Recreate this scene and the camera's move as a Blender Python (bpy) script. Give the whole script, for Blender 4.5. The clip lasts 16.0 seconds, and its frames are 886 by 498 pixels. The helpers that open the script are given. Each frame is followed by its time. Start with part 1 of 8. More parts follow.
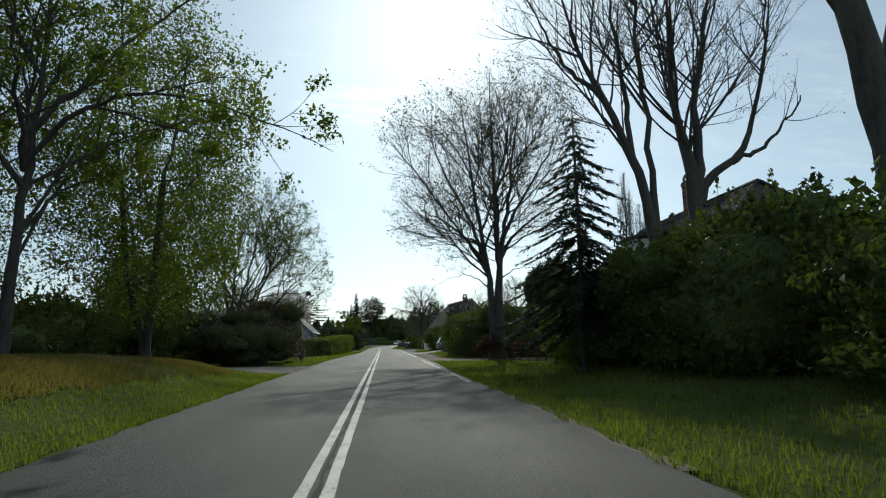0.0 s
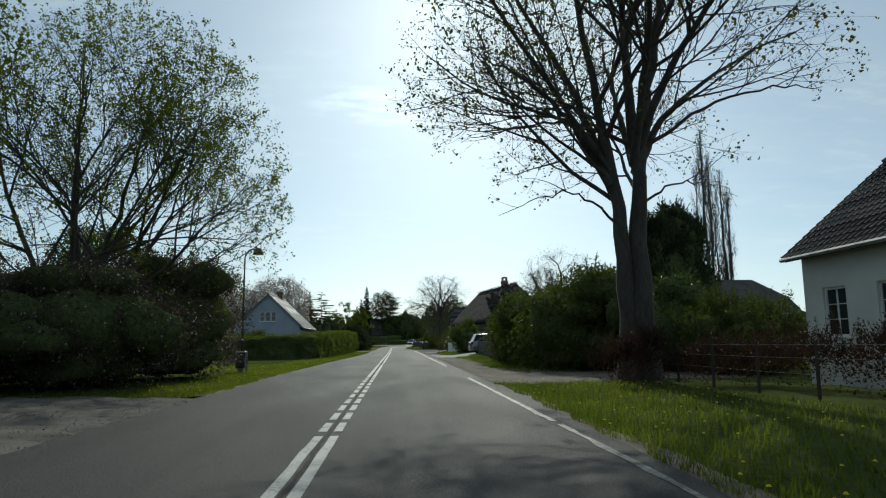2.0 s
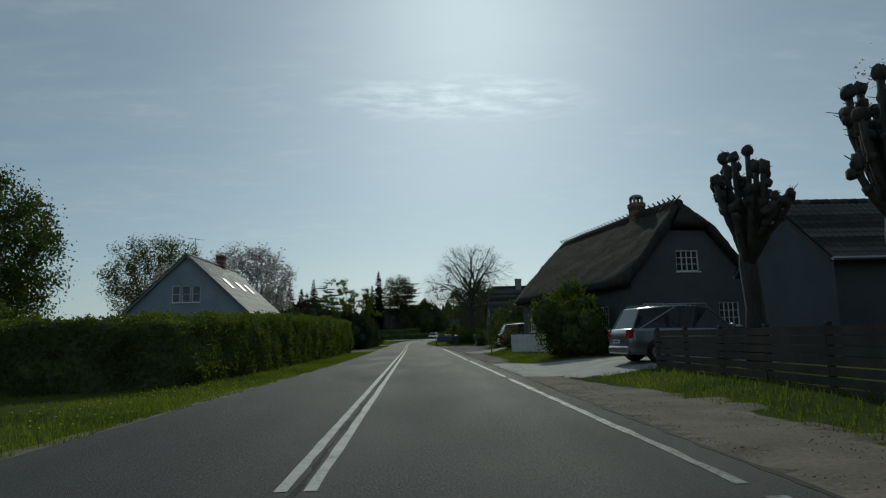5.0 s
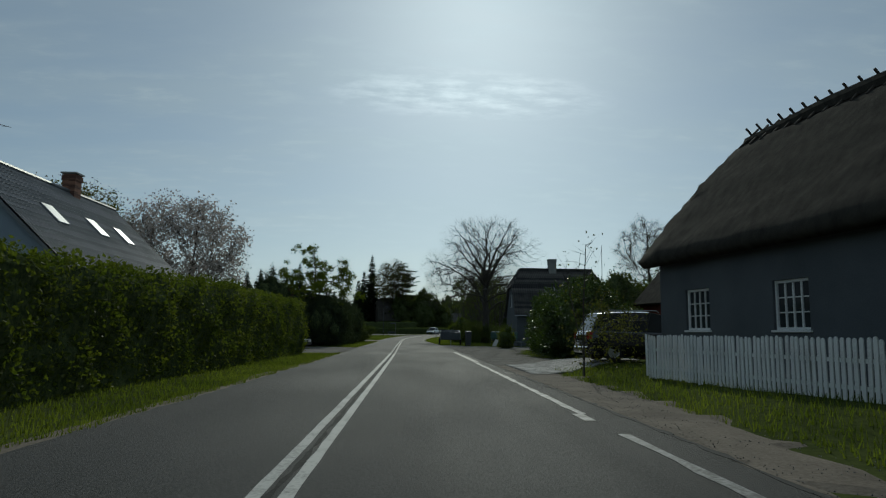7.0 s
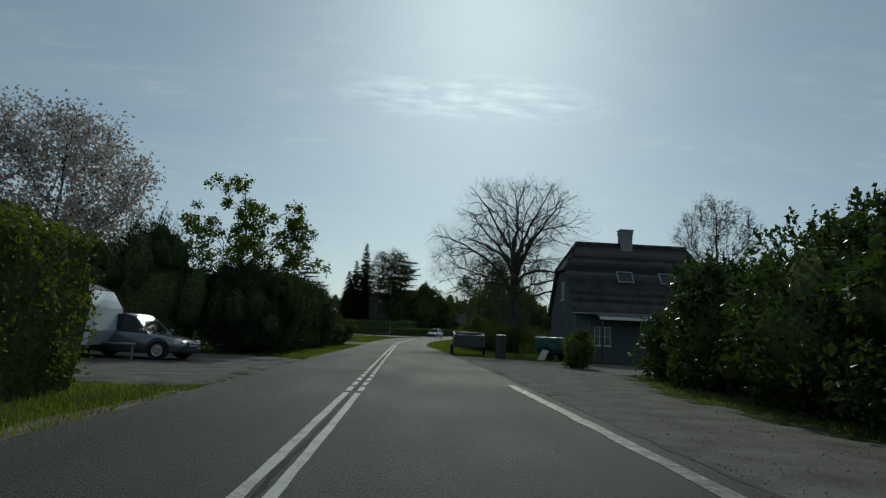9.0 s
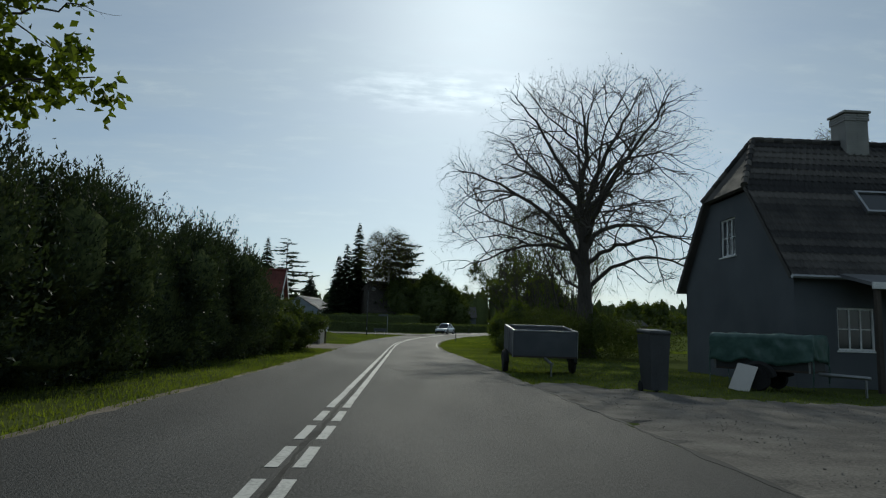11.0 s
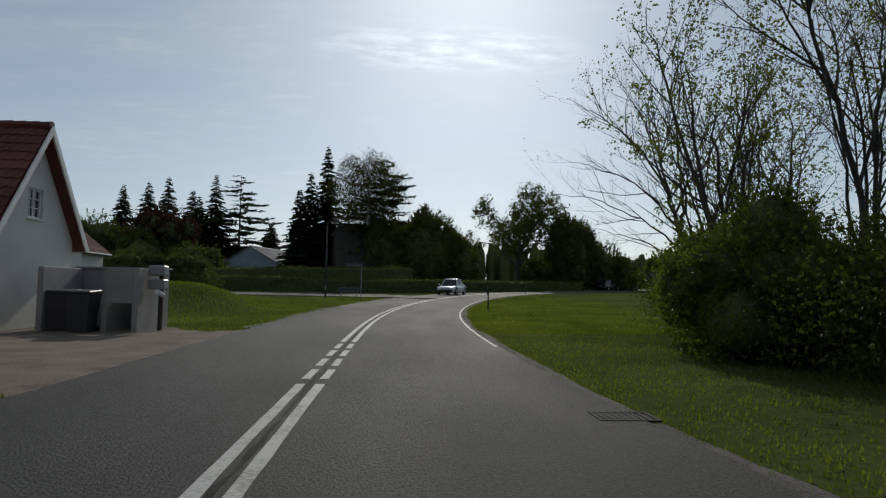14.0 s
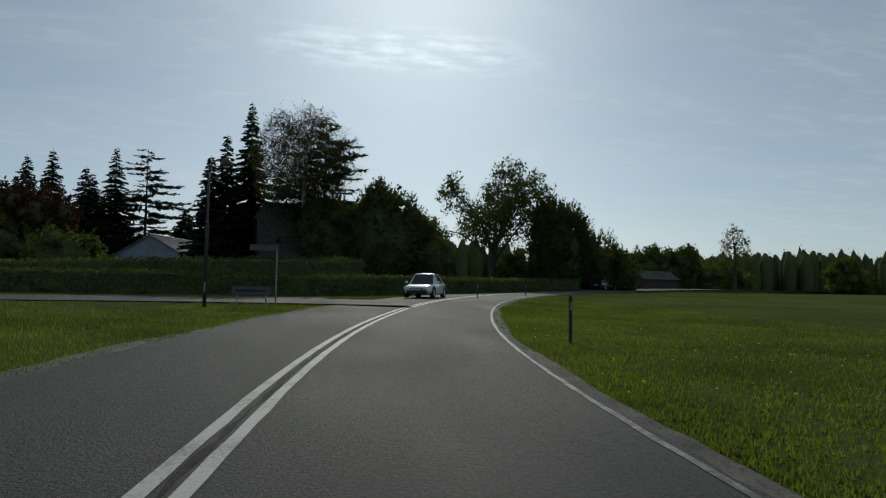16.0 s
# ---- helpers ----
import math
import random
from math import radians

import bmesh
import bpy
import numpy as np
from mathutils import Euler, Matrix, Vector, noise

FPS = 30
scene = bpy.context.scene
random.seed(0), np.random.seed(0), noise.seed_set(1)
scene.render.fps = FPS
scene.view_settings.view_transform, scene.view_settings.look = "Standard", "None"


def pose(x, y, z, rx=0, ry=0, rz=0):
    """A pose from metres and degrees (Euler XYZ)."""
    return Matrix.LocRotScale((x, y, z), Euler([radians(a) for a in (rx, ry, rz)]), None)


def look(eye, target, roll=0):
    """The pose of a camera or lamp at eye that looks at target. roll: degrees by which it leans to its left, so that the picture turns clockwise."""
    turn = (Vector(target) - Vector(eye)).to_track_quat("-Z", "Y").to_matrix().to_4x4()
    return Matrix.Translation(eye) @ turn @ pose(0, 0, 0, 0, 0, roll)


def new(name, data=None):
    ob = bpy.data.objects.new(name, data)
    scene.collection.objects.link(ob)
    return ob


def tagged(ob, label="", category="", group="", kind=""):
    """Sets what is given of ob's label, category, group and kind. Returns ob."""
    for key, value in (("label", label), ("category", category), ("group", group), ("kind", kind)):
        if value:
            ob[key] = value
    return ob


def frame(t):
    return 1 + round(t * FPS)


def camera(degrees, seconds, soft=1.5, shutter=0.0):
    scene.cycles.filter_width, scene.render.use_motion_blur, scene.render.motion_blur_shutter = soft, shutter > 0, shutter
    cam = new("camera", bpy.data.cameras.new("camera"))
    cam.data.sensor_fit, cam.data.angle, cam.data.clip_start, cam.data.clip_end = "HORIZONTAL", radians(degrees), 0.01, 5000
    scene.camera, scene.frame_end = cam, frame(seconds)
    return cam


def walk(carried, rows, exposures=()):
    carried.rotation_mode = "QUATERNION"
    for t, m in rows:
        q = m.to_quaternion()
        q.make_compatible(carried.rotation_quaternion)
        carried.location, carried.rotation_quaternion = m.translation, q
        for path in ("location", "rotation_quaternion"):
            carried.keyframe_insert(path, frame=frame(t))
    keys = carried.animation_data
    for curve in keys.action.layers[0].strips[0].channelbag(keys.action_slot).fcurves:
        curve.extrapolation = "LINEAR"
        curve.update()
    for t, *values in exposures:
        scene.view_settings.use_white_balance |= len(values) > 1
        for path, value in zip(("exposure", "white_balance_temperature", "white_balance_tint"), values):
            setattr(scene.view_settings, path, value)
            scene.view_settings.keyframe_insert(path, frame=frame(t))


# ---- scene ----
cam = camera(68.5, 16.0, soft=1.2)
PATH = [
    (0, (0.563, 0.000, 1.2), 8.22, 1.22, -5.24),
    (0.5, (0.665, 6.018, 1.2), 8.18, 1.21, -5.33),
    (1, (0.730, 12.110, 1.2), 8.17, 1.81, -5.40),
    (1.5, (0.818, 18.247, 1.2), 8.27, 1.23, -4.64),
    (2, (0.917, 24.403, 1.2), 8.21, 0.63, -4.04),
    (2.5, (0.988, 30.370, 1.2), 8.33, 0.22, -3.61),
    (3, (1.005, 36.255, 1.2), 8.36, 0.37, -3.17),
    (3.5, (0.966, 42.405, 1.2), 8.40, 0.26, -3.02),
    (4, (0.959, 48.610, 1.2), 8.16, -0.02, -2.83),
    (4.5, (0.984, 54.750, 1.2), 7.81, 1.04, -2.56),
    (5, (0.989, 60.831, 1.2), 7.69, 1.54, -2.43),
    (7.5, (1.016, 90.965, 1.2), 7.32, -1.38, -2.83),
    (8, (1.062, 96.954, 1.2), 7.40, -1.95, -2.86),
    (8.5, (1.061, 102.995, 1.2), 7.56, -2.64, -2.93),
    (11, (0.901, 132.737, 1.2), 7.20, -1.73, -2.78),
    (11.5, (0.893, 138.393, 1.2), 6.24, -1.40, -2.68),
    (12, (0.808, 143.954, 1.2), 4.18, -1.85, -2.72),
    (12.5, (0.767, 149.261, 1.2), 3.99, -2.19, -3.38),
    (13, (0.753, 154.379, 1.2), 3.85, -1.94, -3.69),
    (13.5, (0.745, 159.370, 1.2), 3.70, -1.48, -3.84),
    (14, (0.724, 164.199, 1.2), 3.64, -1.08, -3.92),
    (14.5, (0.669, 169.059, 1.2), 3.76, -0.81, -4.64),
    (15, (0.681, 174.161, 1.2), 3.73, -0.03, -5.03),
    (15.5, (0.734, 179.387, 1.2), 3.82, -0.37, -6.73),
    (16, (0.827, 184.631, 1.2), 3.75, -0.83, -8.52),
]
EXPOSURES = [(0.0, -0.55, 6350.0, -1.0), (2.5, -0.8, 6250.0, -3.0), (4.5, -1.4, 6200.0, -4.0), (9.0, -1.35, 6200.0, -4.0), (12.0, -0.95, 6400.0, 4.0), (14.5, -1.1, 6550.0, 8.0), (16.0, -1.2, 6400.0, 3.0)]
SKY, SUN = 0.14, 3.6
CLOUD, VEIL = (0.6, 3.9), 0.45
walk(cam, [(t, pose(*p, 90 + pitch, roll, yaw)) for t, p, pitch, roll, yaw in PATH], EXPOSURES)

# ---- sky and sun ----
SUN_AZ, SUN_EL = radians(6.0), radians(30.0)
world = bpy.data.worlds.new("sky")
scene.world = world
world.use_nodes = True
wt = world.node_tree
wt.nodes.clear()


def wnode(kind, **kw):
    n = wt.nodes.new(kind)
    for k, v in kw.items():
        n.inputs[k].default_value = v
    return n


sky = wt.nodes.new("ShaderNodeTexSky")
sky.sky_type = "NISHITA"
sky.sun_disc = False
sky.sun_elevation, sky.sun_rotation = SUN_EL, SUN_AZ
sky.air_density, sky.dust_density, sky.ozone_density = 1.0, 0.75, 4.0
coord = wt.nodes.new("ShaderNodeTexCoord")
split = wt.nodes.new("ShaderNodeSeparateXYZ")
wt.links.new(coord.outputs["Generated"], split.inputs[0])


def wmath(op, a, b):
    n = wt.nodes.new("ShaderNodeMath")
    n.operation = op
    for i, v in enumerate((a, b)):
        if isinstance(v, (int, float)):
            n.inputs[i].default_value = v
        else:
            wt.links.new(v, n.inputs[i])
    return n.outputs[0]


lift = wmath("ADD", wmath("MAXIMUM", split.outputs["Z"], 0.0), 0.12)
flat = wt.nodes.new("ShaderNodeCombineXYZ")
wt.links.new(wmath("DIVIDE", split.outputs["X"], lift), flat.inputs[0])
wt.links.new(wmath("MULTIPLY", wmath("DIVIDE", split.outputs["Y"], lift), 2.2), flat.inputs[1])
# thin streaky cloud, and a finer broken layer in it
veil = wnode("ShaderNodeTexNoise", Scale=0.9, Detail=5.0, Roughness=0.55)
fine = wnode("ShaderNodeTexNoise", Scale=5.5, Detail=6.0, Roughness=0.6)
for n in (veil, fine):
    wt.links.new(flat.outputs[0], n.inputs["Vector"])
veil_ramp, fine_ramp = wt.nodes.new("ShaderNodeValToRGB"), wt.nodes.new("ShaderNodeValToRGB")
veil_ramp.color_ramp.elements[0].position, veil_ramp.color_ramp.elements[1].position = 0.38, 0.72
fine_ramp.color_ramp.elements[0].position, fine_ramp.color_ramp.elements[1].position = 0.5, 0.72
wt.links.new(veil.outputs["Fac"], veil_ramp.inputs[0])
wt.links.new(fine.outputs["Fac"], fine_ramp.inputs[0])
# one brighter patch of broken cloud below the sun
bank = wnode("ShaderNodeTexNoise", Scale=7.5, Detail=7.0, Roughness=0.62)
wt.links.new(flat.outputs[0], bank.inputs["Vector"])
bank_ramp = wt.nodes.new("ShaderNodeValToRGB")
bank_ramp.color_ramp.elements[0].position, bank_ramp.color_ramp.elements[1].position = 0.42, 0.66
wt.links.new(bank.outputs["Fac"], bank_ramp.inputs[0])
parts = wt.nodes.new("ShaderNodeSeparateXYZ")
wt.links.new(flat.outputs[0], parts.inputs[0])
dx, dy = wmath("DIVIDE", wmath("SUBTRACT", parts.outputs[0], 0.16), 0.5), wmath("DIVIDE", wmath("SUBTRACT", parts.outputs[1], 4.35), 0.42)
spot = wmath("MAXIMUM", wmath("SUBTRACT", 1.0, wmath("ADD", wmath("MULTIPLY", dx, dx), wmath("MULTIPLY", dy, dy))), 0.0)
cover = wmath("ADD", wmath("MULTIPLY", veil_ramp.outputs[0], 0.3), wmath("MULTIPLY", wmath("MULTIPLY", fine_ramp.outputs[0], veil_ramp.outputs[0]), 0.25))
bright = wmath("MULTIPLY", wmath("MULTIPLY", bank_ramp.outputs[0], spot), 3.4)
bright = wmath("ADD", bright, wmath("MULTIPLY", wmath("MULTIPLY", fine_ramp.outputs[0], veil_ramp.outputs[0]), 0.9))
grey = wt.nodes.new("ShaderNodeRGBToBW")
wt.links.new(sky.outputs[0], grey.inputs[0])
# the cloud takes part of its light from the sky behind it and part from all round
pale = wt.nodes.new("ShaderNodeCombineColor")
for i, k in enumerate((0.9, 1.03, 1.16)):
    wt.links.new(wmath("MULTIPLY", wmath("ADD", wmath("MULTIPLY", grey.outputs[0], CLOUD[0]), CLOUD[1]), k), pale.inputs[i])
blend = wt.nodes.new("ShaderNodeMixRGB")
wt.links.new(wmath("MINIMUM", wmath("ADD", cover, VEIL), 0.92), blend.inputs[0])
wt.links.new(sky.outputs[0], blend.inputs[1])
wt.links.new(pale.outputs[0], blend.inputs[2])
lit = wt.nodes.new("ShaderNodeMixRGB")
lit.blend_type = "ADD"
lit.inputs[0].default_value = 1.0
wt.links.new(blend.outputs[0], lit.inputs[1])
wt.links.new(bright, lit.inputs[2])
back = wnode("ShaderNodeBackground", Strength=SKY)
wt.links.new(lit.outputs[0], back.inputs[0])
wt.links.new(back.outputs[0], wt.nodes.new("ShaderNodeOutputWorld").inputs[0])

sun_data = bpy.data.lights.new("sun", "SUN")
sun_data.energy, sun_data.angle, sun_data.color = SUN, radians(0.6), (1.0, 0.93, 0.82)
sun_way = Vector((math.sin(SUN_AZ) * math.cos(SUN_EL), math.cos(SUN_AZ) * math.cos(SUN_EL), math.sin(SUN_EL)))
new("sun", sun_data).matrix_world = look(sun_way * 100, (0, 0, 0))


# ---- materials ----
def nodes_of(name):
    m = bpy.data.materials.new(name)
    m.use_nodes = True
    m.node_tree.nodes.clear()
    return m, m.node_tree.nodes, m.node_tree.links


def surface(name, dark, light, scale=3.0, rough=0.8, metal=0.0, bump=0.2, grain=40.0, island=0.0, per_object=0.0, spec=0.4, stretch=(1, 1, 1), spread=(0.3, 0.7), coat=0.0):
    """A surface whose colour wanders between two tones at two scales, with fine relief."""
    m, N, L = nodes_of(name)
    out, bsdf = N.new("ShaderNodeOutputMaterial"), N.new("ShaderNodeBsdfPrincipled")
    tc, mp = N.new("ShaderNodeTexCoord"), N.new("ShaderNodeMapping")
    mp.inputs["Scale"].default_value = stretch
    L.new(tc.outputs["Object"], mp.inputs[0])
    big, small = N.new("ShaderNodeTexNoise"), N.new("ShaderNodeTexNoise")
    big.inputs["Scale"].default_value, big.inputs["Detail"].default_value = scale, 6
    small.inputs["Scale"].default_value, small.inputs["Detail"].default_value = grain, 3
    for n in (big, small):
        L.new(mp.outputs[0], n.inputs["Vector"])
    mix = N.new("ShaderNodeMath")
    mix.operation = "MULTIPLY_ADD"
    mix.inputs[1].default_value = 0.45
    L.new(small.outputs["Fac"], mix.inputs[0])
    half = N.new("ShaderNodeMath")
    half.operation = "MULTIPLY"
    half.inputs[1].default_value = 0.55
    L.new(big.outputs["Fac"], half.inputs[0])
    L.new(half.outputs[0], mix.inputs[2])
    fac = mix.outputs[0]
    for amount, kind, socket in ((island, "ShaderNodeNewGeometry", "Random Per Island"), (per_object, "ShaderNodeObjectInfo", "Random")):
        if amount:
            src, add = N.new(kind), N.new("ShaderNodeMath")
            add.operation = "MULTIPLY_ADD"
            add.inputs[1].default_value = amount
            L.new(src.outputs[socket], add.inputs[0])
            shift = N.new("ShaderNodeMath")
            shift.operation = "SUBTRACT"
            shift.inputs[1].default_value = amount / 2
            L.new(fac, shift.inputs[0])
            L.new(shift.outputs[0], add.inputs[2])
            fac = add.outputs[0]
    ramp = N.new("ShaderNodeValToRGB")
    a, b = ramp.color_ramp.elements
    a.position, a.color = spread[0], (*dark, 1)
    b.position, b.color = spread[1], (*light, 1)
    L.new(fac, ramp.inputs[0])
    L.new(ramp.outputs[0], bsdf.inputs["Base Color"])
    bsdf.inputs["Roughness"].default_value, bsdf.inputs["Metallic"].default_value = rough, metal
    bsdf.inputs["Specular IOR Level"].default_value = spec
    bsdf.inputs["Coat Weight"].default_value = coat
    if bump:
        bp = N.new("ShaderNodeBump")
        bp.inputs["Strength"].default_value, bp.inputs["Distance"].default_value = bump, 0.02
        L.new(mix.outputs[0], bp.inputs["Height"])
        L.new(bp.outputs[0], bsdf.inputs["Normal"])
    L.new(bsdf.outputs[0], out.inputs[0])
    return m


def foliage(name, dark, light, through_light=0.45, rough=0.55, glow=(1.25, 1.35, 0.5), patch=0.8):
    """Leaves: each one its own tone, letting light through."""
    m, N, L = nodes_of(name)
    out, bsdf, tr, mixs = N.new("ShaderNodeOutputMaterial"), N.new("ShaderNodeBsdfPrincipled"), N.new("ShaderNodeBsdfTranslucent"), N.new("ShaderNodeMixShader")
    geo, ramp = N.new("ShaderNodeNewGeometry"), N.new("ShaderNodeValToRGB")
    a, b = ramp.color_ramp.elements
    a.color, b.color = (*dark, 1), (*light, 1)
    tc, clump, tone = N.new("ShaderNodeTexCoord"), N.new("ShaderNodeTexNoise"), N.new("ShaderNodeMath")
    clump.inputs["Scale"].default_value, clump.inputs["Detail"].default_value = patch, 3
    L.new(tc.outputs["Object"], clump.inputs["Vector"])
    spread = N.new("ShaderNodeMapRange")
    spread.inputs["From Min"].default_value, spread.inputs["From Max"].default_value = 0.32, 0.68
    L.new(clump.outputs["Fac"], spread.inputs["Value"])
    tone.operation = "MULTIPLY_ADD"
    tone.inputs[1].default_value = 0.45
    L.new(geo.outputs["Random Per Island"], tone.inputs[0])
    part_of = N.new("ShaderNodeMath")
    part_of.operation = "MULTIPLY"
    part_of.inputs[1].default_value = 0.55
    L.new(spread.outputs[0], part_of.inputs[0])
    L.new(part_of.outputs[0], tone.inputs[2])
    L.new(tone.outputs[0], ramp.inputs[0])
    L.new(ramp.outputs[0], bsdf.inputs["Base Color"])
    tint = N.new("ShaderNodeMixRGB")
    tint.blend_type = "MULTIPLY"
    tint.inputs[0].default_value, tint.inputs[2].default_value = 1.0, (*glow, 1)
    L.new(ramp.outputs[0], tint.inputs[1])
    L.new(tint.outputs[0], tr.inputs[0])
    bsdf.inputs["Roughness"].default_value = rough
    bsdf.inputs["Specular IOR Level"].default_value = 0.3 if rough < 0.45 else 0.1
    mixs.inputs[0].default_value = through_light
    L.new(bsdf.outputs[0], mixs.inputs[1])
    L.new(tr.outputs[0], mixs.inputs[2])
    L.new(mixs.outputs[0], out.inputs[0])
    return m


def plain(name, colour, rough=0.5, metal=0.0, emit=0.0, coat=0.0, clear=0.0):
    m, N, L = nodes_of(name)
    out, bsdf = N.new("ShaderNodeOutputMaterial"), N.new("ShaderNodeBsdfPrincipled")
    bsdf.inputs["Base Color"].default_value = (*colour, 1)
    bsdf.inputs["Roughness"].default_value, bsdf.inputs["Metallic"].default_value = rough, metal
    bsdf.inputs["Coat Weight"].default_value = coat
    bsdf.inputs["Transmission Weight"].default_value = clear
    L.new(bsdf.outputs[0], out.inputs[0])
    return m


def road_surface(name):
    """Worn asphalt: stone speckle, long wheel-worn bands, blotches and fine dark cracks."""
    m, N, L = nodes_of(name)
    out, bsdf = N.new("ShaderNodeOutputMaterial"), N.new("ShaderNodeBsdfPrincipled")
    tc = N.new("ShaderNodeTexCoord")

    def field(scale, detail, stretch=(1, 1, 1), low=0.3, high=0.7):
        mp, n, mr = N.new("ShaderNodeMapping"), N.new("ShaderNodeTexNoise"), N.new("ShaderNodeMapRange")
        mp.inputs["Scale"].default_value = stretch
        n.inputs["Scale"].default_value, n.inputs["Detail"].default_value = scale, detail
        mr.inputs["From Min"].default_value, mr.inputs["From Max"].default_value = low, high
        L.new(tc.outputs["Object"], mp.inputs[0])
        L.new(mp.outputs[0], n.inputs["Vector"])
        L.new(n.outputs["Fac"], mr.inputs["Value"])
        return mr.outputs[0]

    def mix(a, b, k):
        n = N.new("ShaderNodeMath")
        n.operation = "MULTIPLY_ADD"
        L.new(b, n.inputs[0])
        n.inputs[1].default_value = k
        if isinstance(a, float):
            n.inputs[2].default_value = a
        else:
            L.new(a, n.inputs[2])
        return n.outputs[0]

    bands, blotch = field(0.9, 3, (1, 0.02, 1)), field(0.55, 5, (1, 0.35, 1))
    speck, grit = field(38, 2, low=0.36, high=0.66), field(150, 2, low=0.36, high=0.64)
    tone = mix(mix(mix(mix(0.0, bands, 0.2), blotch, 0.2), speck, 0.34), grit, 0.26)
    ramp = N.new("ShaderNodeValToRGB")
    a, b = ramp.color_ramp.elements
    a.position, a.color = 0.1, (0.015, 0.015, 0.016, 1)
    b.position, b.color = 0.92, (0.085, 0.083, 0.08, 1)
    L.new(tone, ramp.inputs[0])
    L.new(ramp.outputs[0], bsdf.inputs["Base Color"])
    rough = N.new("ShaderNodeMapRange")
    rough.inputs["To Min"].default_value, rough.inputs["To Max"].default_value = 0.7, 0.82
    L.new(blotch, rough.inputs["Value"])
    L.new(rough.outputs[0], bsdf.inputs["Roughness"])
    bsdf.inputs["Specular IOR Level"].default_value = 0.2
    bump = N.new("ShaderNodeBump")
    bump.inputs["Strength"].default_value, bump.inputs["Distance"].default_value = 0.5, 0.012
    L.new(mix(speck, grit, 0.6), bump.inputs["Height"])
    L.new(bump.outputs[0], bsdf.inputs["Normal"])
    L.new(bsdf.outputs[0], out.inputs[0])
    return m


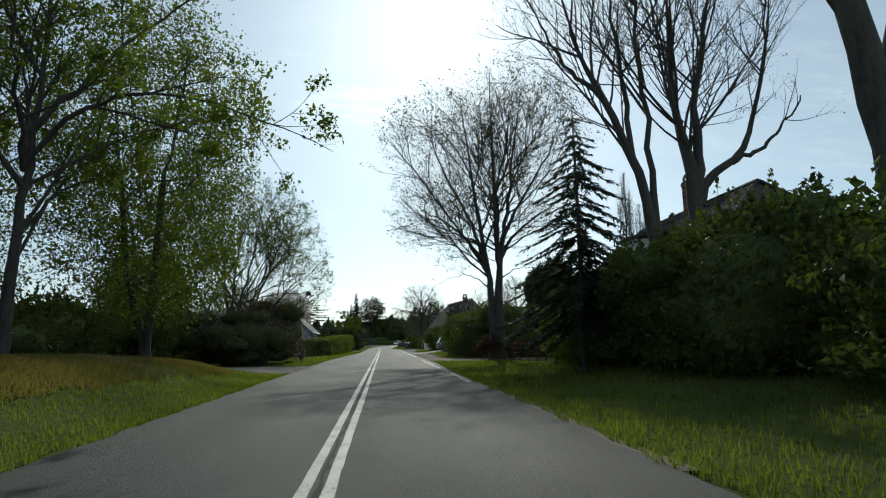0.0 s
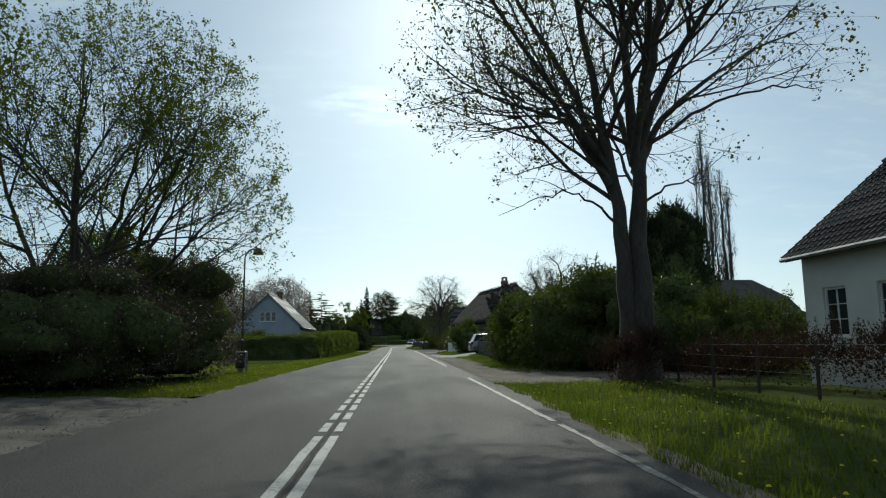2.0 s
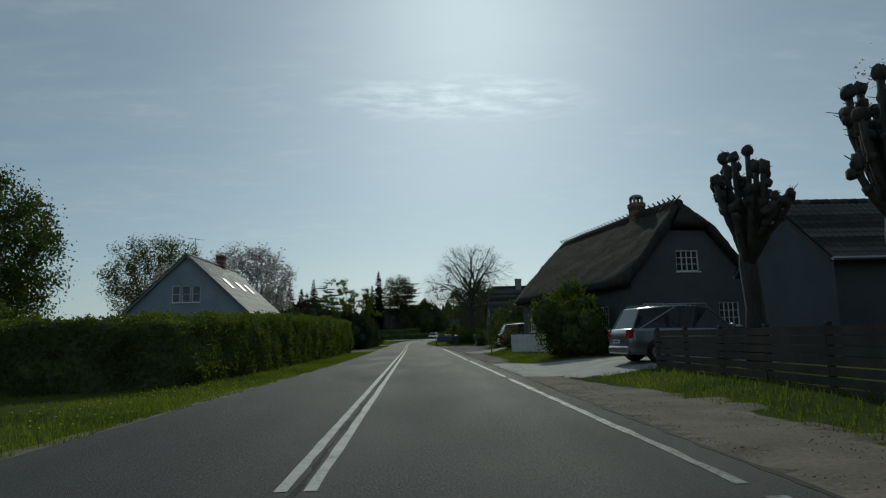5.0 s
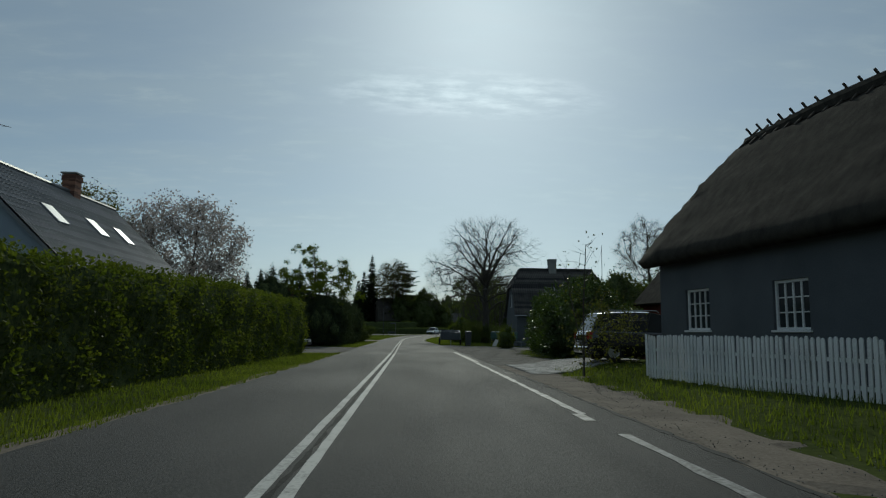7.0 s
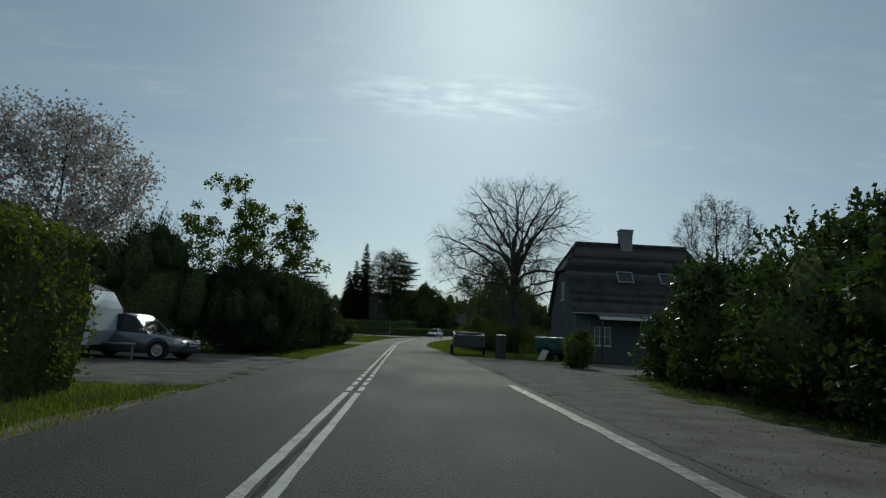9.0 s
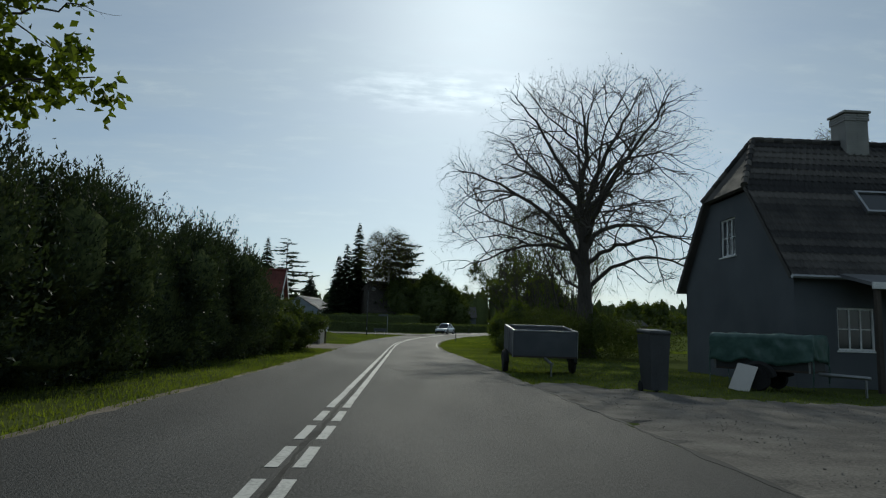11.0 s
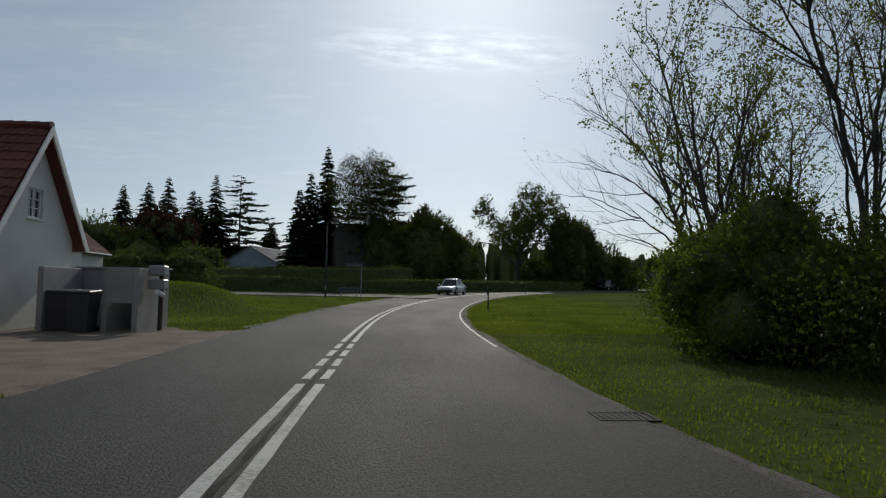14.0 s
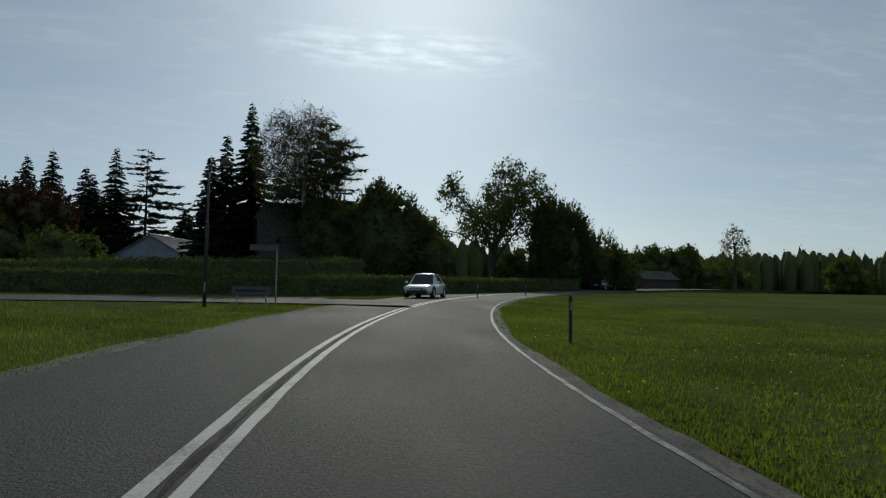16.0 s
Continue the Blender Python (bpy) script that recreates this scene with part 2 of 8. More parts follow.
M = dict(
    asphalt=road_surface("asphalt"),
    old_asphalt=surface("asphalt", (0.03, 0.03, 0.032), (0.066, 0.066, 0.066), 0.35, 0.75, bump=0.3, grain=60, spec=0.2, stretch=(1, 0.25, 1)),
    paint=surface("road_paint", (0.16, 0.158, 0.15), (0.46, 0.455, 0.43), 2.0, 0.65, bump=0.2, grain=25, spread=(0.3, 0.52), spec=0.2),
    halfworn=surface("half_worn_paint", (0.07, 0.071, 0.07), (0.25, 0.252, 0.25), 3.5, 0.65, bump=0.25, grain=22, spread=(0.4, 0.6)),
    worn=surface("worn_road_paint", (0.055, 0.056, 0.057), (0.2, 0.202, 0.2), 4.0, 0.65, bump=0.2, grain=14, spread=(0.44, 0.62)),
    grass=surface("grass_ground", (0.042, 0.054, 0.02), (0.105, 0.122, 0.042), 0.35, 1.0, bump=0.9, grain=9, spec=0.0),
    field=surface("meadow", (0.045, 0.062, 0.02), (0.12, 0.14, 0.042), 0.12, 1.0, bump=0.9, grain=3, spec=0.0),
    dirt=surface("dirt_verge", (0.09, 0.075, 0.06), (0.25, 0.21, 0.17), 1.1, 0.95, bump=0.8, grain=22, spec=0.15),
    gravel=surface("gravel", (0.05, 0.046, 0.042), (0.2, 0.185, 0.165), 1.4, 0.95, bump=1.0, grain=30, spec=0.15),
    stone=surface("gravel_stone", (0.09, 0.085, 0.078), (0.27, 0.25, 0.225), 4, 0.9, island=0.5),
    concrete=surface("concrete", (0.2, 0.2, 0.19), (0.38, 0.37, 0.35), 1.5, 0.85, bump=0.4),
    paver=surface("paver", (0.16, 0.155, 0.15), (0.34, 0.33, 0.32), 1.5, 0.85, per_object=0.5),
    bark=surface("bark", (0.035, 0.031, 0.028), (0.11, 0.098, 0.086), 3, 0.95, bump=0.9, grain=18, stretch=(1, 1, 0.25)),
    twig=surface("twig_bark", (0.03, 0.025, 0.021), (0.075, 0.06, 0.048), 3, 0.9, bump=0.3),
    birchbark=surface("birch_bark", (0.08, 0.075, 0.07), (0.5, 0.48, 0.45), 2.5, 0.85, bump=0.4, stretch=(1, 1, 2.5), spread=(0.42, 0.55)),
    young=foliage("young_leaf", (0.07, 0.1, 0.022), (0.165, 0.19, 0.05), 0.5),
    spring=foliage("spring_leaf", (0.06, 0.09, 0.015), (0.14, 0.16, 0.03), 0.5),
    bud=foliage("bud_leaf", (0.07, 0.08, 0.025), (0.14, 0.13, 0.045), 0.4),
    hedge=foliage("hedge_leaf", (0.045, 0.07, 0.018), (0.14, 0.155, 0.036), 0.55),
    thorn=foliage("thorn_leaf", (0.05, 0.042, 0.038), (0.13, 0.11, 0.095), 0.4, glow=(1.1, 1.0, 0.8)),
    laurel=foliage("laurel_leaf", (0.03, 0.05, 0.018), (0.07, 0.1, 0.03), 0.35, rough=0.36),
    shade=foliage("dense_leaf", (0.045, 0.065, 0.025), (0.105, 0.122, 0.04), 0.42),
    needle=foliage("needle", (0.022, 0.034, 0.024), (0.055, 0.07, 0.042), 0.3),
    copper=foliage("copper_leaf", (0.04, 0.022, 0.017), (0.085, 0.045, 0.03), 0.25, glow=(1.2, 0.85, 0.6)),
    blossom=foliage("blossom", (0.3, 0.26, 0.24), (0.6, 0.55, 0.52), 0.5, glow=(1, 1, 1)),
    core=surface("shrub_core", (0.05, 0.065, 0.03), (0.12, 0.14, 0.055), 7, 1.0, bump=1.0, grain=22, spec=0.0, spread=(0.4, 0.62)),
    rustwood=surface("weathered_red_board", (0.05, 0.032, 0.03), (0.1, 0.065, 0.058), 1.2, 0.9, stretch=(6, 6, 0.5), bump=0.4),
    greymetal=surface("grey_painted_panel", (0.06, 0.066, 0.075), (0.11, 0.118, 0.13), 2, 0.55, bump=0.15),
    blade=foliage("grass_blade", (0.055, 0.08, 0.02), (0.18, 0.205, 0.052), 0.55, patch=0.35, glow=(1.35, 1.45, 0.5)),
    straw=foliage("dry_grass", (0.06, 0.075, 0.02), (0.24, 0.2, 0.08), 0.45, glow=(1.2, 1.1, 0.6), patch=0.3),
    dandelion=plain("dandelion", (0.75, 0.55, 0.02), 0.8),
    thatch=surface("thatch", (0.025, 0.023, 0.02), (0.075, 0.068, 0.058), 1.5, 1.0, bump=1.0, grain=30, stretch=(3, 3, 0.6), spec=0.05),
    tile=surface("dark_roof_tile", (0.035, 0.034, 0.034), (0.12, 0.11, 0.1), 1.2, 0.8, bump=0.3, island=0.5, spec=0.15),
    redtile=surface("red_roof_tile", (0.075, 0.02, 0.016), (0.17, 0.05, 0.036), 1.2, 0.7, bump=0.3, island=0.4),
    slate=surface("grey_roof_sheet", (0.09, 0.095, 0.1), (0.2, 0.2, 0.21), 1.0, 0.4, bump=0.25, island=0.3, spec=0.5),
    plaster=surface("white_plaster", (0.5, 0.5, 0.47), (0.75, 0.74, 0.7), 0.7, 0.9, bump=0.3, spread=(0.25, 0.6)),
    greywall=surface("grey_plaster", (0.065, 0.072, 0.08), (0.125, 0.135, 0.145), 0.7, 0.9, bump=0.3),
    bluewall=surface("pale_blue_plaster", (0.2, 0.235, 0.285), (0.34, 0.38, 0.44), 0.7, 0.9, bump=0.25),
    redwood=surface("red_board", (0.09, 0.02, 0.015), (0.2, 0.045, 0.03), 1.2, 0.85, stretch=(6, 6, 0.5), bump=0.4),
    timber=surface("dark_timber", (0.03, 0.024, 0.02), (0.09, 0.075, 0.06), 2, 0.9, stretch=(1, 1, 0.3), bump=0.5),
    whitewood=surface("white_painted_wood", (0.5, 0.5, 0.48), (0.8, 0.8, 0.78), 2, 0.6, bump=0.15, spread=(0.2, 0.5), per_object=0.2),
    brick=surface("brick", (0.12, 0.06, 0.045), (0.3, 0.15, 0.1), 2, 0.9, island=0.7, bump=0.5),
    zinc=surface("zinc", (0.25, 0.26, 0.27), (0.42, 0.43, 0.44), 2, 0.45, metal=0.8, bump=0.1),
    glass=plain("window_glass", (0.03, 0.035, 0.04), 0.06),
    steel=surface("galvanised_steel", (0.22, 0.23, 0.24), (0.4, 0.41, 0.42), 3, 0.45, metal=0.85, bump=0.1),
    darkmetal=surface("dark_painted_metal", (0.025, 0.027, 0.03), (0.05, 0.052, 0.055), 3, 0.5, bump=0.1),
    plastic=surface("dark_bin_plastic", (0.03, 0.033, 0.035), (0.06, 0.065, 0.07), 3, 0.5, bump=0.1),
    tar=surface("tar_joint", (0.006, 0.006, 0.006), (0.03, 0.03, 0.03), 4, 0.85, bump=0.4, grain=14, spec=0.15, spread=(0.42, 0.66)),
    rubber=surface("tyre_rubber", (0.012, 0.012, 0.012), (0.03, 0.03, 0.03), 6, 0.9, bump=0.3),
    alloy=surface("alloy_rim", (0.35, 0.36, 0.37), (0.55, 0.56, 0.57), 3, 0.3, metal=0.9, bump=0.0),
    tarp=surface("green_tarpaulin", (0.03, 0.07, 0.06), (0.09, 0.16, 0.14), 1.5, 0.35, bump=0.8, grain=7),
    board=surface("pale_board", (0.5, 0.47, 0.44), (0.68, 0.65, 0.6), 1.5, 0.75, bump=0.1),
    carwhite=plain("white_car_paint", (0.7, 0.72, 0.74), 0.25, 0.0, coat=1.0),
    carsilver=plain("silver_car_paint", (0.2, 0.22, 0.25), 0.28, 0.7, coat=1.0),
    carblack=plain("black_car_paint", (0.012, 0.013, 0.016), 0.2, 0.2, coat=1.0),
    carglass=plain("car_glass", (0.02, 0.024, 0.028), 0.04),
    redlamp=plain("red_lamp_lens", (0.35, 0.015, 0.015), 0.2, coat=1.0),
    clearlamp=plain("clear_lamp_lens", (0.75, 0.77, 0.8), 0.1, coat=1.0),
    trim=plain("black_trim", (0.015, 0.015, 0.016), 0.55),
    plate=plain("number_plate", (0.7, 0.7, 0.7), 0.4),
    ink=plain("dark_ink", (0.02, 0.02, 0.025), 0.6),
    sign=plain("sign_face", (0.72, 0.73, 0.74), 0.45),
)


# ---- mesh building ----
def mesh_of(name, verts, faces, material, smooth=False):
    """A mesh from arrays: all faces with the same number of corners, or a plain list."""
    me = bpy.data.meshes.new(name)
    if isinstance(faces, np.ndarray):
        verts = np.asarray(verts, float)
        me.vertices.add(len(verts))
        me.vertices.foreach_set("co", verts.astype(np.float32).ravel())
        k = faces.shape[1]
        me.loops.add(faces.size)
        me.loops.foreach_set("vertex_index", faces.astype(np.int32).ravel())
        me.polygons.add(len(faces))
        me.polygons.foreach_set("loop_start", np.arange(0, faces.size, k, dtype=np.int32))
        me.update(calc_edges=True)
        if not smooth:
            me.polygons.foreach_set("use_smooth", np.zeros(len(me.polygons), bool))
    else:
        me.from_pydata([tuple(map(float, v)) for v in verts], [], [tuple(f) for f in faces])
        me.update()
    me.materials.append(M[material])
    if smooth:
        me.polygons.foreach_set("use_smooth", np.ones(len(me.polygons), bool))
    return me


def part(name, shape, material, parent=None, label="", smooth=False):
    """Links a shape (verts, faces) as one mesh object, under a thing or a part."""
    ob = new(name, mesh_of(name, shape[0], shape[1], material, smooth))
    if parent:
        ob.parent = parent
    return tagged(ob, label)


def thing(name, at, label, category, group="", turn=0.0, kind=""):
    ob = new(name)
    ob.empty_display_size = 0.3
    ob.matrix_basis = Matrix.Translation(at) @ Matrix.Rotation(radians(turn), 4, "Z")
    return tagged(ob, label, category, group, kind)


def join(*shapes):
    verts, faces, n = [], [], 0
    for v, f in shapes:
        verts += [tuple(p) for p in v]
        faces += [tuple(i + n for i in q) for q in f]
        n += len(v)
    return verts, faces


def moved(shape, m):
    return [tuple(m @ Vector(p)) for p in shape[0]], shape[1]


def box(x0, x1, y0, y1, z0, z1):
    v = [(x, y, z) for z in (z0, z1) for y in (y0, y1) for x in (x0, x1)]
    return v, [(0, 2, 3, 1), (4, 5, 7, 6), (0, 1, 5, 4), (2, 6, 7, 3), (0, 4, 6, 2), (1, 3, 7, 5)]


def cbox(x0, x1, y0, y1, z0, z1, b=0.01, segments=1):
    """A box with bevelled edges."""
    bm = bmesh.new()
    for p in box(x0, x1, y0, y1, z0, z1)[0]:
        bm.verts.new(p)
    bm.verts.ensure_lookup_table()
    for f in box(x0, x1, y0, y1, z0, z1)[1]:
        bm.faces.new([bm.verts[i] for i in f])
    bmesh.ops.bevel(bm, geom=list(bm.edges), offset=b, segments=segments, affect="EDGES", profile=0.5)
    bm.verts.index_update()
    out = [tuple(v.co) for v in bm.verts], [tuple(v.index for v in f.verts) for f in bm.faces]
    bm.free()
    return out


def tube(points, radii, n=8, cap=True):
    """A round tube along points, with a radius at each."""
    pts = [Vector(p) for p in points]
    radii = [radii] * len(pts) if isinstance(radii, (int, float)) else radii
    verts, faces = [], []
    ref = None
    for i, p in enumerate(pts):
        way = (pts[min(i + 1, len(pts) - 1)] - pts[max(i - 1, 0)]).normalized()
        if ref is None:
            ref = way.orthogonal().normalized()
        ref = (ref - way * ref.dot(way)).normalized()
        side = way.cross(ref)
        for k in range(n):
            a = 2 * math.pi * k / n
            verts.append(tuple(p + (ref * math.cos(a) + side * math.sin(a)) * radii[i]))
    for i in range(len(pts) - 1):
        for k in range(n):
            a, b = i * n + k, i * n + (k + 1) % n
            faces.append((a, b, b + n, a + n))
    if cap:
        faces.append(tuple(range(n - 1, -1, -1)))
        faces.append(tuple(range(len(verts) - n, len(verts))))
    return verts, faces


def lathe(profile, n=16, axis="Z"):
    """A turned shape from (radius, height) pairs."""
    verts, faces = [], []
    for r, h in profile:
        for k in range(n):
            a = 2 * math.pi * k / n
            c, s = r * math.cos(a), r * math.sin(a)
            verts.append((c, s, h) if axis == "Z" else (c, h, s))
    for i in range(len(profile) - 1):
        for k in range(n):
            a, b = i * n + k, i * n + (k + 1) % n
            faces.append((a, b, b + n, a + n))
    return verts, faces


def prism(poly, way):
    """A flat polygon pushed along a vector into a solid."""
    n = len(poly)
    w = Vector(way)
    v = [tuple(Vector(p)) for p in poly] + [tuple(Vector(p) + w) for p in poly]
    return v, [tuple(range(n - 1, -1, -1)), tuple(range(n, 2 * n))] + [(i, (i + 1) % n, n + (i + 1) % n, n + i) for i in range(n)]


# ---- the lie of the land ----
LINE_Y = [-200, 110, 120, 130, 140, 155, 170, 180, 187, 195, 201, 208, 217, 224, 232, 240, 248, 256]
LINE_X = [0, 0, 0, -0.06, -0.15, -0.23, -0.32, -0.38, -0.3, 0.28, 1.15, 2.6, 4.9, 7.6, 11.3, 16.0, 21.6, 28.0]


def smooth_line():
    """The road's middle line as even steps, bent smoothly, and run on past the bend."""
    y = np.arange(-200, 256.1, 1.0)
    x = np.interp(y, LINE_Y, LINE_X)
    for _ in range(40):
        x[1:-1] = 0.25 * x[:-2] + 0.5 * x[1:-1] + 0.25 * x[2:]
    pts = np.c_[x, y]
    way = pts[-1] - pts[-2]
    turn = math.atan2(way[0], way[1])
    tail, p = [], pts[-1]
    for _ in range(220):
        turn += radians(0.28) if turn < radians(62) else 0
        p = p + np.array((math.sin(turn), math.cos(turn)))
        tail.append(p)
    return np.vstack([pts, tail])


ROAD = smooth_line()
ROAD_WAY = np.gradient(ROAD, axis=0)
ROAD_WAY /= np.linalg.norm(ROAD_WAY, axis=1)[:, None]
ROAD_SIDE = np.c_[ROAD_WAY[:, 1], -ROAD_WAY[:, 0]]
EDGE_L = ([-200, 6, 26, 50, 70, 90, 110, 140, 160, 177, 195, 215], [-3.25, -3.25, -3.5, -3.75, -3.5, -2.9, -2.8, -2.98, -2.8, -3.05, -3.05, -3.3])
EDGE_R = ([-200, 5, 25, 40, 66, 95, 140, 155, 165, 175, 190, 215], [3.25, 3.25, 3.4, 3.8, 3.95, 4.2, 4.1, 3.85, 3.6, 3.25, 3.3, 3.5])


def rise(y):
    """How high the ground lies: flat, then climbing gently from the bend on."""
    y = np.asarray(y, float)
    up = 0.022 * 5.0 * np.log1p(np.exp(np.clip((y - 186) / 5.0, -40, 30)))
    return np.where(y > 290, 2.3 + 0.6 * (1 - np.exp(-np.maximum(y - 290, 0) / 120)), np.minimum(up, 2.3))


def hump(x, y, cx, cy, rx, ry, h):
    return h * np.exp(-(((x - cx) / rx) ** 2 + ((y - cy) / ry) ** 2) ** 1.5)


def lie(x, y):
    """The ground's height."""
    x, y = np.asarray(x, float), np.asarray(y, float)
    z = rise(y) - 0.05
    z = z + hump(x, y, -7.6, 12, 2.7, 19.0, 1.0) + hump(x, y, -9.6, 194.2, 3.4, 3.6, 1.15) + hump(x, y, -12.5, 203, 4.5, 6.0, 0.45)
    z = z + hump(x, y, 10.5, 12, 4.0, 22, 0.5)
    ease = lambda v: np.clip(v, 0, 1) ** 2 * (3 - 2 * np.clip(v, 0, 1))
    z = z + 0.3 * ease((x - 5.4) / 3.0) * ease((y - 66) / 7) * ease((117 - y) / 7)
    z = z + np.where(x > 25, -0.6 * np.clip((x - 25) / 40, 0, 1) * np.clip((y - 185) / 30, 0, 1), 0)
    return z


def lie1(x, y):
    return float(lie(x, y))
# ---- ground, road, markings ----
def grid_sheet(xs, ys, height, keep=None):
    X, Y = np.meshgrid(xs, ys)
    v = np.c_[X.ravel(), Y.ravel(), height(X, Y).ravel()]
    nx, ny = len(xs), len(ys)
    i = (np.arange(ny - 1)[:, None] * nx + np.arange(nx - 1)[None, :]).ravel()
    return v, np.c_[i, i + 1, i + 1 + nx, i + nx]


def steps(*spans):
    out = []
    for a, b, s in spans:
        out += list(np.arange(a, b, s))
    return np.array(out + [spans[-1][1]])


rng = np.random.default_rng(7)
gx = steps((-1500, -200, 130), (-200, -40, 16), (-40, -16, 3), (-16, 16, 0.7), (16, 40, 3), (40, 200, 16), (200, 1500, 130))
gy = steps((-600, -60, 60), (-60, -12, 4), (-12, 240, 0.9), (240, 330, 6), (330, 600, 30), (600, 3000, 300))


def rough_lie(X, Y):
    z = lie(X, Y)
    near = (np.abs(X) < 16) & (Y < 240)
    return z + np.where(near, 0.025 * np.sin(X * 3.1 + Y * 1.7) * np.sin(Y * 2.3 - X), 0)


v, f = grid_sheet(gx, gy, rough_lie)
ground = tagged(new("ground", mesh_of("ground", v, f, "grass", True)), "rough spring grass ground reaching the horizon", "ground", kind="structure")


def strip(y0, y1, left, right, lift, material, name, ragged=0.0, step=1.0, cols=1, seed=1):
    """A band that follows the road between two offsets from its middle line, by distance along it."""
    r = np.random.default_rng(seed)
    s0, s1 = y0 + 200, y1 + 200
    s = np.arange(s0, s1 + 1e-6, step)
    s[-1] = s1
    idx = np.arange(len(ROAD))
    cx, cy = np.interp(s, idx, ROAD[:, 0]), np.interp(s, idx, ROAD[:, 1])
    sx, sy = np.interp(s, idx, ROAD_SIDE[:, 0]), np.interp(s, idx, ROAD_SIDE[:, 1])
    rows = []
    for c in range(cols + 1):
        w = c / cols
        a = left(s - 200) if callable(left) else np.full(len(s), left)
        b = right(s - 200) if callable(right) else np.full(len(s), right)
        o = a + (b - a) * w
        if ragged and c in (0, cols):
            o = o + r.normal(0, ragged, len(s)) * (1 if c else -1)
        x, y = cx + sx * o, cy + sy * o
        rows.append(np.c_[x, y, rise(y) + lift])
    n = len(s)
    top = np.vstack(rows)
    low = top.copy()
    low[:, 2] -= 0.1 if name == "road" else 0.0025
    faces = []
    for c in range(cols):
        i = np.arange(n - 1) + c * n
        faces.append(np.c_[i, i + n, i + n + 1, i + 1])
    m = len(top)
    i = np.arange(n - 1)
    faces.append(np.c_[i, i + 1, i + 1 + m, i + m])
    i = np.arange(n - 1) + cols * n
    faces.append(np.c_[i + 1, i, i + m, i + 1 + m])
    i = np.arange(cols) * n
    faces.append(np.c_[i + n, i, i + m, i + n + m])
    i = np.arange(cols) * n + n - 1
    faces.append(np.c_[i, i + n, i + n + m, i + m])
    return mesh_of(name, np.vstack([top, low]), np.vstack(faces), material)


left_edge = lambda s: np.interp(s, *EDGE_L)
right_edge = lambda s: np.interp(s, *EDGE_R)
road = tagged(new("road", strip(-60, 470, left_edge, right_edge, 0.0, "asphalt", "road", 0.03, 0.5, 8)), "grey worn asphalt two-lane road with painted lines", "road", kind="structure")


def road_part(name, y0, y1, a, b, lift, material, ragged=0.0, seed=1, step=0.5, label=""):
    ob = new(name, strip(y0, y1, a, b, lift, material, name, ragged, step, 1, seed))
    ob.parent = road
    return tagged(ob, label)


# double middle line: solid, with four dashed stretches
DASHED = [(33.75, 48.2), (62.0, 66.3), (122.6, 142.9), (172.9, 179.6)]
y = -40.0
for a, b in DASHED + [(330.0, 330.0)]:
    half = 0.105 if a < 100 else 0.119
    for off in (-half, half):
        road_part("middle_line", y, a - 0.45, off - 0.056, off + 0.056, 0.006, "paint", 0.004, int(a) + int(off * 100), label="worn white solid road line")
        k = a
        while k + 0.9 < b:
            road_part("line_dash", k, k + 1.0, off - 0.056, off + 0.056, 0.006, "paint", 0.003, int(k * 7))
            k += 1.45
    y = b
for y0, y1 in ((20, 34), (34.4, 47), (58.4, 62.9), (66.0, 79.0), (79.8, 93), (95, 112)):
    road_part("edge_line", y0, y1, lambda s: np.interp(s, (20, 45, 60, 120), (3.16, 3.31, 3.44, 3.64)), lambda s: np.interp(s, (20, 45, 60, 120), (3.25, 3.41, 3.56, 3.77)), 0.006, "halfworn" if y0 > 50 else "worn", 0.012, int(y0), label="white painted road edge line")
for k in (63.6, 64.8, 94.2):
    road_part("edge_dash", k, k + 0.8, 3.46, 3.63, 0.006, "halfworn", 0.01, int(k))
road_part("edge_line", 112.4, 126, 3.64, 3.86, 0.006, "worn", 0.012, 5, label="half worn white edge line")
road_part("edge_line", 178, 330, lambda s: right_edge(s) - 0.12, lambda s: right_edge(s) - 0.05, 0.006, "worn", 0.005, 9, label="thin worn white edge line")
# tar seams and patches in the asphalt
road_part("tar_seam", -40, 210, lambda s: -0.022 - 0.014 * np.sin(s * 1.9) * np.sin(s * 0.37), lambda s: 0.026 + 0.016 * np.sin(s * 2.3 + 1) * np.sin(s * 0.53), 0.003, "tar", 0.014, 4, 0.3, label="dark open joint between the lines")

road_part("edge_crack", 44, 152, lambda s: right_edge(s) - 0.03, lambda s: right_edge(s) + 0.045, 0.004, "rubber", 0.022, 6, 0.3, label="dark broken rim of the asphalt")

# side road at the bend, going off to the far side of the hedges
side_v, side_f = grid_sheet(np.linspace(-120, 3.5, 100), np.linspace(214.5, 220.5, 7), lambda X, Y: rise(Y + 0 * X) + 0.004 - 0.012 * np.clip((X - 0) / 3, 0, 1))
side_v[:, 1] += -0.02 * np.clip(-side_v[:, 0], 0, 200)
side_v[:, 2] = rise(side_v[:, 1]) - 0.006
bell = np.clip((side_v[:, 0] + 9) / 12.5, 0, 1) ** 2
side_v[:, 1] += np.where(side_v[:, 1] > 217.5, 1, -1) * bell * 4
tagged(new("side_road", mesh_of("side_road", side_v, side_f, "asphalt")), "grey asphalt side road joining at the bend", "road", kind="structure")


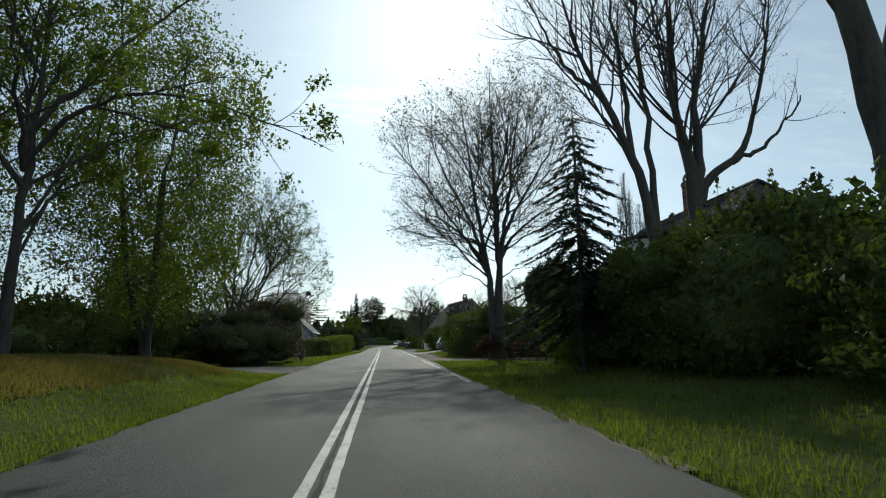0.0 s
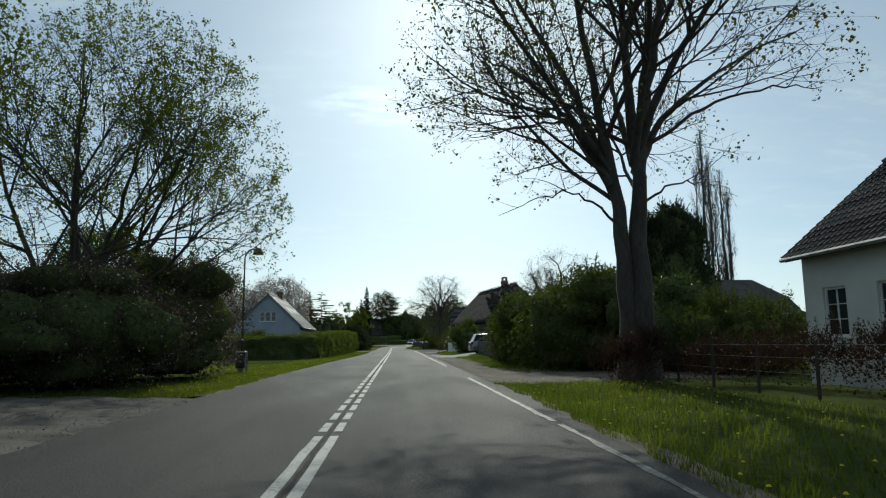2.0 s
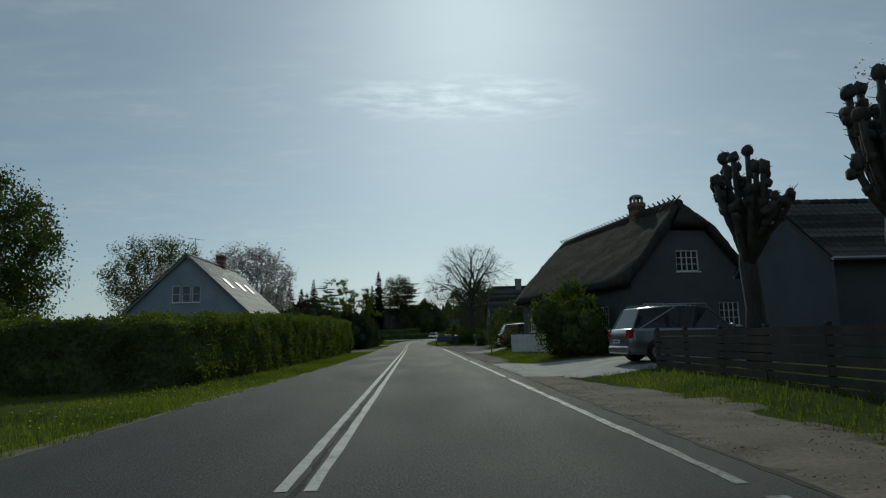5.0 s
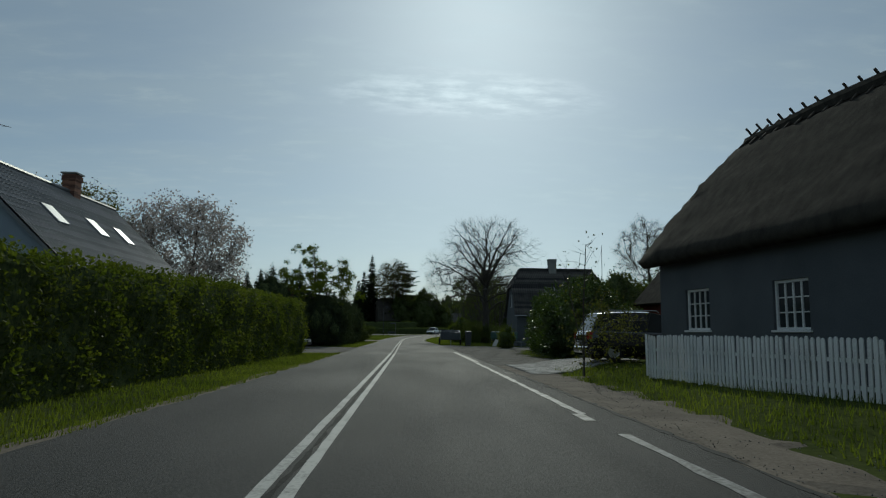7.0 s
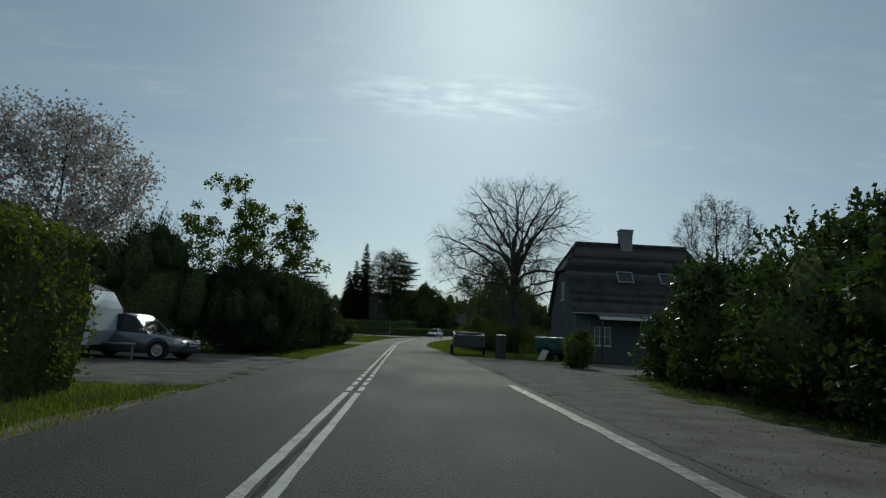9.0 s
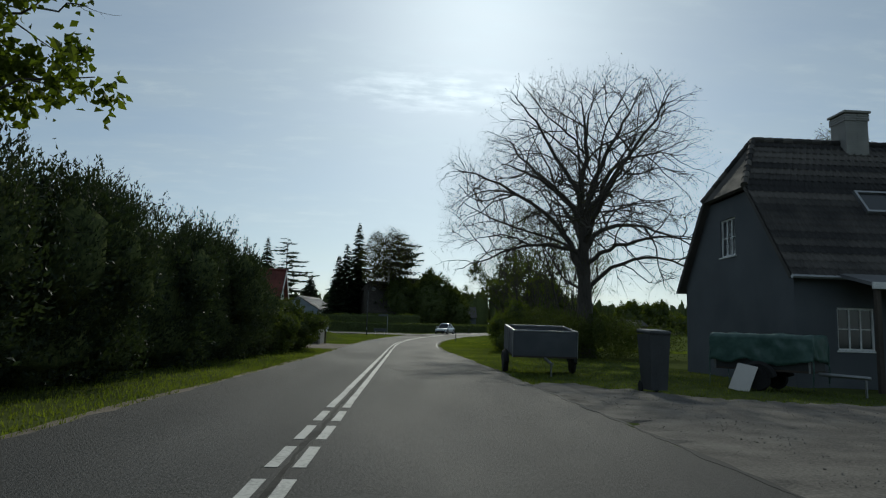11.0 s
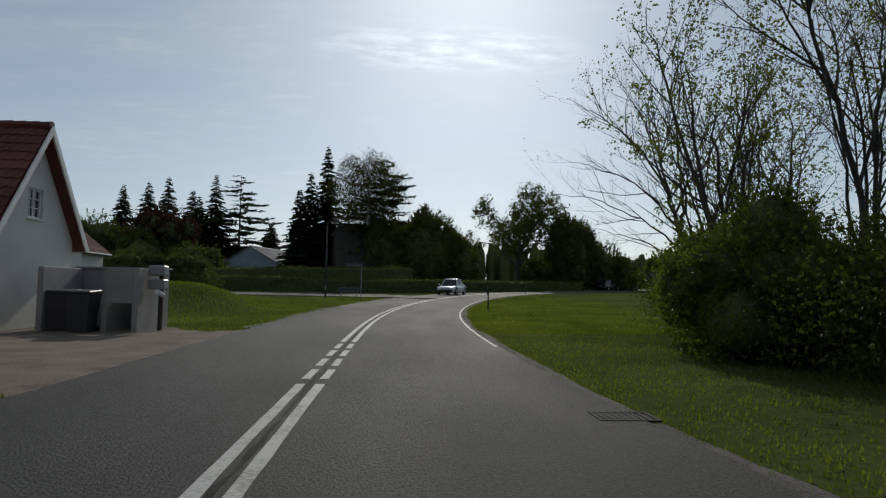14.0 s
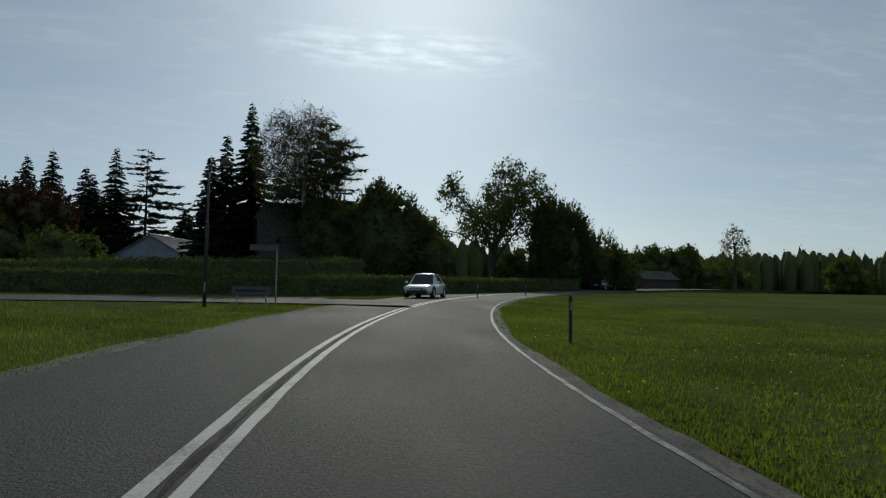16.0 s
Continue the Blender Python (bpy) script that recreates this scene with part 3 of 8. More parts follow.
def patch_of_ground(name, outline, material, label, lift=0.02, seed=1, wander=0.12, category="pavement"):
    """A thin sheet with an uneven rim, lying on the ground."""
    r = np.random.default_rng(seed)
    pts = []
    for (x0, y0), (x1, y1) in zip(outline, outline[1:] + outline[:1]):
        n = max(2, int(math.hypot(x1 - x0, y1 - y0) / 0.5))
        for k in range(n):
            w = k / n
            pts.append((x0 + (x1 - x0) * w + r.normal(0, wander), y0 + (y1 - y0) * w + r.normal(0, wander)))
    bm = bmesh.new()
    bm.faces.new([bm.verts.new((x, y, 0)) for x, y in pts])
    bmesh.ops.triangulate(bm, faces=list(bm.faces))
    for _ in range(5):
        bmesh.ops.subdivide_edges(bm, edges=[e for e in bm.edges if e.calc_length() > 0.7], cuts=1)
        bmesh.ops.triangulate(bm, faces=[g for g in bm.faces if len(g.verts) > 3])
    for q in bm.verts:
        q.co.z = lie1(q.co.x, q.co.y) + 0.036 + lift * 0.3 + 0.006 * noise.noise(q.co * 1.3) - (0.075 if q.is_boundary else 0)
    me = bpy.data.meshes.new(name)
    bm.normal_update()
    bm.to_mesh(me)
    bm.free()
    me.materials.append(M[material])
    return tagged(new(name, me), label, category, kind="structure")


patch_of_ground("gravel_entry", [(-3.4, 30), (-3.4, 40.5), (-6, 41), (-12, 41.5), (-14, 35), (-10, 31.5), (-6, 30)], "gravel", "brownish gravel driveway entry beside the road", seed=2)
patch_of_ground("dirt_verge", [(3.5, 44), (5.2, 43.5), (8.5, 45.5), (13, 45.5), (13, 49.5), (7.5, 50.2), (6.0, 52), (5.7, 60), (6.2, 66), (6.4, 72), (5.7, 77), (5.5, 80), (3.9, 80), (3.6, 66)], "dirt", "bare brown dirt verge along the road edge", seed=3)
patch_of_ground("concrete_driveway", [(3.9, 80), (7, 78.5), (12, 79), (12.5, 84), (8, 86), (5.6, 89), (3.9, 90.5)], "concrete", "pale worn concrete driveway", lift=0.03, seed=4, wander=0.05)
patch_of_ground("dirt_strip", [(3.9, 90), (5.3, 90), (6.0, 96), (5.9, 104), (5.0, 107), (3.9, 107.5)], "dirt", "narrow sandy verge at the road edge", seed=5)
patch_of_ground("gravel_yard", [(3.8, 109.6), (5.0, 110.0), (7.2, 111.3), (9.6, 112.9), (9.4, 114.6), (7.6, 119), (7.9, 126), (9.8, 134.5), (12, 137), (16, 140), (15.5, 145), (10, 145.6), (7.6, 146.4), (5.6, 149), (3.6, 150), (3.8, 135)], "gravel", "gravel yard with worn earth at the roadside", seed=6)
patch_of_ground("bin_driveway", [(-3.0, 171), (-5.6, 172.5), (-9, 173.5), (-12, 175), (-12, 179.5), (-9.2, 180), (-9, 183), (-5.4, 183), (-4.3, 182), (-3.0, 183)], "dirt", "pale sandy driveway before the bin shelter", lift=0.03, seed=8, wander=0.05)
patch_of_ground("left_driveway", [(-2.9, 122.5), (-6, 122.5), (-13, 123), (-13, 137.5), (-6, 137.5), (-3, 136)], "gravel", "grey gravel parking place beside the road", seed=9)


def shoulder(y0, y1, edge, out, material, label, seed):
    """A crumbling strip that slopes from under the asphalt's rim into the grass."""
    r = np.random.default_rng(seed)
    s = np.arange(y0, y1, 0.4)
    wave = 1 + 0.35 * np.sin(s * 0.7 + seed) * np.sin(s * 0.23) + r.normal(0, 0.07, len(s))
    far = edge(s) + out * np.maximum(wave, 0.25)
    idx = np.arange(len(ROAD))
    cx, cy = np.interp(s + 200, idx, ROAD[:, 0]), np.interp(s + 200, idx, ROAD[:, 1])
    sx, sy = np.interp(s + 200, idx, ROAD_SIDE[:, 0]), np.interp(s + 200, idx, ROAD_SIDE[:, 1])
    rows = []
    for o, z in ((edge(s) - 0.25 * np.sign(out), -0.012), (edge(s) + (far - edge(s)) * 0.6, -0.014 + r.normal(0, 0.004, len(s))), (far, -0.062)):
        rows.append(np.c_[cx + sx * o, cy + sy * o, rise(cy + sy * o) + z])
    n = len(s)
    f = np.vstack([np.c_[np.arange(n - 1) + k * n, np.arange(n - 1) + (k + 1) * n, np.arange(1, n) + (k + 1) * n, np.arange(1, n) + k * n] for k in (0, 1)])
    if out < 0:
        f = f[:, ::-1]
    tagged(new("shoulder", mesh_of("shoulder", np.vstack(rows), f, material)), label, "shoulder", kind="structure")


shoulder(41, 122, left_edge, -0.5, "dirt", "narrow dusty shoulder beside the asphalt", 1)
shoulder(137, 171, left_edge, -0.35, "dirt", "narrow dusty shoulder beside the asphalt", 2)
shoulder(183, 214, left_edge, -0.55, "gravel", "pale gravel shoulder beside the asphalt", 3)
shoulder(152, 300, right_edge, 0.3, "gravel", "pale gravel shoulder beside the asphalt", 4)
shoulder(6, 44, right_edge, 0.4, "dirt", "dusty shoulder at the garden side", 5)


# a meadow of fresher green on the inside of the bend
mv, mf = grid_sheet(steps((14, 40, 2), (40, 200, 12)), steps((188, 240, 2), (240, 330, 8)), lambda X, Y: lie(X, Y) + 0.05)
rim = (mv[:, 0] <= 14.01) | (mv[:, 0] >= 199) | (mv[:, 1] <= 188.01) | (mv[:, 1] >= 329)
mv[:, 2] -= np.where(rim, 0.14, 0)
mv[:, 0] = np.maximum(mv[:, 0], 6.0 + np.interp(mv[:, 1], ROAD[:, 1], ROAD[:, 0]))
tagged(new("meadow", mesh_of("meadow", mv, mf, "field", True)), "lush green meadow on the inside of the bend", "meadow", kind="structure")


def blades(name, spots, height, material, label, seed=1, width=0.008, lean=0.4):
    """Grass: a leaning pointed blade at each spot."""
    r = np.random.default_rng(seed)
    n = len(spots)
    base = np.c_[spots, lie(spots[:, 0], spots[:, 1]) + 0.0]
    a = r.uniform(0, 2 * np.pi, n)
    h = height * r.uniform(0.45, 1.25, n)
    w = width * r.uniform(0.7, 1.6, n)
    side = np.c_[np.cos(a), np.sin(a), np.zeros(n)]
    b = r.uniform(0, 2 * np.pi, n)
    tip = np.c_[np.cos(b), np.sin(b), np.zeros(n)] * (h * lean * r.uniform(0.2, 1.3, n))[:, None]
    top = base + tip + np.c_[np.zeros((n, 2)), h]
    v = np.stack([base - side * w[:, None] * 1.2, base + side * w[:, None] * 1.2, top], 1).reshape(-1, 3)
    i = np.arange(n)[:, None] * 3
    return tagged(new(name, mesh_of(name, v, i + np.array([[0, 1, 2]]), material)), label, "grass", kind="stuff")


def verge_spots(n, y0, y1, a, b, seed, fade=1.6):
    r = np.random.default_rng(seed)
    s = r.uniform(y0, y1, n)
    u = r.uniform(0, 1, n) ** fade
    clump = np.sin(s * 2.7 + seed) * np.sin(s * 0.83) * 0.12
    o = a(s) + (b - a(s)) * u + clump * (1 - u)
    idx = np.arange(len(ROAD))
    cx, cy = np.interp(s + 200, idx, ROAD[:, 0]), np.interp(s + 200, idx, ROAD[:, 1])
    sx, sy = np.interp(s + 200, idx, ROAD_SIDE[:, 0]), np.interp(s + 200, idx, ROAD_SIDE[:, 1])
    return np.c_[cx + sx * o, cy + sy * o]


def outside(spots, *rects):
    ok = np.ones(len(spots), bool)
    for x0, x1, y0, y1 in rects:
        ok &= ~((spots[:, 0] > x0) & (spots[:, 0] < x1) & (spots[:, 1] > y0) & (spots[:, 1] < y1))
    return spots[ok]


def off_road(spots):
    """Only spots clear of the asphalt."""
    d = np.full(len(spots), 1e9)
    side = np.zeros(len(spots))
    at = np.zeros(len(spots))
    for k in range(180, 480, 2):
        e = np.hypot(spots[:, 0] - ROAD[k, 0], spots[:, 1] - ROAD[k, 1])
        near = e < d
        d[near], at[near] = e[near], k - 200
        side[near] = ((spots - ROAD[k]) @ ROAD_SIDE[k])[near]
    return spots[(side < left_edge(at) - 0.25) | (side > right_edge(at) + 0.2)]


BARE = [(-14, -3, 30, 41), (-13, -2.5, 122.5, 137.5), (-12, -3, 171.5, 182), (-9.2, -5.3, 181, 183), (3, 13, 44.2, 50), (3, 5.8, 50, 80), (3, 12.5, 78.8, 89), (3, 5.5, 89, 107), (3, 9, 107, 112.5), (3, 8, 112.5, 136), (3, 15.5, 134, 145.4), (3, 5.4, 145, 149), (3, 5.8, 105, 107), (-120, -4, 213, 222.5)]
near_l, near_r = lambda s: left_edge(s) - 0.06, lambda s: right_edge(s) + 0.06
blades("verge_grass", outside(verge_spots(80000, -2, 122, near_l, -6.5, 1), *BARE), 0.1, "blade", "fresh green grass along the road verge", 1)
blades("verge_grass", outside(verge_spots(70000, 122, 214, near_l, -9.0, 2), *BARE), 0.075, "blade", "fresh green grass along the road verge", 2)
blades("verge_grass", outside(verge_spots(80000, -2, 120, near_r, 8.5, 3), *BARE), 0.13, "blade", "fresh green grass along the road verge", 3)
blades("verge_grass", outside(verge_spots(90000, 120, 215, near_r, 12.0, 4), *BARE), 0.055, "blade", "fresh green grass along the road verge", 4)
blades("bank_grass", outside(verge_spots(45000, -3, 27, lambda s: 0 * s - 5.2, -10.5, 5, 1.0), *BARE), 0.3, "straw", "long tawny grass on a low bank", 5, 0.01, 0.8)
blades("mown_bank", off_road(np.c_[np.random.default_rng(8).normal(-10.5, 3.0, 26000), np.random.default_rng(9).normal(197, 4.5, 26000)]), 0.12, "blade", "rough grass on a low mound", 6)
blades("meadow_grass", off_road(np.c_[3.5 + 34 * np.random.default_rng(11).uniform(0, 1, 170000) ** 1.6, 183 + 50 * np.random.default_rng(12).uniform(0, 1, 170000) ** 1.4]), 0.06, "blade", "rough meadow grass", 7, 0.009)


def flowers(name, spots, label, seed=1):
    r = np.random.default_rng(seed)
    n = len(spots)
    c = np.c_[spots, lie(spots[:, 0], spots[:, 1]) + 0.14 + r.uniform(0, 0.06, n)]
    ring = np.array([(math.cos(k * math.pi / 3) * 0.022, math.sin(k * math.pi / 3) * 0.022, 0.0) for k in range(6)])
    v = np.concatenate([c[:, None, :] + ring[None] , c[:, None, :] + ring[None] * 0.5 + np.array((0, 0, 0.014))], 1).reshape(-1, 3)
    i = np.arange(n)[:, None] * 12
    quads = np.vstack([i + np.array([[k, (k + 1) % 6, 6 + (k + 1) % 6, 6 + k]]) for k in range(6)] + [i + np.array([[6, 7, 8, 9]]), i + np.array([[6, 9, 10, 11]])])
    return tagged(new(name, mesh_of(name, v, quads, "dandelion")), label, "flower", kind="stuff")


blades("lawn_grass", outside(verge_spots(45000, 41, 80, lambda s: 0 * s - 6.0, -16.0, 31, 1.0), *BARE), 0.1, "blade", "short green lawn behind the verge", 31)
flowers("dandelions", outside(np.vstack([verge_spots(260, 40, 80, near_l, -6.0, 21, 1.0), verge_spots(240, 20, 60, near_r, 8.0, 22, 1.0), verge_spots(60, 183, 200, near_r, 9.0, 23, 1.0)]), *BARE), "yellow dandelions scattered in the verge grass", 3)


def pebbles(name, x0, x1, y0, y1, n, size, label, seed):
    r = np.random.default_rng(seed)
    p = np.c_[r.uniform(x0, x1, n), r.uniform(y0, y1, n)]
    c = np.c_[p, rough_lie(p[:, 0], p[:, 1]) + 0.045]
    base = np.array([(1, 0, 0), (0, 1, 0), (-1, 0, 0), (0, -1, 0), (0, 0, 0.7), (0, 0, -0.7)])
    s = size * r.uniform(0.4, 1.4, (n, 1, 3))
    v = (c[:, None, :] + base[None] * s * r.uniform(0.7, 1.3, (n, 6, 3))).reshape(-1, 3)
    tri = np.array([(0, 1, 4), (1, 2, 4), (2, 3, 4), (3, 0, 4), (1, 0, 5), (2, 1, 5), (3, 2, 5), (0, 3, 5)])
    f = (np.arange(n)[:, None, None] * 6 + tri[None]).reshape(-1, 3)
    return tagged(new(name, mesh_of(name, v, f, "stone")), label, "gravel", kind="stuff")


pebbles("loose_gravel", 4.3, 9.5, 113, 146, 6000, 0.011, "loose grey gravel stones on the yard", 1)
pebbles("loose_gravel", 4.0, 5.6, 50, 108, 4000, 0.01, "loose stones on the dirt verge", 2)
pebbles("loose_gravel", -9, -3.5, 30.5, 41, 3000, 0.011, "loose stones on the driveway entry", 3)
# ---- houses ----
def wall_shape(top, z0, thick, openings=()):
    """An upright wall in u (along), w (thickness, inwards) and z, under a top line of (u, z) points, with openings (u0, u1, z0, z1) cut through."""
    cuts = sorted({u for u, _ in top} | {u for o in openings for u in o[:2]})
    us, zs = [u for u, _ in top], [z for _, z in top]
    shapes = []

    def piece(a, b, low, ha, hb):
        v = [(a, 0, low), (b, 0, low), (b, 0, hb), (a, 0, ha), (a, thick, low), (b, thick, low), (b, thick, hb), (a, thick, ha)]
        shapes.append((v, [(0, 1, 2, 3), (5, 4, 7, 6), (4, 0, 3, 7), (1, 5, 6, 2), (3, 2, 6, 7), (4, 5, 1, 0)]))

    for a, b in zip(cuts, cuts[1:]):
        ha, hb = float(np.interp(a, us, zs)), float(np.interp(b, us, zs))
        hole = next((o for o in openings if o[0] <= a + 1e-6 and o[1] >= b - 1e-6), None)
        if hole:
            piece(a, b, z0, hole[2], hole[2])
            piece(a, b, hole[3], ha, hb)
        else:
            piece(a, b, z0, ha, hb)
    v, f = join(*shapes)
    seen, back, out = {}, [], []
    for p in v:
        k = tuple(round(c, 4) for c in p)
        if k not in seen:
            seen[k] = len(out)
            out.append(p)
        back.append(seen[k])
    return out, [tuple(back[i] for i in q) for q in f]


def window_in(parent, m, u0, u1, z0, z1, cols=2, rows=3, frame_mat="whitewood", bar=0.055):
    """A casement in an opening: frame, bars, a sill and one pane for each light."""
    base = part("window", moved(join(box(u0, u0 + bar, 0.06, 0.13, z0, z1), box(u1 - bar, u1, 0.06, 0.13, z0, z1), box(u0 + bar, u1 - bar, 0.06, 0.13, z0, z0 + bar), box(u0 + bar, u1 - bar, 0.06, 0.13, z1 - bar, z1)), m), frame_mat, parent, "white painted wooden window")
    w, h = (u1 - u0 - 2 * bar) / cols, (z1 - z0 - 2 * bar) / rows
    for c in range(cols):
        for r in range(rows):
            a, b = u0 + bar + c * w, z0 + bar + r * h
            part("pane", moved(box(a + 0.005, a + w - 0.005, 0.1, 0.106, b + 0.005, b + h - 0.005), m), "glass", base)
    bars = [box(u0 + bar + c * w - 0.02, u0 + bar + c * w + 0.02, 0.07, 0.12, z0 + bar, z1 - bar) for c in range(1, cols)]
    bars += [box(u0 + bar, u1 - bar, 0.075, 0.115, z0 + bar + r * h - 0.012, z0 + bar + r * h + 0.012) for r in range(1, rows)]
    if bars:
        part("glazing_bar", moved(join(*bars), m), frame_mat, base)
    part("sill", moved(cbox(u0 - 0.05, u1 + 0.05, -0.05, 0.14, z0 - 0.05, z0 - 0.004, 0.008), m), frame_mat, base)
    return base


def roof_planes(L0, L1, hw, ez, rz, over, hip, verge=0.25):
    """Corner points of the planes of a ridge roof with clipped ends, in l (along the ridge), s (across), z."""
    slope = (rz - ez) / hw
    e_s, e_z = hw + over, ez - over * slope
    a, b = L0 - verge, L1 + verge
    k = hip
    hs, hz = hw * k, rz - (rz - ez) * k
    run = hs * 0.75
    planes = []
    for sgn in (1, -1):
        p = [(a, sgn * e_s, e_z), (b, sgn * e_s, e_z)]
        if k > 0:
            p += [(b, sgn * hs, hz), (b - run, 0, rz), (a + run, 0, rz), (a, sgn * hs, hz)]
        else:
            p += [(b, 0, rz), (a, 0, rz)]
        planes.append(p if sgn > 0 else p[::-1])
    if k > 0:
        planes.append([(b, hs, hz), (b, -hs, hz), (b - run, 0, rz)])
        planes.append([(a, -hs, hz), (a, hs, hz), (a + run, 0, rz)])
    return planes, slope


def tile_rows(L0, L1, hw, ez, rz, over, hip, pitch=0.3, width=0.24, verge=0.25, lift=0.03):
    """Rows of wavy tiles over both long planes, each row lapping the one below."""
    slope = (rz - ez) / hw
    length = math.hypot(hw + over, (hw + over) * slope)
    n = int(length / pitch)
    verts, faces, base = [], [], 0
    nz = Vector((0, slope, 1)).normalized()
    for sgn in (1, -1):
        for r in range(n):
            s0 = (hw + over) * (1 - r / n) + 0.02
            s1 = (hw + over) * (1 - (r + 1.12) / n)
            s1 = max(s1, 0.0)
            spans = []
            for s_ in (s0, s1):
                cut = max(0.0, 1 - s_ / (hw * hip)) * hw * hip * 0.75 if hip > 0 else 0.0
                spans.append((L0 - verge + cut, L1 + verge - cut))
            cols = max(1, int((spans[0][1] - spans[0][0]) / width))
            us = np.linspace(0, 1, cols * 3 + 1)
            wave = 0.022 * np.cos(np.arange(len(us)) * 2 * math.pi / 3)
            for (s_, up), (a, b) in zip(((s0, lift + 0.03), (s1, lift)), spans):
                z = rz - s_ * slope
                for u, h in zip(a + (b - a) * us, wave):
                    verts.append((u, sgn * (s_ + nz.y * (h + up)), z + nz.z * (h + up)))
            m = len(us)
            for i in range(m - 1):
                q = (base + i, base + i + 1, base + m + i + 1, base + m + i)
                faces.append(q if sgn > 0 else q[::-1])
            base += 2 * m
    return verts, faces


def chimney(parent, m, x, y, z0, z1, w=0.55, cap="slab", material="brick"):
    """A brick stack in courses, with a cap."""
    shapes = []
    n = int((z1 - z0) / 0.078)
    for r in range(n):
        z = z0 + r * 0.078
        g = 0.0 if r < n - 3 else 0.035
        for k in range(2):
            off = (-w / 2 if k == 0 else 0.01)
            a0, a1 = x + off - (g if k == 0 else 0), x + off + w / 2 - 0.01 + (g if k else 0)
            if r % 2:
                shapes.append(box(a0, a1, y - w / 2 - g, y + w / 2 + g, z, z + 0.066))
            else:
                shapes.append(box(x - w / 2 - g, x + w / 2 + g, y + off - (g if k == 0 else 0), y + off + w / 2 - 0.01 + (g if k else 0), z, z + 0.066))
    shapes.append(box(x - w / 2 + 0.012, x + w / 2 - 0.012, y - w / 2 + 0.012, y + w / 2 - 0.012, z0, z1 - 0.01))
    st = part("chimney", moved(join(*shapes), m), material, parent, "brick chimney stack")
    if cap == "slab":
        part("chimney_cap", moved(cbox(x - w / 2 - 0.08, x + w / 2 + 0.08, y - w / 2 - 0.08, y + w / 2 + 0.08, z1, z1 + 0.08, 0.01), m), "concrete", st)
    elif cap == "arch":
        legs = [box(x + sx * (w / 2 - 0.1) - 0.05, x + sx * (w / 2 - 0.1) + 0.05, y + sy * (w / 2 - 0.1) - 0.05, y + sy * (w / 2 - 0.1) + 0.05, z1, z1 + 0.25) for sx in (-1, 1) for sy in (-1, 1)]
        dome = [(w / 2 + 0.05, 0.25), (w / 2 + 0.02, 0.32), (w / 2 - 0.08, 0.4), (0.02, 0.44), (0.0, 0.44)]
        part("chimney_cap", moved(join(*legs, moved(lathe([(0.0, 0.25)] + dome, 12), Matrix.Translation((x, y, z1)))), m), "concrete", st)
    return st


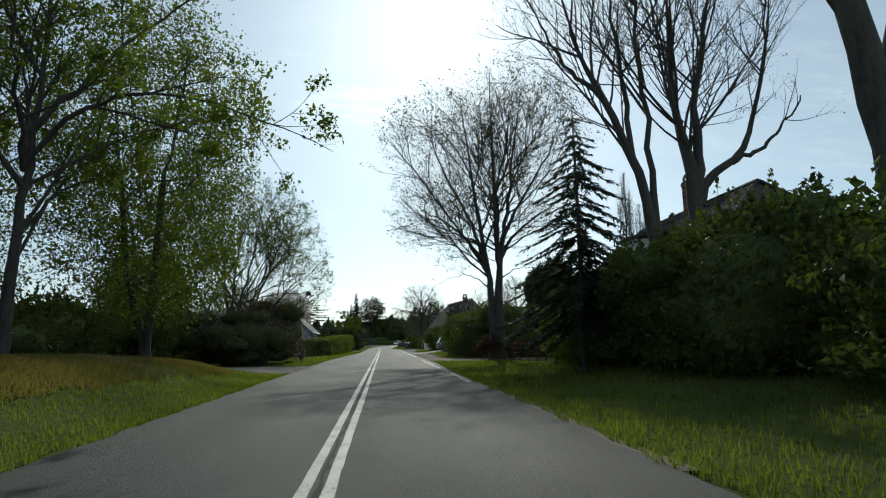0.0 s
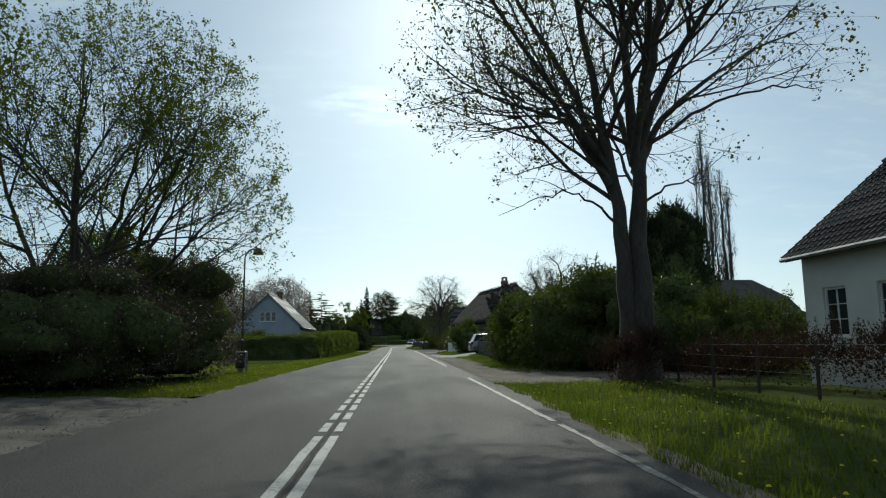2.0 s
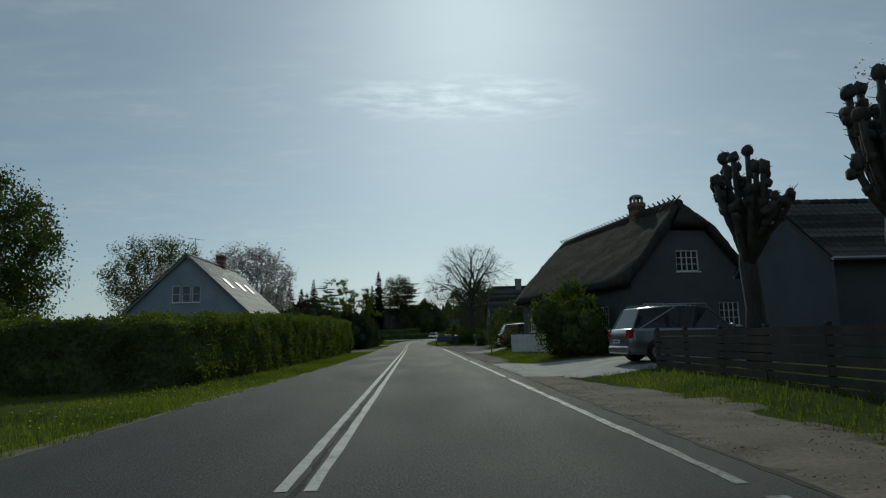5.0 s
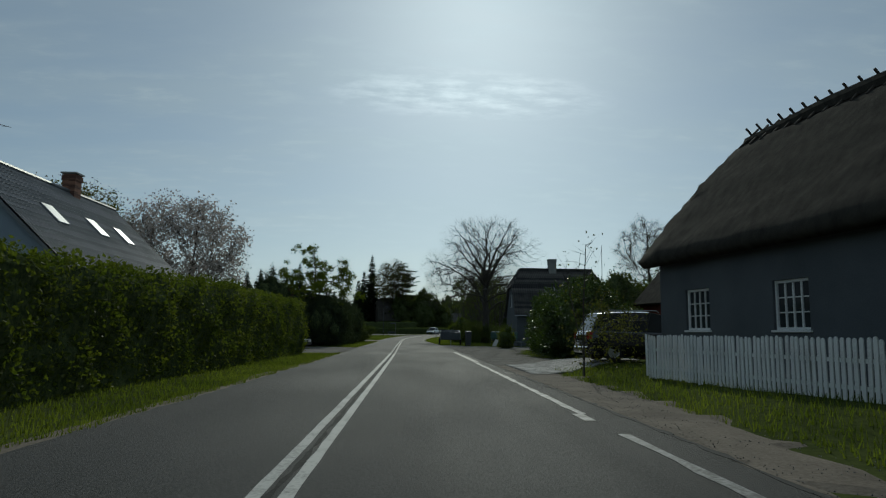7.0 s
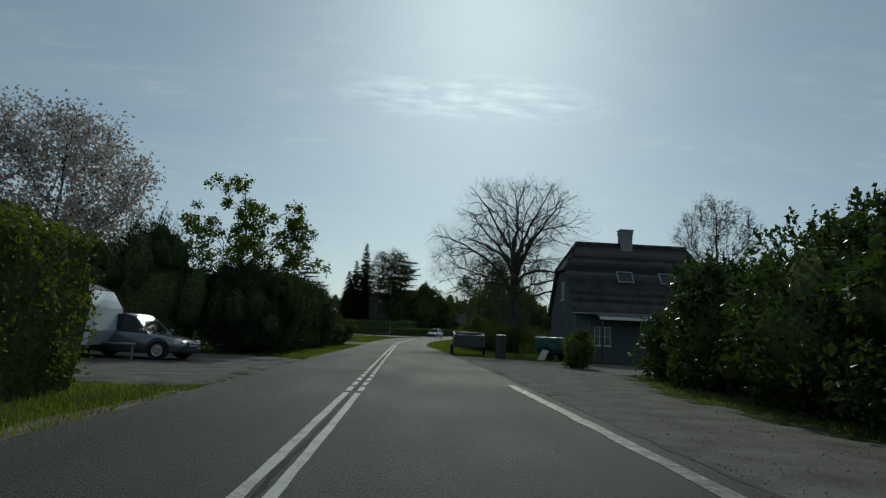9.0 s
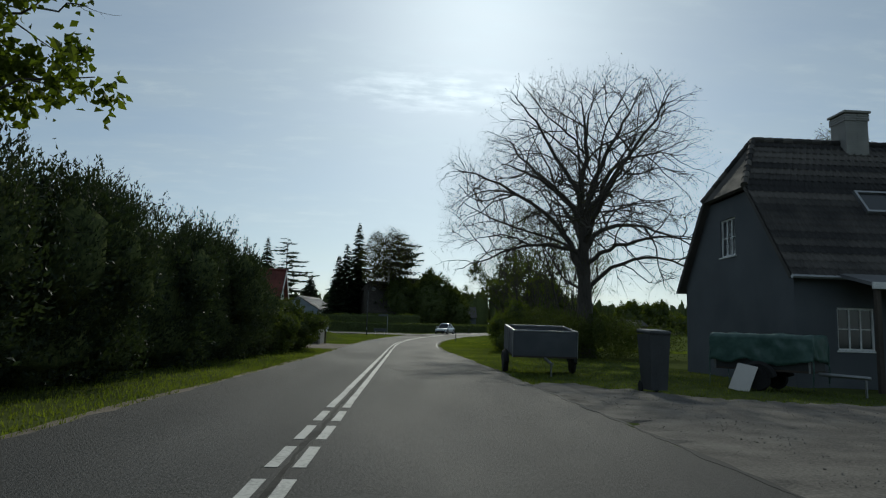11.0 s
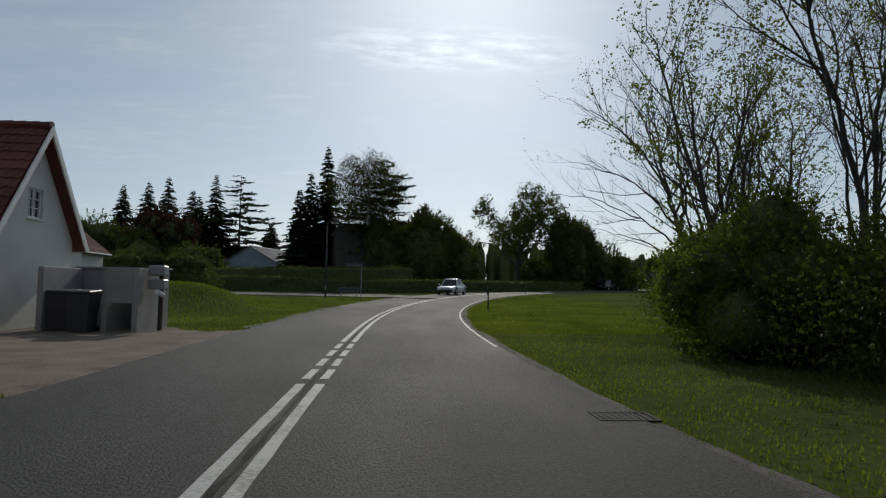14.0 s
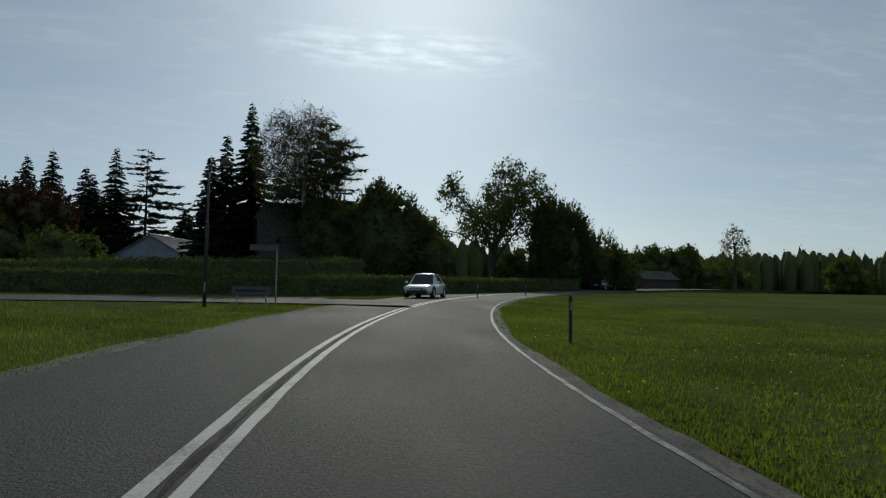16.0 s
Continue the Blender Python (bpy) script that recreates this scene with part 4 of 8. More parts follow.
def house(name, label, at, turn, length, width, ez, rz, wall_mat, roof_mat, hip=0.0, over=0.35, thick=0.12, thatched=False, gable0=(), gable1=(), side0=(), side1=(), chimneys=(), cap="slab", stack="brick", tiles=True, z0=-0.2, verge=0.25, win=(2, 3)):
    """A ridge-roofed house. l runs along the ridge from its middle, s across. Openings on the two gables (l-, l+) and the two long sides (s-, s+)."""
    h = thing(name, at, label, "house", turn=turn)
    L0, L1, hw = -length / 2, length / 2, width / 2
    top = [(-hw, ez), (0, rz - 0.02), (hw, ez)]
    if hip > 0:
        hs, hz = hw * hip, rz - (rz - ez) * hip - 0.02
        top = [(-hw, ez), (-hs, hz), (hs, hz), (hw, ez)]
    top = [(u, z - 0.06) for u, z in top]
    T = 0.3
    to = {
        "g0": Matrix(((0, 1, 0, L0), (-1, 0, 0, 0), (0, 0, 1, 0), (0, 0, 0, 1))),
        "g1": Matrix(((0, -1, 0, L1), (1, 0, 0, 0), (0, 0, 1, 0), (0, 0, 0, 1))),
        "s0": Matrix(((1, 0, 0, 0), (0, 1, 0, -hw), (0, 0, 1, 0), (0, 0, 0, 1))),
        "s1": Matrix(((-1, 0, 0, 0), (0, -1, 0, hw), (0, 0, 1, 0), (0, 0, 0, 1))),
    }
    flat_top = [(L0 + T, ez - 0.08), (L1 - T, ez - 0.08)]
    for key, line, holes in (("g0", top, gable0), ("g1", top, gable1), ("s0", flat_top, side0), ("s1", flat_top, side1)):
        part("wall", moved(wall_shape(line, z0, T, holes), to[key]), wall_mat, h)
        for o in holes:
            if o[3] > 0:
                window_in(h, to[key], *o[:4], *win)
    part("inner_floor", box(L0 + T, L1 - T, -hw + T, hw - T, z0, 0.02), "timber", h)
    planes, slope = roof_planes(L0, L1, hw, ez, rz, over, hip, verge)
    for p in planes:
        a, b, c = Vector(p[0]), Vector(p[1]), Vector(p[2])
        n = (b - a).cross(c - a).normalized()
        if n.z < 0:
            n = -n
            p = p[::-1]
        if thatched:
            shape = thatch_slab(p, n * thick)
        else:
            shape = prism([tuple(Vector(q) - n * 0.0) for q in p], n * -thick)
            shape = shape[0], [f[::-1] for f in shape[1]]
        part("roof", shape, roof_mat, h, smooth=thatched)
    if tiles:
        ob = part("roof_tiles", tile_rows(L0, L1, hw, ez, rz, over, hip, verge=verge), roof_mat, h)
        tagged(ob, kind="stuff")
        run = hw * hip * 0.75
        ridge = [tube([(l, 0, rz + 0.05), (l + 0.36, 0, rz + 0.06)], [0.11, 0.12], 8) for l in np.arange(L0 - verge + run, L1 + verge - run - 0.2, 0.34)]
        part("ridge_tiles", join(*ridge), roof_mat, h)
        if hip > 0:
            hs, hz = hw * hip, rz - (rz - ez) * hip
            for end, way in ((L0 - verge, 1), (L1 + verge, -1)):
                for sgn in (1, -1):
                    a, b = Vector((end, sgn * hs, hz + 0.03)), Vector((end + way * run, 0, rz + 0.05))
                    n = max(2, int((b - a).length / 0.34))
                    part("hip_tiles", join(*[tube([tuple(a.lerp(b, k / n)), tuple(a.lerp(b, min(1.0, (k + 1.06) / n)))], [0.12, 0.1], 8) for k in range(n)]), roof_mat, h)
        for sgn in (1, -1):
            e_s, e_z = hw + over, ez - over * slope
            part("gutter", tube([(L0 - verge, sgn * (e_s + 0.05), e_z - 0.02), (L1 + verge, sgn * (e_s + 0.05), e_z - 0.04)], 0.06, 8), "zinc", h)
    for x, z1, w in chimneys:
        chimney(h, Matrix.Identity(4), x, 0.0, rz - 0.7, z1, w, cap, stack)
    return h


def thatch_slab(p, push):
    """A thick uneven slab of straw over a polygon."""
    bm = bmesh.new()
    f = bm.faces.new([bm.verts.new(q) for q in p])
    bmesh.ops.triangulate(bm, faces=[f])
    for _ in range(4):
        bmesh.ops.subdivide_edges(bm, edges=[e for e in bm.edges if e.calc_length() > 0.45], cuts=1)
        bmesh.ops.triangulate(bm, faces=[g for g in bm.faces if len(g.verts) > 3])
    bm.verts.index_update()
    rim = {v.index for e in bm.edges if e.is_boundary for v in e.verts}
    edges = [(e.verts[0].index, e.verts[1].index) for e in bm.edges if e.is_boundary]
    low = [v.co.copy() for v in bm.verts]
    faces = [tuple(v.index for v in g.verts) for g in bm.faces]
    bm.free()
    n = len(low)
    high = []
    for i, q in enumerate(low):
        k = 1 + 0.25 * noise.noise(q * 1.1) + 0.18 * noise.noise(q * 4.0)
        high.append(q + push * (k if i not in rim else 0.75 * k))
    first = low[faces[0][0]], low[faces[0][1]], low[faces[0][2]]
    if (first[1] - first[0]).cross(first[2] - first[0]).dot(push) < 0:
        faces = [g[::-1] for g in faces]
    out = [tuple(i + n for i in g) for g in faces] + [g[::-1] for g in faces] + [(a, b, b + n, a + n) for a, b in edges]
    return [tuple(q) for q in low + high], out


# white house with a tiled half-hipped roof behind the garden, along the road
h1 = house("white_house", "white rendered house with a dark tiled half-hipped roof", (17.6, 34.0, 0.05), 90, 16.0, 10.4, 3.75, 8.1, "plaster", "tile", hip=0.42, over=0.4,
           side1=[(-7.2, -6.3, 1.2, 2.5), (-5.2, -4.3, 1.2, 2.5), (-2.0, -0.9, 1.2, 2.5), (2.0, 3.1, 1.2, 2.5)], gable1=[(-2.6, -1.6, 1.1, 2.4), (1.4, 2.4, 1.1, 2.4)], gable0=[(-0.6, 0.6, 4.2, 5.3)], chimneys=[(-0.5, 9.7, 0.85)], cap="arch")
dormer = part("dormer", moved(join(wall_shape([(-0.9, 6.3), (0.9, 6.3)], 4.2, 0.2, [(-0.55, 0.55, 5.0, 6.0)]), box(-0.9, -0.75, 0.2, 2.4, 4.3, 6.3), box(0.75, 0.9, 0.2, 2.4, 4.3, 6.3)), Matrix(((-1, 0, 0, -0.8), (0, -1, 0, 4.0), (0, 0, 1, 0), (0, 0, 0, 1)))), "plaster", h1, "small flat dormer in the roof")
part("dormer_roof", moved(prism([(-1.1, -0.25, 6.3), (1.1, -0.25, 6.3), (1.1, 2.7, 6.75), (-1.1, 2.7, 6.75)], (0, 0, 0.12)), Matrix(((-1, 0, 0, -0.8), (0, -1, 0, 4.0), (0, 0, 1, 0), (0, 0, 0, 1)))), "tile", dormer)

house("garden_house", "low dark-boarded house with a dark tiled roof", (23.0, 72.5, 0.0), 0, 13.0, 7.6, 3.0, 5.75, "timber", "tile", hip=0.55, over=0.4, side0=[(-2.2, -1.0, 1.0, 2.2), (2.0, 3.2, 1.0, 2.2)], tiles=False)

# long thatched house end-on to the road's run
thatch = house("thatched_house", "long dark thatched house with grey plastered walls", (11.94, 96.15, 0.25), 98.4, 15.06, 5.6, 3.21, 6.4, "greywall", "thatch", hip=0.313, over=0.32, thick=0.34, thatched=True, tiles=False, verge=0.3,
               side1=[(-6.25, -5.2, 1.1, 2.15), (-2.9, -1.85, 1.1, 2.15), (0.6, 1.65, 1.1, 2.15), (4.2, 5.25, 1.1, 2.15)], gable0=[(-0.6, 0.5, 3.5, 4.45), (-2.3, -1.3, 1.1, 2.15), (1.3, 2.3, 1.1, 2.15)], gable1=[(-0.5, 0.5, 3.5, 4.45)], chimneys=[(-3.2, 7.45, 0.6)], cap="arch", win=(4, 3))
for k in range(32):
    l = -6.95 + k * 0.45
    sticks = [tube([(l, -s * 0.2, 7.02), (l + 0.03, s * 0.42, 6.42)], 0.035, 5) for s in (1, -1)]
    part("ridge_stick", join(*sticks), "timber", thatch)
part("ridge_straw", tube([(-7.15, 0, 6.62), (-4, 0, 6.7), (0, 0, 6.67), (4, 0, 6.7), (7.15, 0, 6.62)], [0.2, 0.26, 0.25, 0.26, 0.2], 10), "thatch", thatch)

# house with a gable to the road on the far side of the yard
hd = house("grey_house", "grey plastered house with a dark tiled half-hipped roof", (16.37, 154.2, 0.0), 0, 9.45, 7.2, 3.42, 8.07, "greywall", "tile", hip=0.42, over=0.3,
           gable0=[(-0.72, 0.36, 4.03, 5.34)], side0=[(-3.5, -2.4, 1.0, 2.2), (-0.5, 0.6, 1.0, 2.2), (2.6, 3.7, 1.0, 2.2)], chimneys=[(-0.35, 9.12, 0.8)], stack="concrete", win=(3, 2))
for dx in (-1.0, 1.9):
    # low wide roof lights with a pale upper rim
    pitch = math.atan2(8.07 - 3.42, 3.6)
    at = Matrix.Translation((dx, -1.95, 8.07 - 1.95 * math.tan(pitch))) @ Matrix.Rotation(pitch, 4, "X")
    light = part("roof_light", moved(join(box(-0.55, 0.55, -0.5, -0.42, 0.05, 0.17), box(-0.55, 0.55, 0.42, 0.5, 0.05, 0.17), box(-0.55, -0.47, -0.42, 0.42, 0.05, 0.17), box(0.47, 0.55, -0.42, 0.42, 0.05, 0.17)), at), "zinc", hd, "roof light in a pale metal frame")
    part("pane", moved(box(-0.465, 0.465, -0.415, 0.415, 0.1, 0.11), at), "glass", light)
porch = part("porch_roof", prism([(-3.6, -5.2, 2.7), (4.6, -5.2, 2.7), (4.6, -3.62, 3.1), (-3.6, -3.62, 3.1)], (0, 0, 0.1)), "slate", hd, "grey lean-to roof over the door")
part("porch_fascia", cbox(-3.62, 4.62, -5.26, -5.204, 2.62, 2.8, 0.008), "whitewood", hd)
for x in (-3.4, 0.6, 4.4):
    part("porch_post", box(x - 0.06, x + 0.06, -5.15, -5.03, -0.1, 2.72), "timber", hd)

# pale blue gable house behind the tall hedge
hl = house("gable_house", "pale blue-grey gabled house with a shining sheet roof", (-15.2, 114.0, 0.0), 90, 12.4, 8.0, 3.7, 7.5, "bluewall", "slate", over=0.45,
           gable0=[(-1.0, -0.42, 4.1, 5.3), (-0.3, 0.3, 4.1, 5.3), (0.42, 1.0, 4.1, 5.3)], chimneys=[(2.0, 8.4, 0.6)], win=(1, 2))
for k in (-3.0, 0.5, 3.2):
    n = Vector((0, -3.8, 4.0)).normalized()
    part("skylight", moved(cbox(-0.4, 0.4, -0.55, 0.55, 0.03, 0.12, 0.02), Matrix.Translation((k, -2.0, 5.6)) @ Matrix.Rotation(math.atan2(3.8, 4.0), 4, "X")), "zinc", hl, "roof window")
an = part("aerial", join(tube([(-4.5, 0, 7.4), (-4.5, 0, 9.0)], 0.02, 6), tube([(-5.4, 0.2, 8.85), (-3.4, -0.3, 9.0)], 0.012, 5), *[tube([(-5.2 + k * 0.2, -0.15 + 0.2 - k * 0.05, 8.86 + k * 0.015), (-5.2 + k * 0.2, 0.25 + 0.1 - k * 0.05, 8.86 + k * 0.015)], 0.006, 4) for k in range(9)]), "darkmetal", hl, "thin television aerial")

# red-tiled pair beside the concrete driveway
hr2 = house("red_roofed_house", "red brick house with a red tiled roof and dormer", (-12.2, 171.5, 0.0), 90, 4.2, 9.6, 2.75, 6.0, "brick", "redtile", over=0.3, gable0=[(-0.6, 0.6, 3.4, 4.5)], verge=0.15)
dmr = Matrix(((0.5, 0, 0, -1.3), (0, 1, 0, -2.7), (0, 0, 1, -0.75), (0, 0, 0, 1)))
dd = part("dormer", moved(join(wall_shape([(-1.2, 5.3), (1.2, 5.3)], 3.7, 0.15, [(-0.8, 0.8, 4.4, 5.3)]), box(-1.2, -1.05, 0.15, 2.4, 3.6, 5.6), box(1.05, 1.2, 0.15, 2.4, 3.6, 5.6)), dmr), "redwood", hr2, "red boarded dormer")
part("dormer_roof", moved(prism([(-1.5, -0.4, 5.6), (1.5, -0.4, 5.6), (1.5, 2.6, 5.95), (-1.5, 2.6, 5.95)], (0, 0, 0.16)), dmr), "tile", dd)
window_in(hr2, dmr, -0.8, 0.8, 4.4, 5.3, 2, 1)
hr = house("red_roofed_garage", "white gabled house with a dark red tiled roof", (-13.75, 182.1, 0.0), 0, 9.6, 4.1, 2.6, 5.35, "plaster", "redtile", over=0.28, verge=0.3, gable1=[(-0.35, 0.35, 2.9, 3.7)])
for sgn in (1, -1):
    part("verge_board", prism([(5.12, sgn * 2.4, 2.13), (5.12, 0, 5.42), (5.12, 0, 5.17), (5.12, sgn * 2.2, 2.13)], (0.04, 0, 0)), "whitewood", hr, "white verge board")

# small white outbuilding behind the pollards, its shade coloured in with dark grey plaster, and a red barn with a
# weathervane
house("shade_grey_outbuilding", "pale outbuilding with its shade put into dark grey plaster, tiled roof", (17.2, 82.6, 0.25), 0, 7.0, 5.4, 3.2, 5.2, "greywall", "tile", over=0.3, side0=[(-1.6, -0.7, 1.1, 2.3), (0.6, 1.5, 1.1, 2.3)])
barn = house("barn", "dark red boarded barn with a mossy brown roof", (17.59, 114.6, 0.0), 101, 10.6, 7.0, 3.2, 6.93, "redwood", "thatch", over=0.35, tiles=False, side1=[(3.2, 4.1, 1.2, 2.4), (0.4, 1.3, 1.2, 2.4)], gable0=[(-0.5, 0.5, 3.6, 4.6)])
vane_at = (16.6, 119.7, 6.93)
vane = thing("weathervane", vane_at, "black iron weathervane with an animal figure", "weathervane")
part("pole", tube([(0, 0, 0), (0, 0, 1.0)], 0.018, 6), "darkmetal", vane)



def letter(text, height, depth):
    """A capital in the built-in font as a mesh, upright in the x-z plane."""
    cu = bpy.data.curves.new("letter", "FONT")
    cu.body, cu.size, cu.extrude, cu.align_x = text, height * 1.4, depth, "CENTER"
    ob = bpy.data.objects.new("letter", cu)
    me = bpy.data.meshes.new_from_object(ob)
    out = [(v.co.x, -v.co.z, v.co.y) for v in me.vertices], [tuple(f.vertices) for f in me.polygons]
    bpy.data.objects.remove(ob)
    bpy.data.curves.remove(cu)
    bpy.data.meshes.remove(me)
    return out


for text, dx, dy in (("N", -1, 0), ("V", 0, -1), ("S", 1, 0), ("O", 0, 1)):
    part("arm", tube([(0, 0, 0.45), (dx * 0.42, dy * 0.42, 0.45)], 0.012, 5), "darkmetal", vane)
    part("letter", moved(letter(text, 0.2, 0.008), Matrix.Translation((dx * 0.5, dy * 0.5, 0.36))), "darkmetal", vane)
fig = [(-0.5, 0.74), (-0.2, 0.76), (-0.12, 0.95), (-0.04, 1.12), (0.0, 1.3), (0.05, 1.22), (0.12, 1.2), (0.1, 1.1), (0.14, 0.95), (0.2, 0.8), (0.5, 0.82), (0.5, 0.72)]
part("figure", prism([(x, -0.008, z) for x, z in fig], (0, 0.016, 0)), "darkmetal", vane)

# far houses beyond the bend
house("far_house", "far pale house with a sunlit sheet roof", (-20.5, 270.0, 1.7), 78, 12.0, 8.5, 3.2, 5.6, "bluewall", "slate", over=0.4, gable0=[(-1.6, -0.5, 1.0, 2.2), (0.6, 1.7, 1.0, 2.2)])
house("far_thatched_house", "far dark thatched house behind hedges", (-1.0, 252.0, 1.3), 12, 14.0, 8.5, 3.2, 8.4, "timber", "thatch", over=0.6, hip=0.35, thick=0.3, thatched=True, tiles=False, gable1=[(-0.6, 0.6, 4.0, 5.1)], side0=[(-4.6, -3.6, 1.1, 2.3), (-1.6, -0.6, 1.1, 2.3), (2.0, 3.0, 1.1, 2.3)])
house("low_far_house", "low far house with a dark roof", (10.0, 300.0, 2.2), 0, 14.0, 8.0, 2.8, 5.4, "greywall", "tile", over=0.4, side0=[(-3, -1.8, 1, 2.2), (1, 2.2, 1, 2.2)], tiles=False)
house("field_shed", "small weathered red shed at the meadow edge", (56.0, 296.0, 1.7), 10, 7.0, 5.0, 2.4, 3.8, "rustwood", "tile", over=0.3, tiles=False)
house("orange_roofed_house", "small pale house with an orange tiled roof", (-20.2, 203.0, 0.3), 90, 2.6, 6.6, 2.9, 5.55, "plaster", "redtile", over=0.3, verge=0.25)
# ---- plants ----
def colonise(seed, crowns, trunk, n=900, step=0.45, reach=3.0, kill=0.8, up=0.12, rounds=70):
    """Grows a branching frame towards points spread in ellipsoids. Returns node places and parents. trunk: lists of points of the first stems."""
    r = np.random.default_rng(seed)
    vol = np.array([c[3] * c[4] * c[5] for c in crowns])
    pts = []
    for c, k in zip(crowns, (n * vol / vol.sum()).astype(int)):
        d = r.normal(0, 1, (k, 3))
        d /= np.linalg.norm(d, axis=1)[:, None]
        rad = r.uniform(0.12, 1, k) ** (1 / 2.6)
        pts.append(np.array(c[:3]) + d * rad[:, None] * np.array(c[3:]))
    pts = np.vstack(pts)
    nodes, par = [], []
    for line in trunk:
        start = None
        line = np.array(line, float)
        for a, b in zip(line, line[1:]):
            m = max(1, int(np.linalg.norm(b - a) / step))
            for k in range(m):
                q = a + (b - a) * k / m
                if nodes and start is None:
                    near = np.linalg.norm(np.array(nodes) - q, axis=1)
                    if near.min() < step * 0.6:
                        start = int(near.argmin())
                        continue
                par.append(-1 if not nodes else (start if start is not None else len(nodes) - 1))
                nodes.append(q)
                start = len(nodes) - 1
        par.append(start)
        nodes.append(line[-1])
    nodes = np.array(nodes)
    dist = np.full(len(pts), 1e9)
    near = np.zeros(len(pts), int)

    def update(first):
        d = np.linalg.norm(pts[:, None, :] - nodes[None, first:, :], axis=2)
        k = d.argmin(1)
        m = d[np.arange(len(pts)), k]
        better = m < dist
        dist[better], near[better] = m[better], k[better] + first

    update(0)
    for it in range(rounds):
        live = dist < (reach if it > 8 else 99)
        if not live.any():
            break
        way = pts[live] - nodes[near[live]]
        way /= np.linalg.norm(way, axis=1)[:, None] + 1e-9
        acc = np.zeros_like(nodes)
        np.add.at(acc, near[live], way)
        grow = np.unique(near[live])
        d = acc[grow]
        d /= np.linalg.norm(d, axis=1)[:, None] + 1e-9
        d += r.normal(0, 0.16, d.shape)
        d[:, 2] += up
        d /= np.linalg.norm(d, axis=1)[:, None]
        first = len(nodes)
        nodes = np.vstack([nodes, nodes[grow] + d * step])
        par += list(grow)
        update(first)
        keep = dist > kill
        pts, dist, near = pts[keep], dist[keep], near[keep]
        if len(pts) == 0 or len(nodes) > 5200:
            break
    return nodes, np.array(par)


def limb_mesh(nodes, par, base_r, tip_r=0.01):
    """Tapered round limbs along a frame. Returns verts, quads and each node's radius."""
    n = len(nodes)
    count = np.zeros(n)
    kids = [[] for _ in range(n)]
    for i, p in enumerate(par):
        if p >= 0:
            kids[p].append(i)
    for i in range(n - 1, -1, -1):
        if not kids[i]:
            count[i] += 1
        if par[i] >= 0:
            count[par[i]] += count[i]
    expo = math.log(max(count[0], 2)) / math.log(base_r / tip_r)
    rad = tip_r * count ** (1 / expo)
    rad *= 1 + 0.55 * np.exp(-nodes[:, 2] / 0.5) * (rad > base_r * 0.5)
    verts, quads, base = [], [], 0
    starts = [(0, None)]
    while starts:
        i, frm = starts.pop()
        chain = ([frm] if frm is not None else []) + [i]
        while kids[chain[-1]]:
            ks = sorted(kids[chain[-1]], key=lambda k: -count[k])
            for k in ks[1:]:
                starts.append((k, chain[-1]))
            chain.append(ks[0])
        if len(chain) < 2:
            continue
        rr = rad[chain].copy()
        if frm is not None:
            rr[0] = min(rr[0], rr[1] * 1.15)
        rr[-1] *= 0.5
        big = rr[min(1, len(rr) - 1)]
        sides = 10 if big > 0.15 else 6 if big > 0.06 else 4 if big > 0.025 else 3
        P = nodes[chain]
        way = np.gradient(P, axis=0)
        way /= np.linalg.norm(way, axis=1)[:, None] + 1e-9
        ref = np.cross(way, np.array((0.31, 0.77, 0.55)))
        ref /= np.linalg.norm(ref, axis=1)[:, None] + 1e-9
        oth = np.cross(way, ref)
        a = np.arange(sides) * 2 * np.pi / sides
        ring = P[:, None, :] + (ref[:, None, :] * np.cos(a)[None, :, None] + oth[:, None, :] * np.sin(a)[None, :, None]) * rr[:, None, None]
        verts.append(ring.reshape(-1, 3))
        m = len(chain)
        i0 = base + (np.arange(m - 1)[:, None] * sides + np.arange(sides)[None, :])
        i1 = base + (np.arange(m - 1)[:, None] * sides + (np.arange(sides)[None, :] + 1) % sides)
        quads.append(np.stack([i0, i1, i1 + sides, i0 + sides], 2).reshape(-1, 4))
        base += m * sides
    return np.vstack(verts), np.vstack(quads), rad, kids


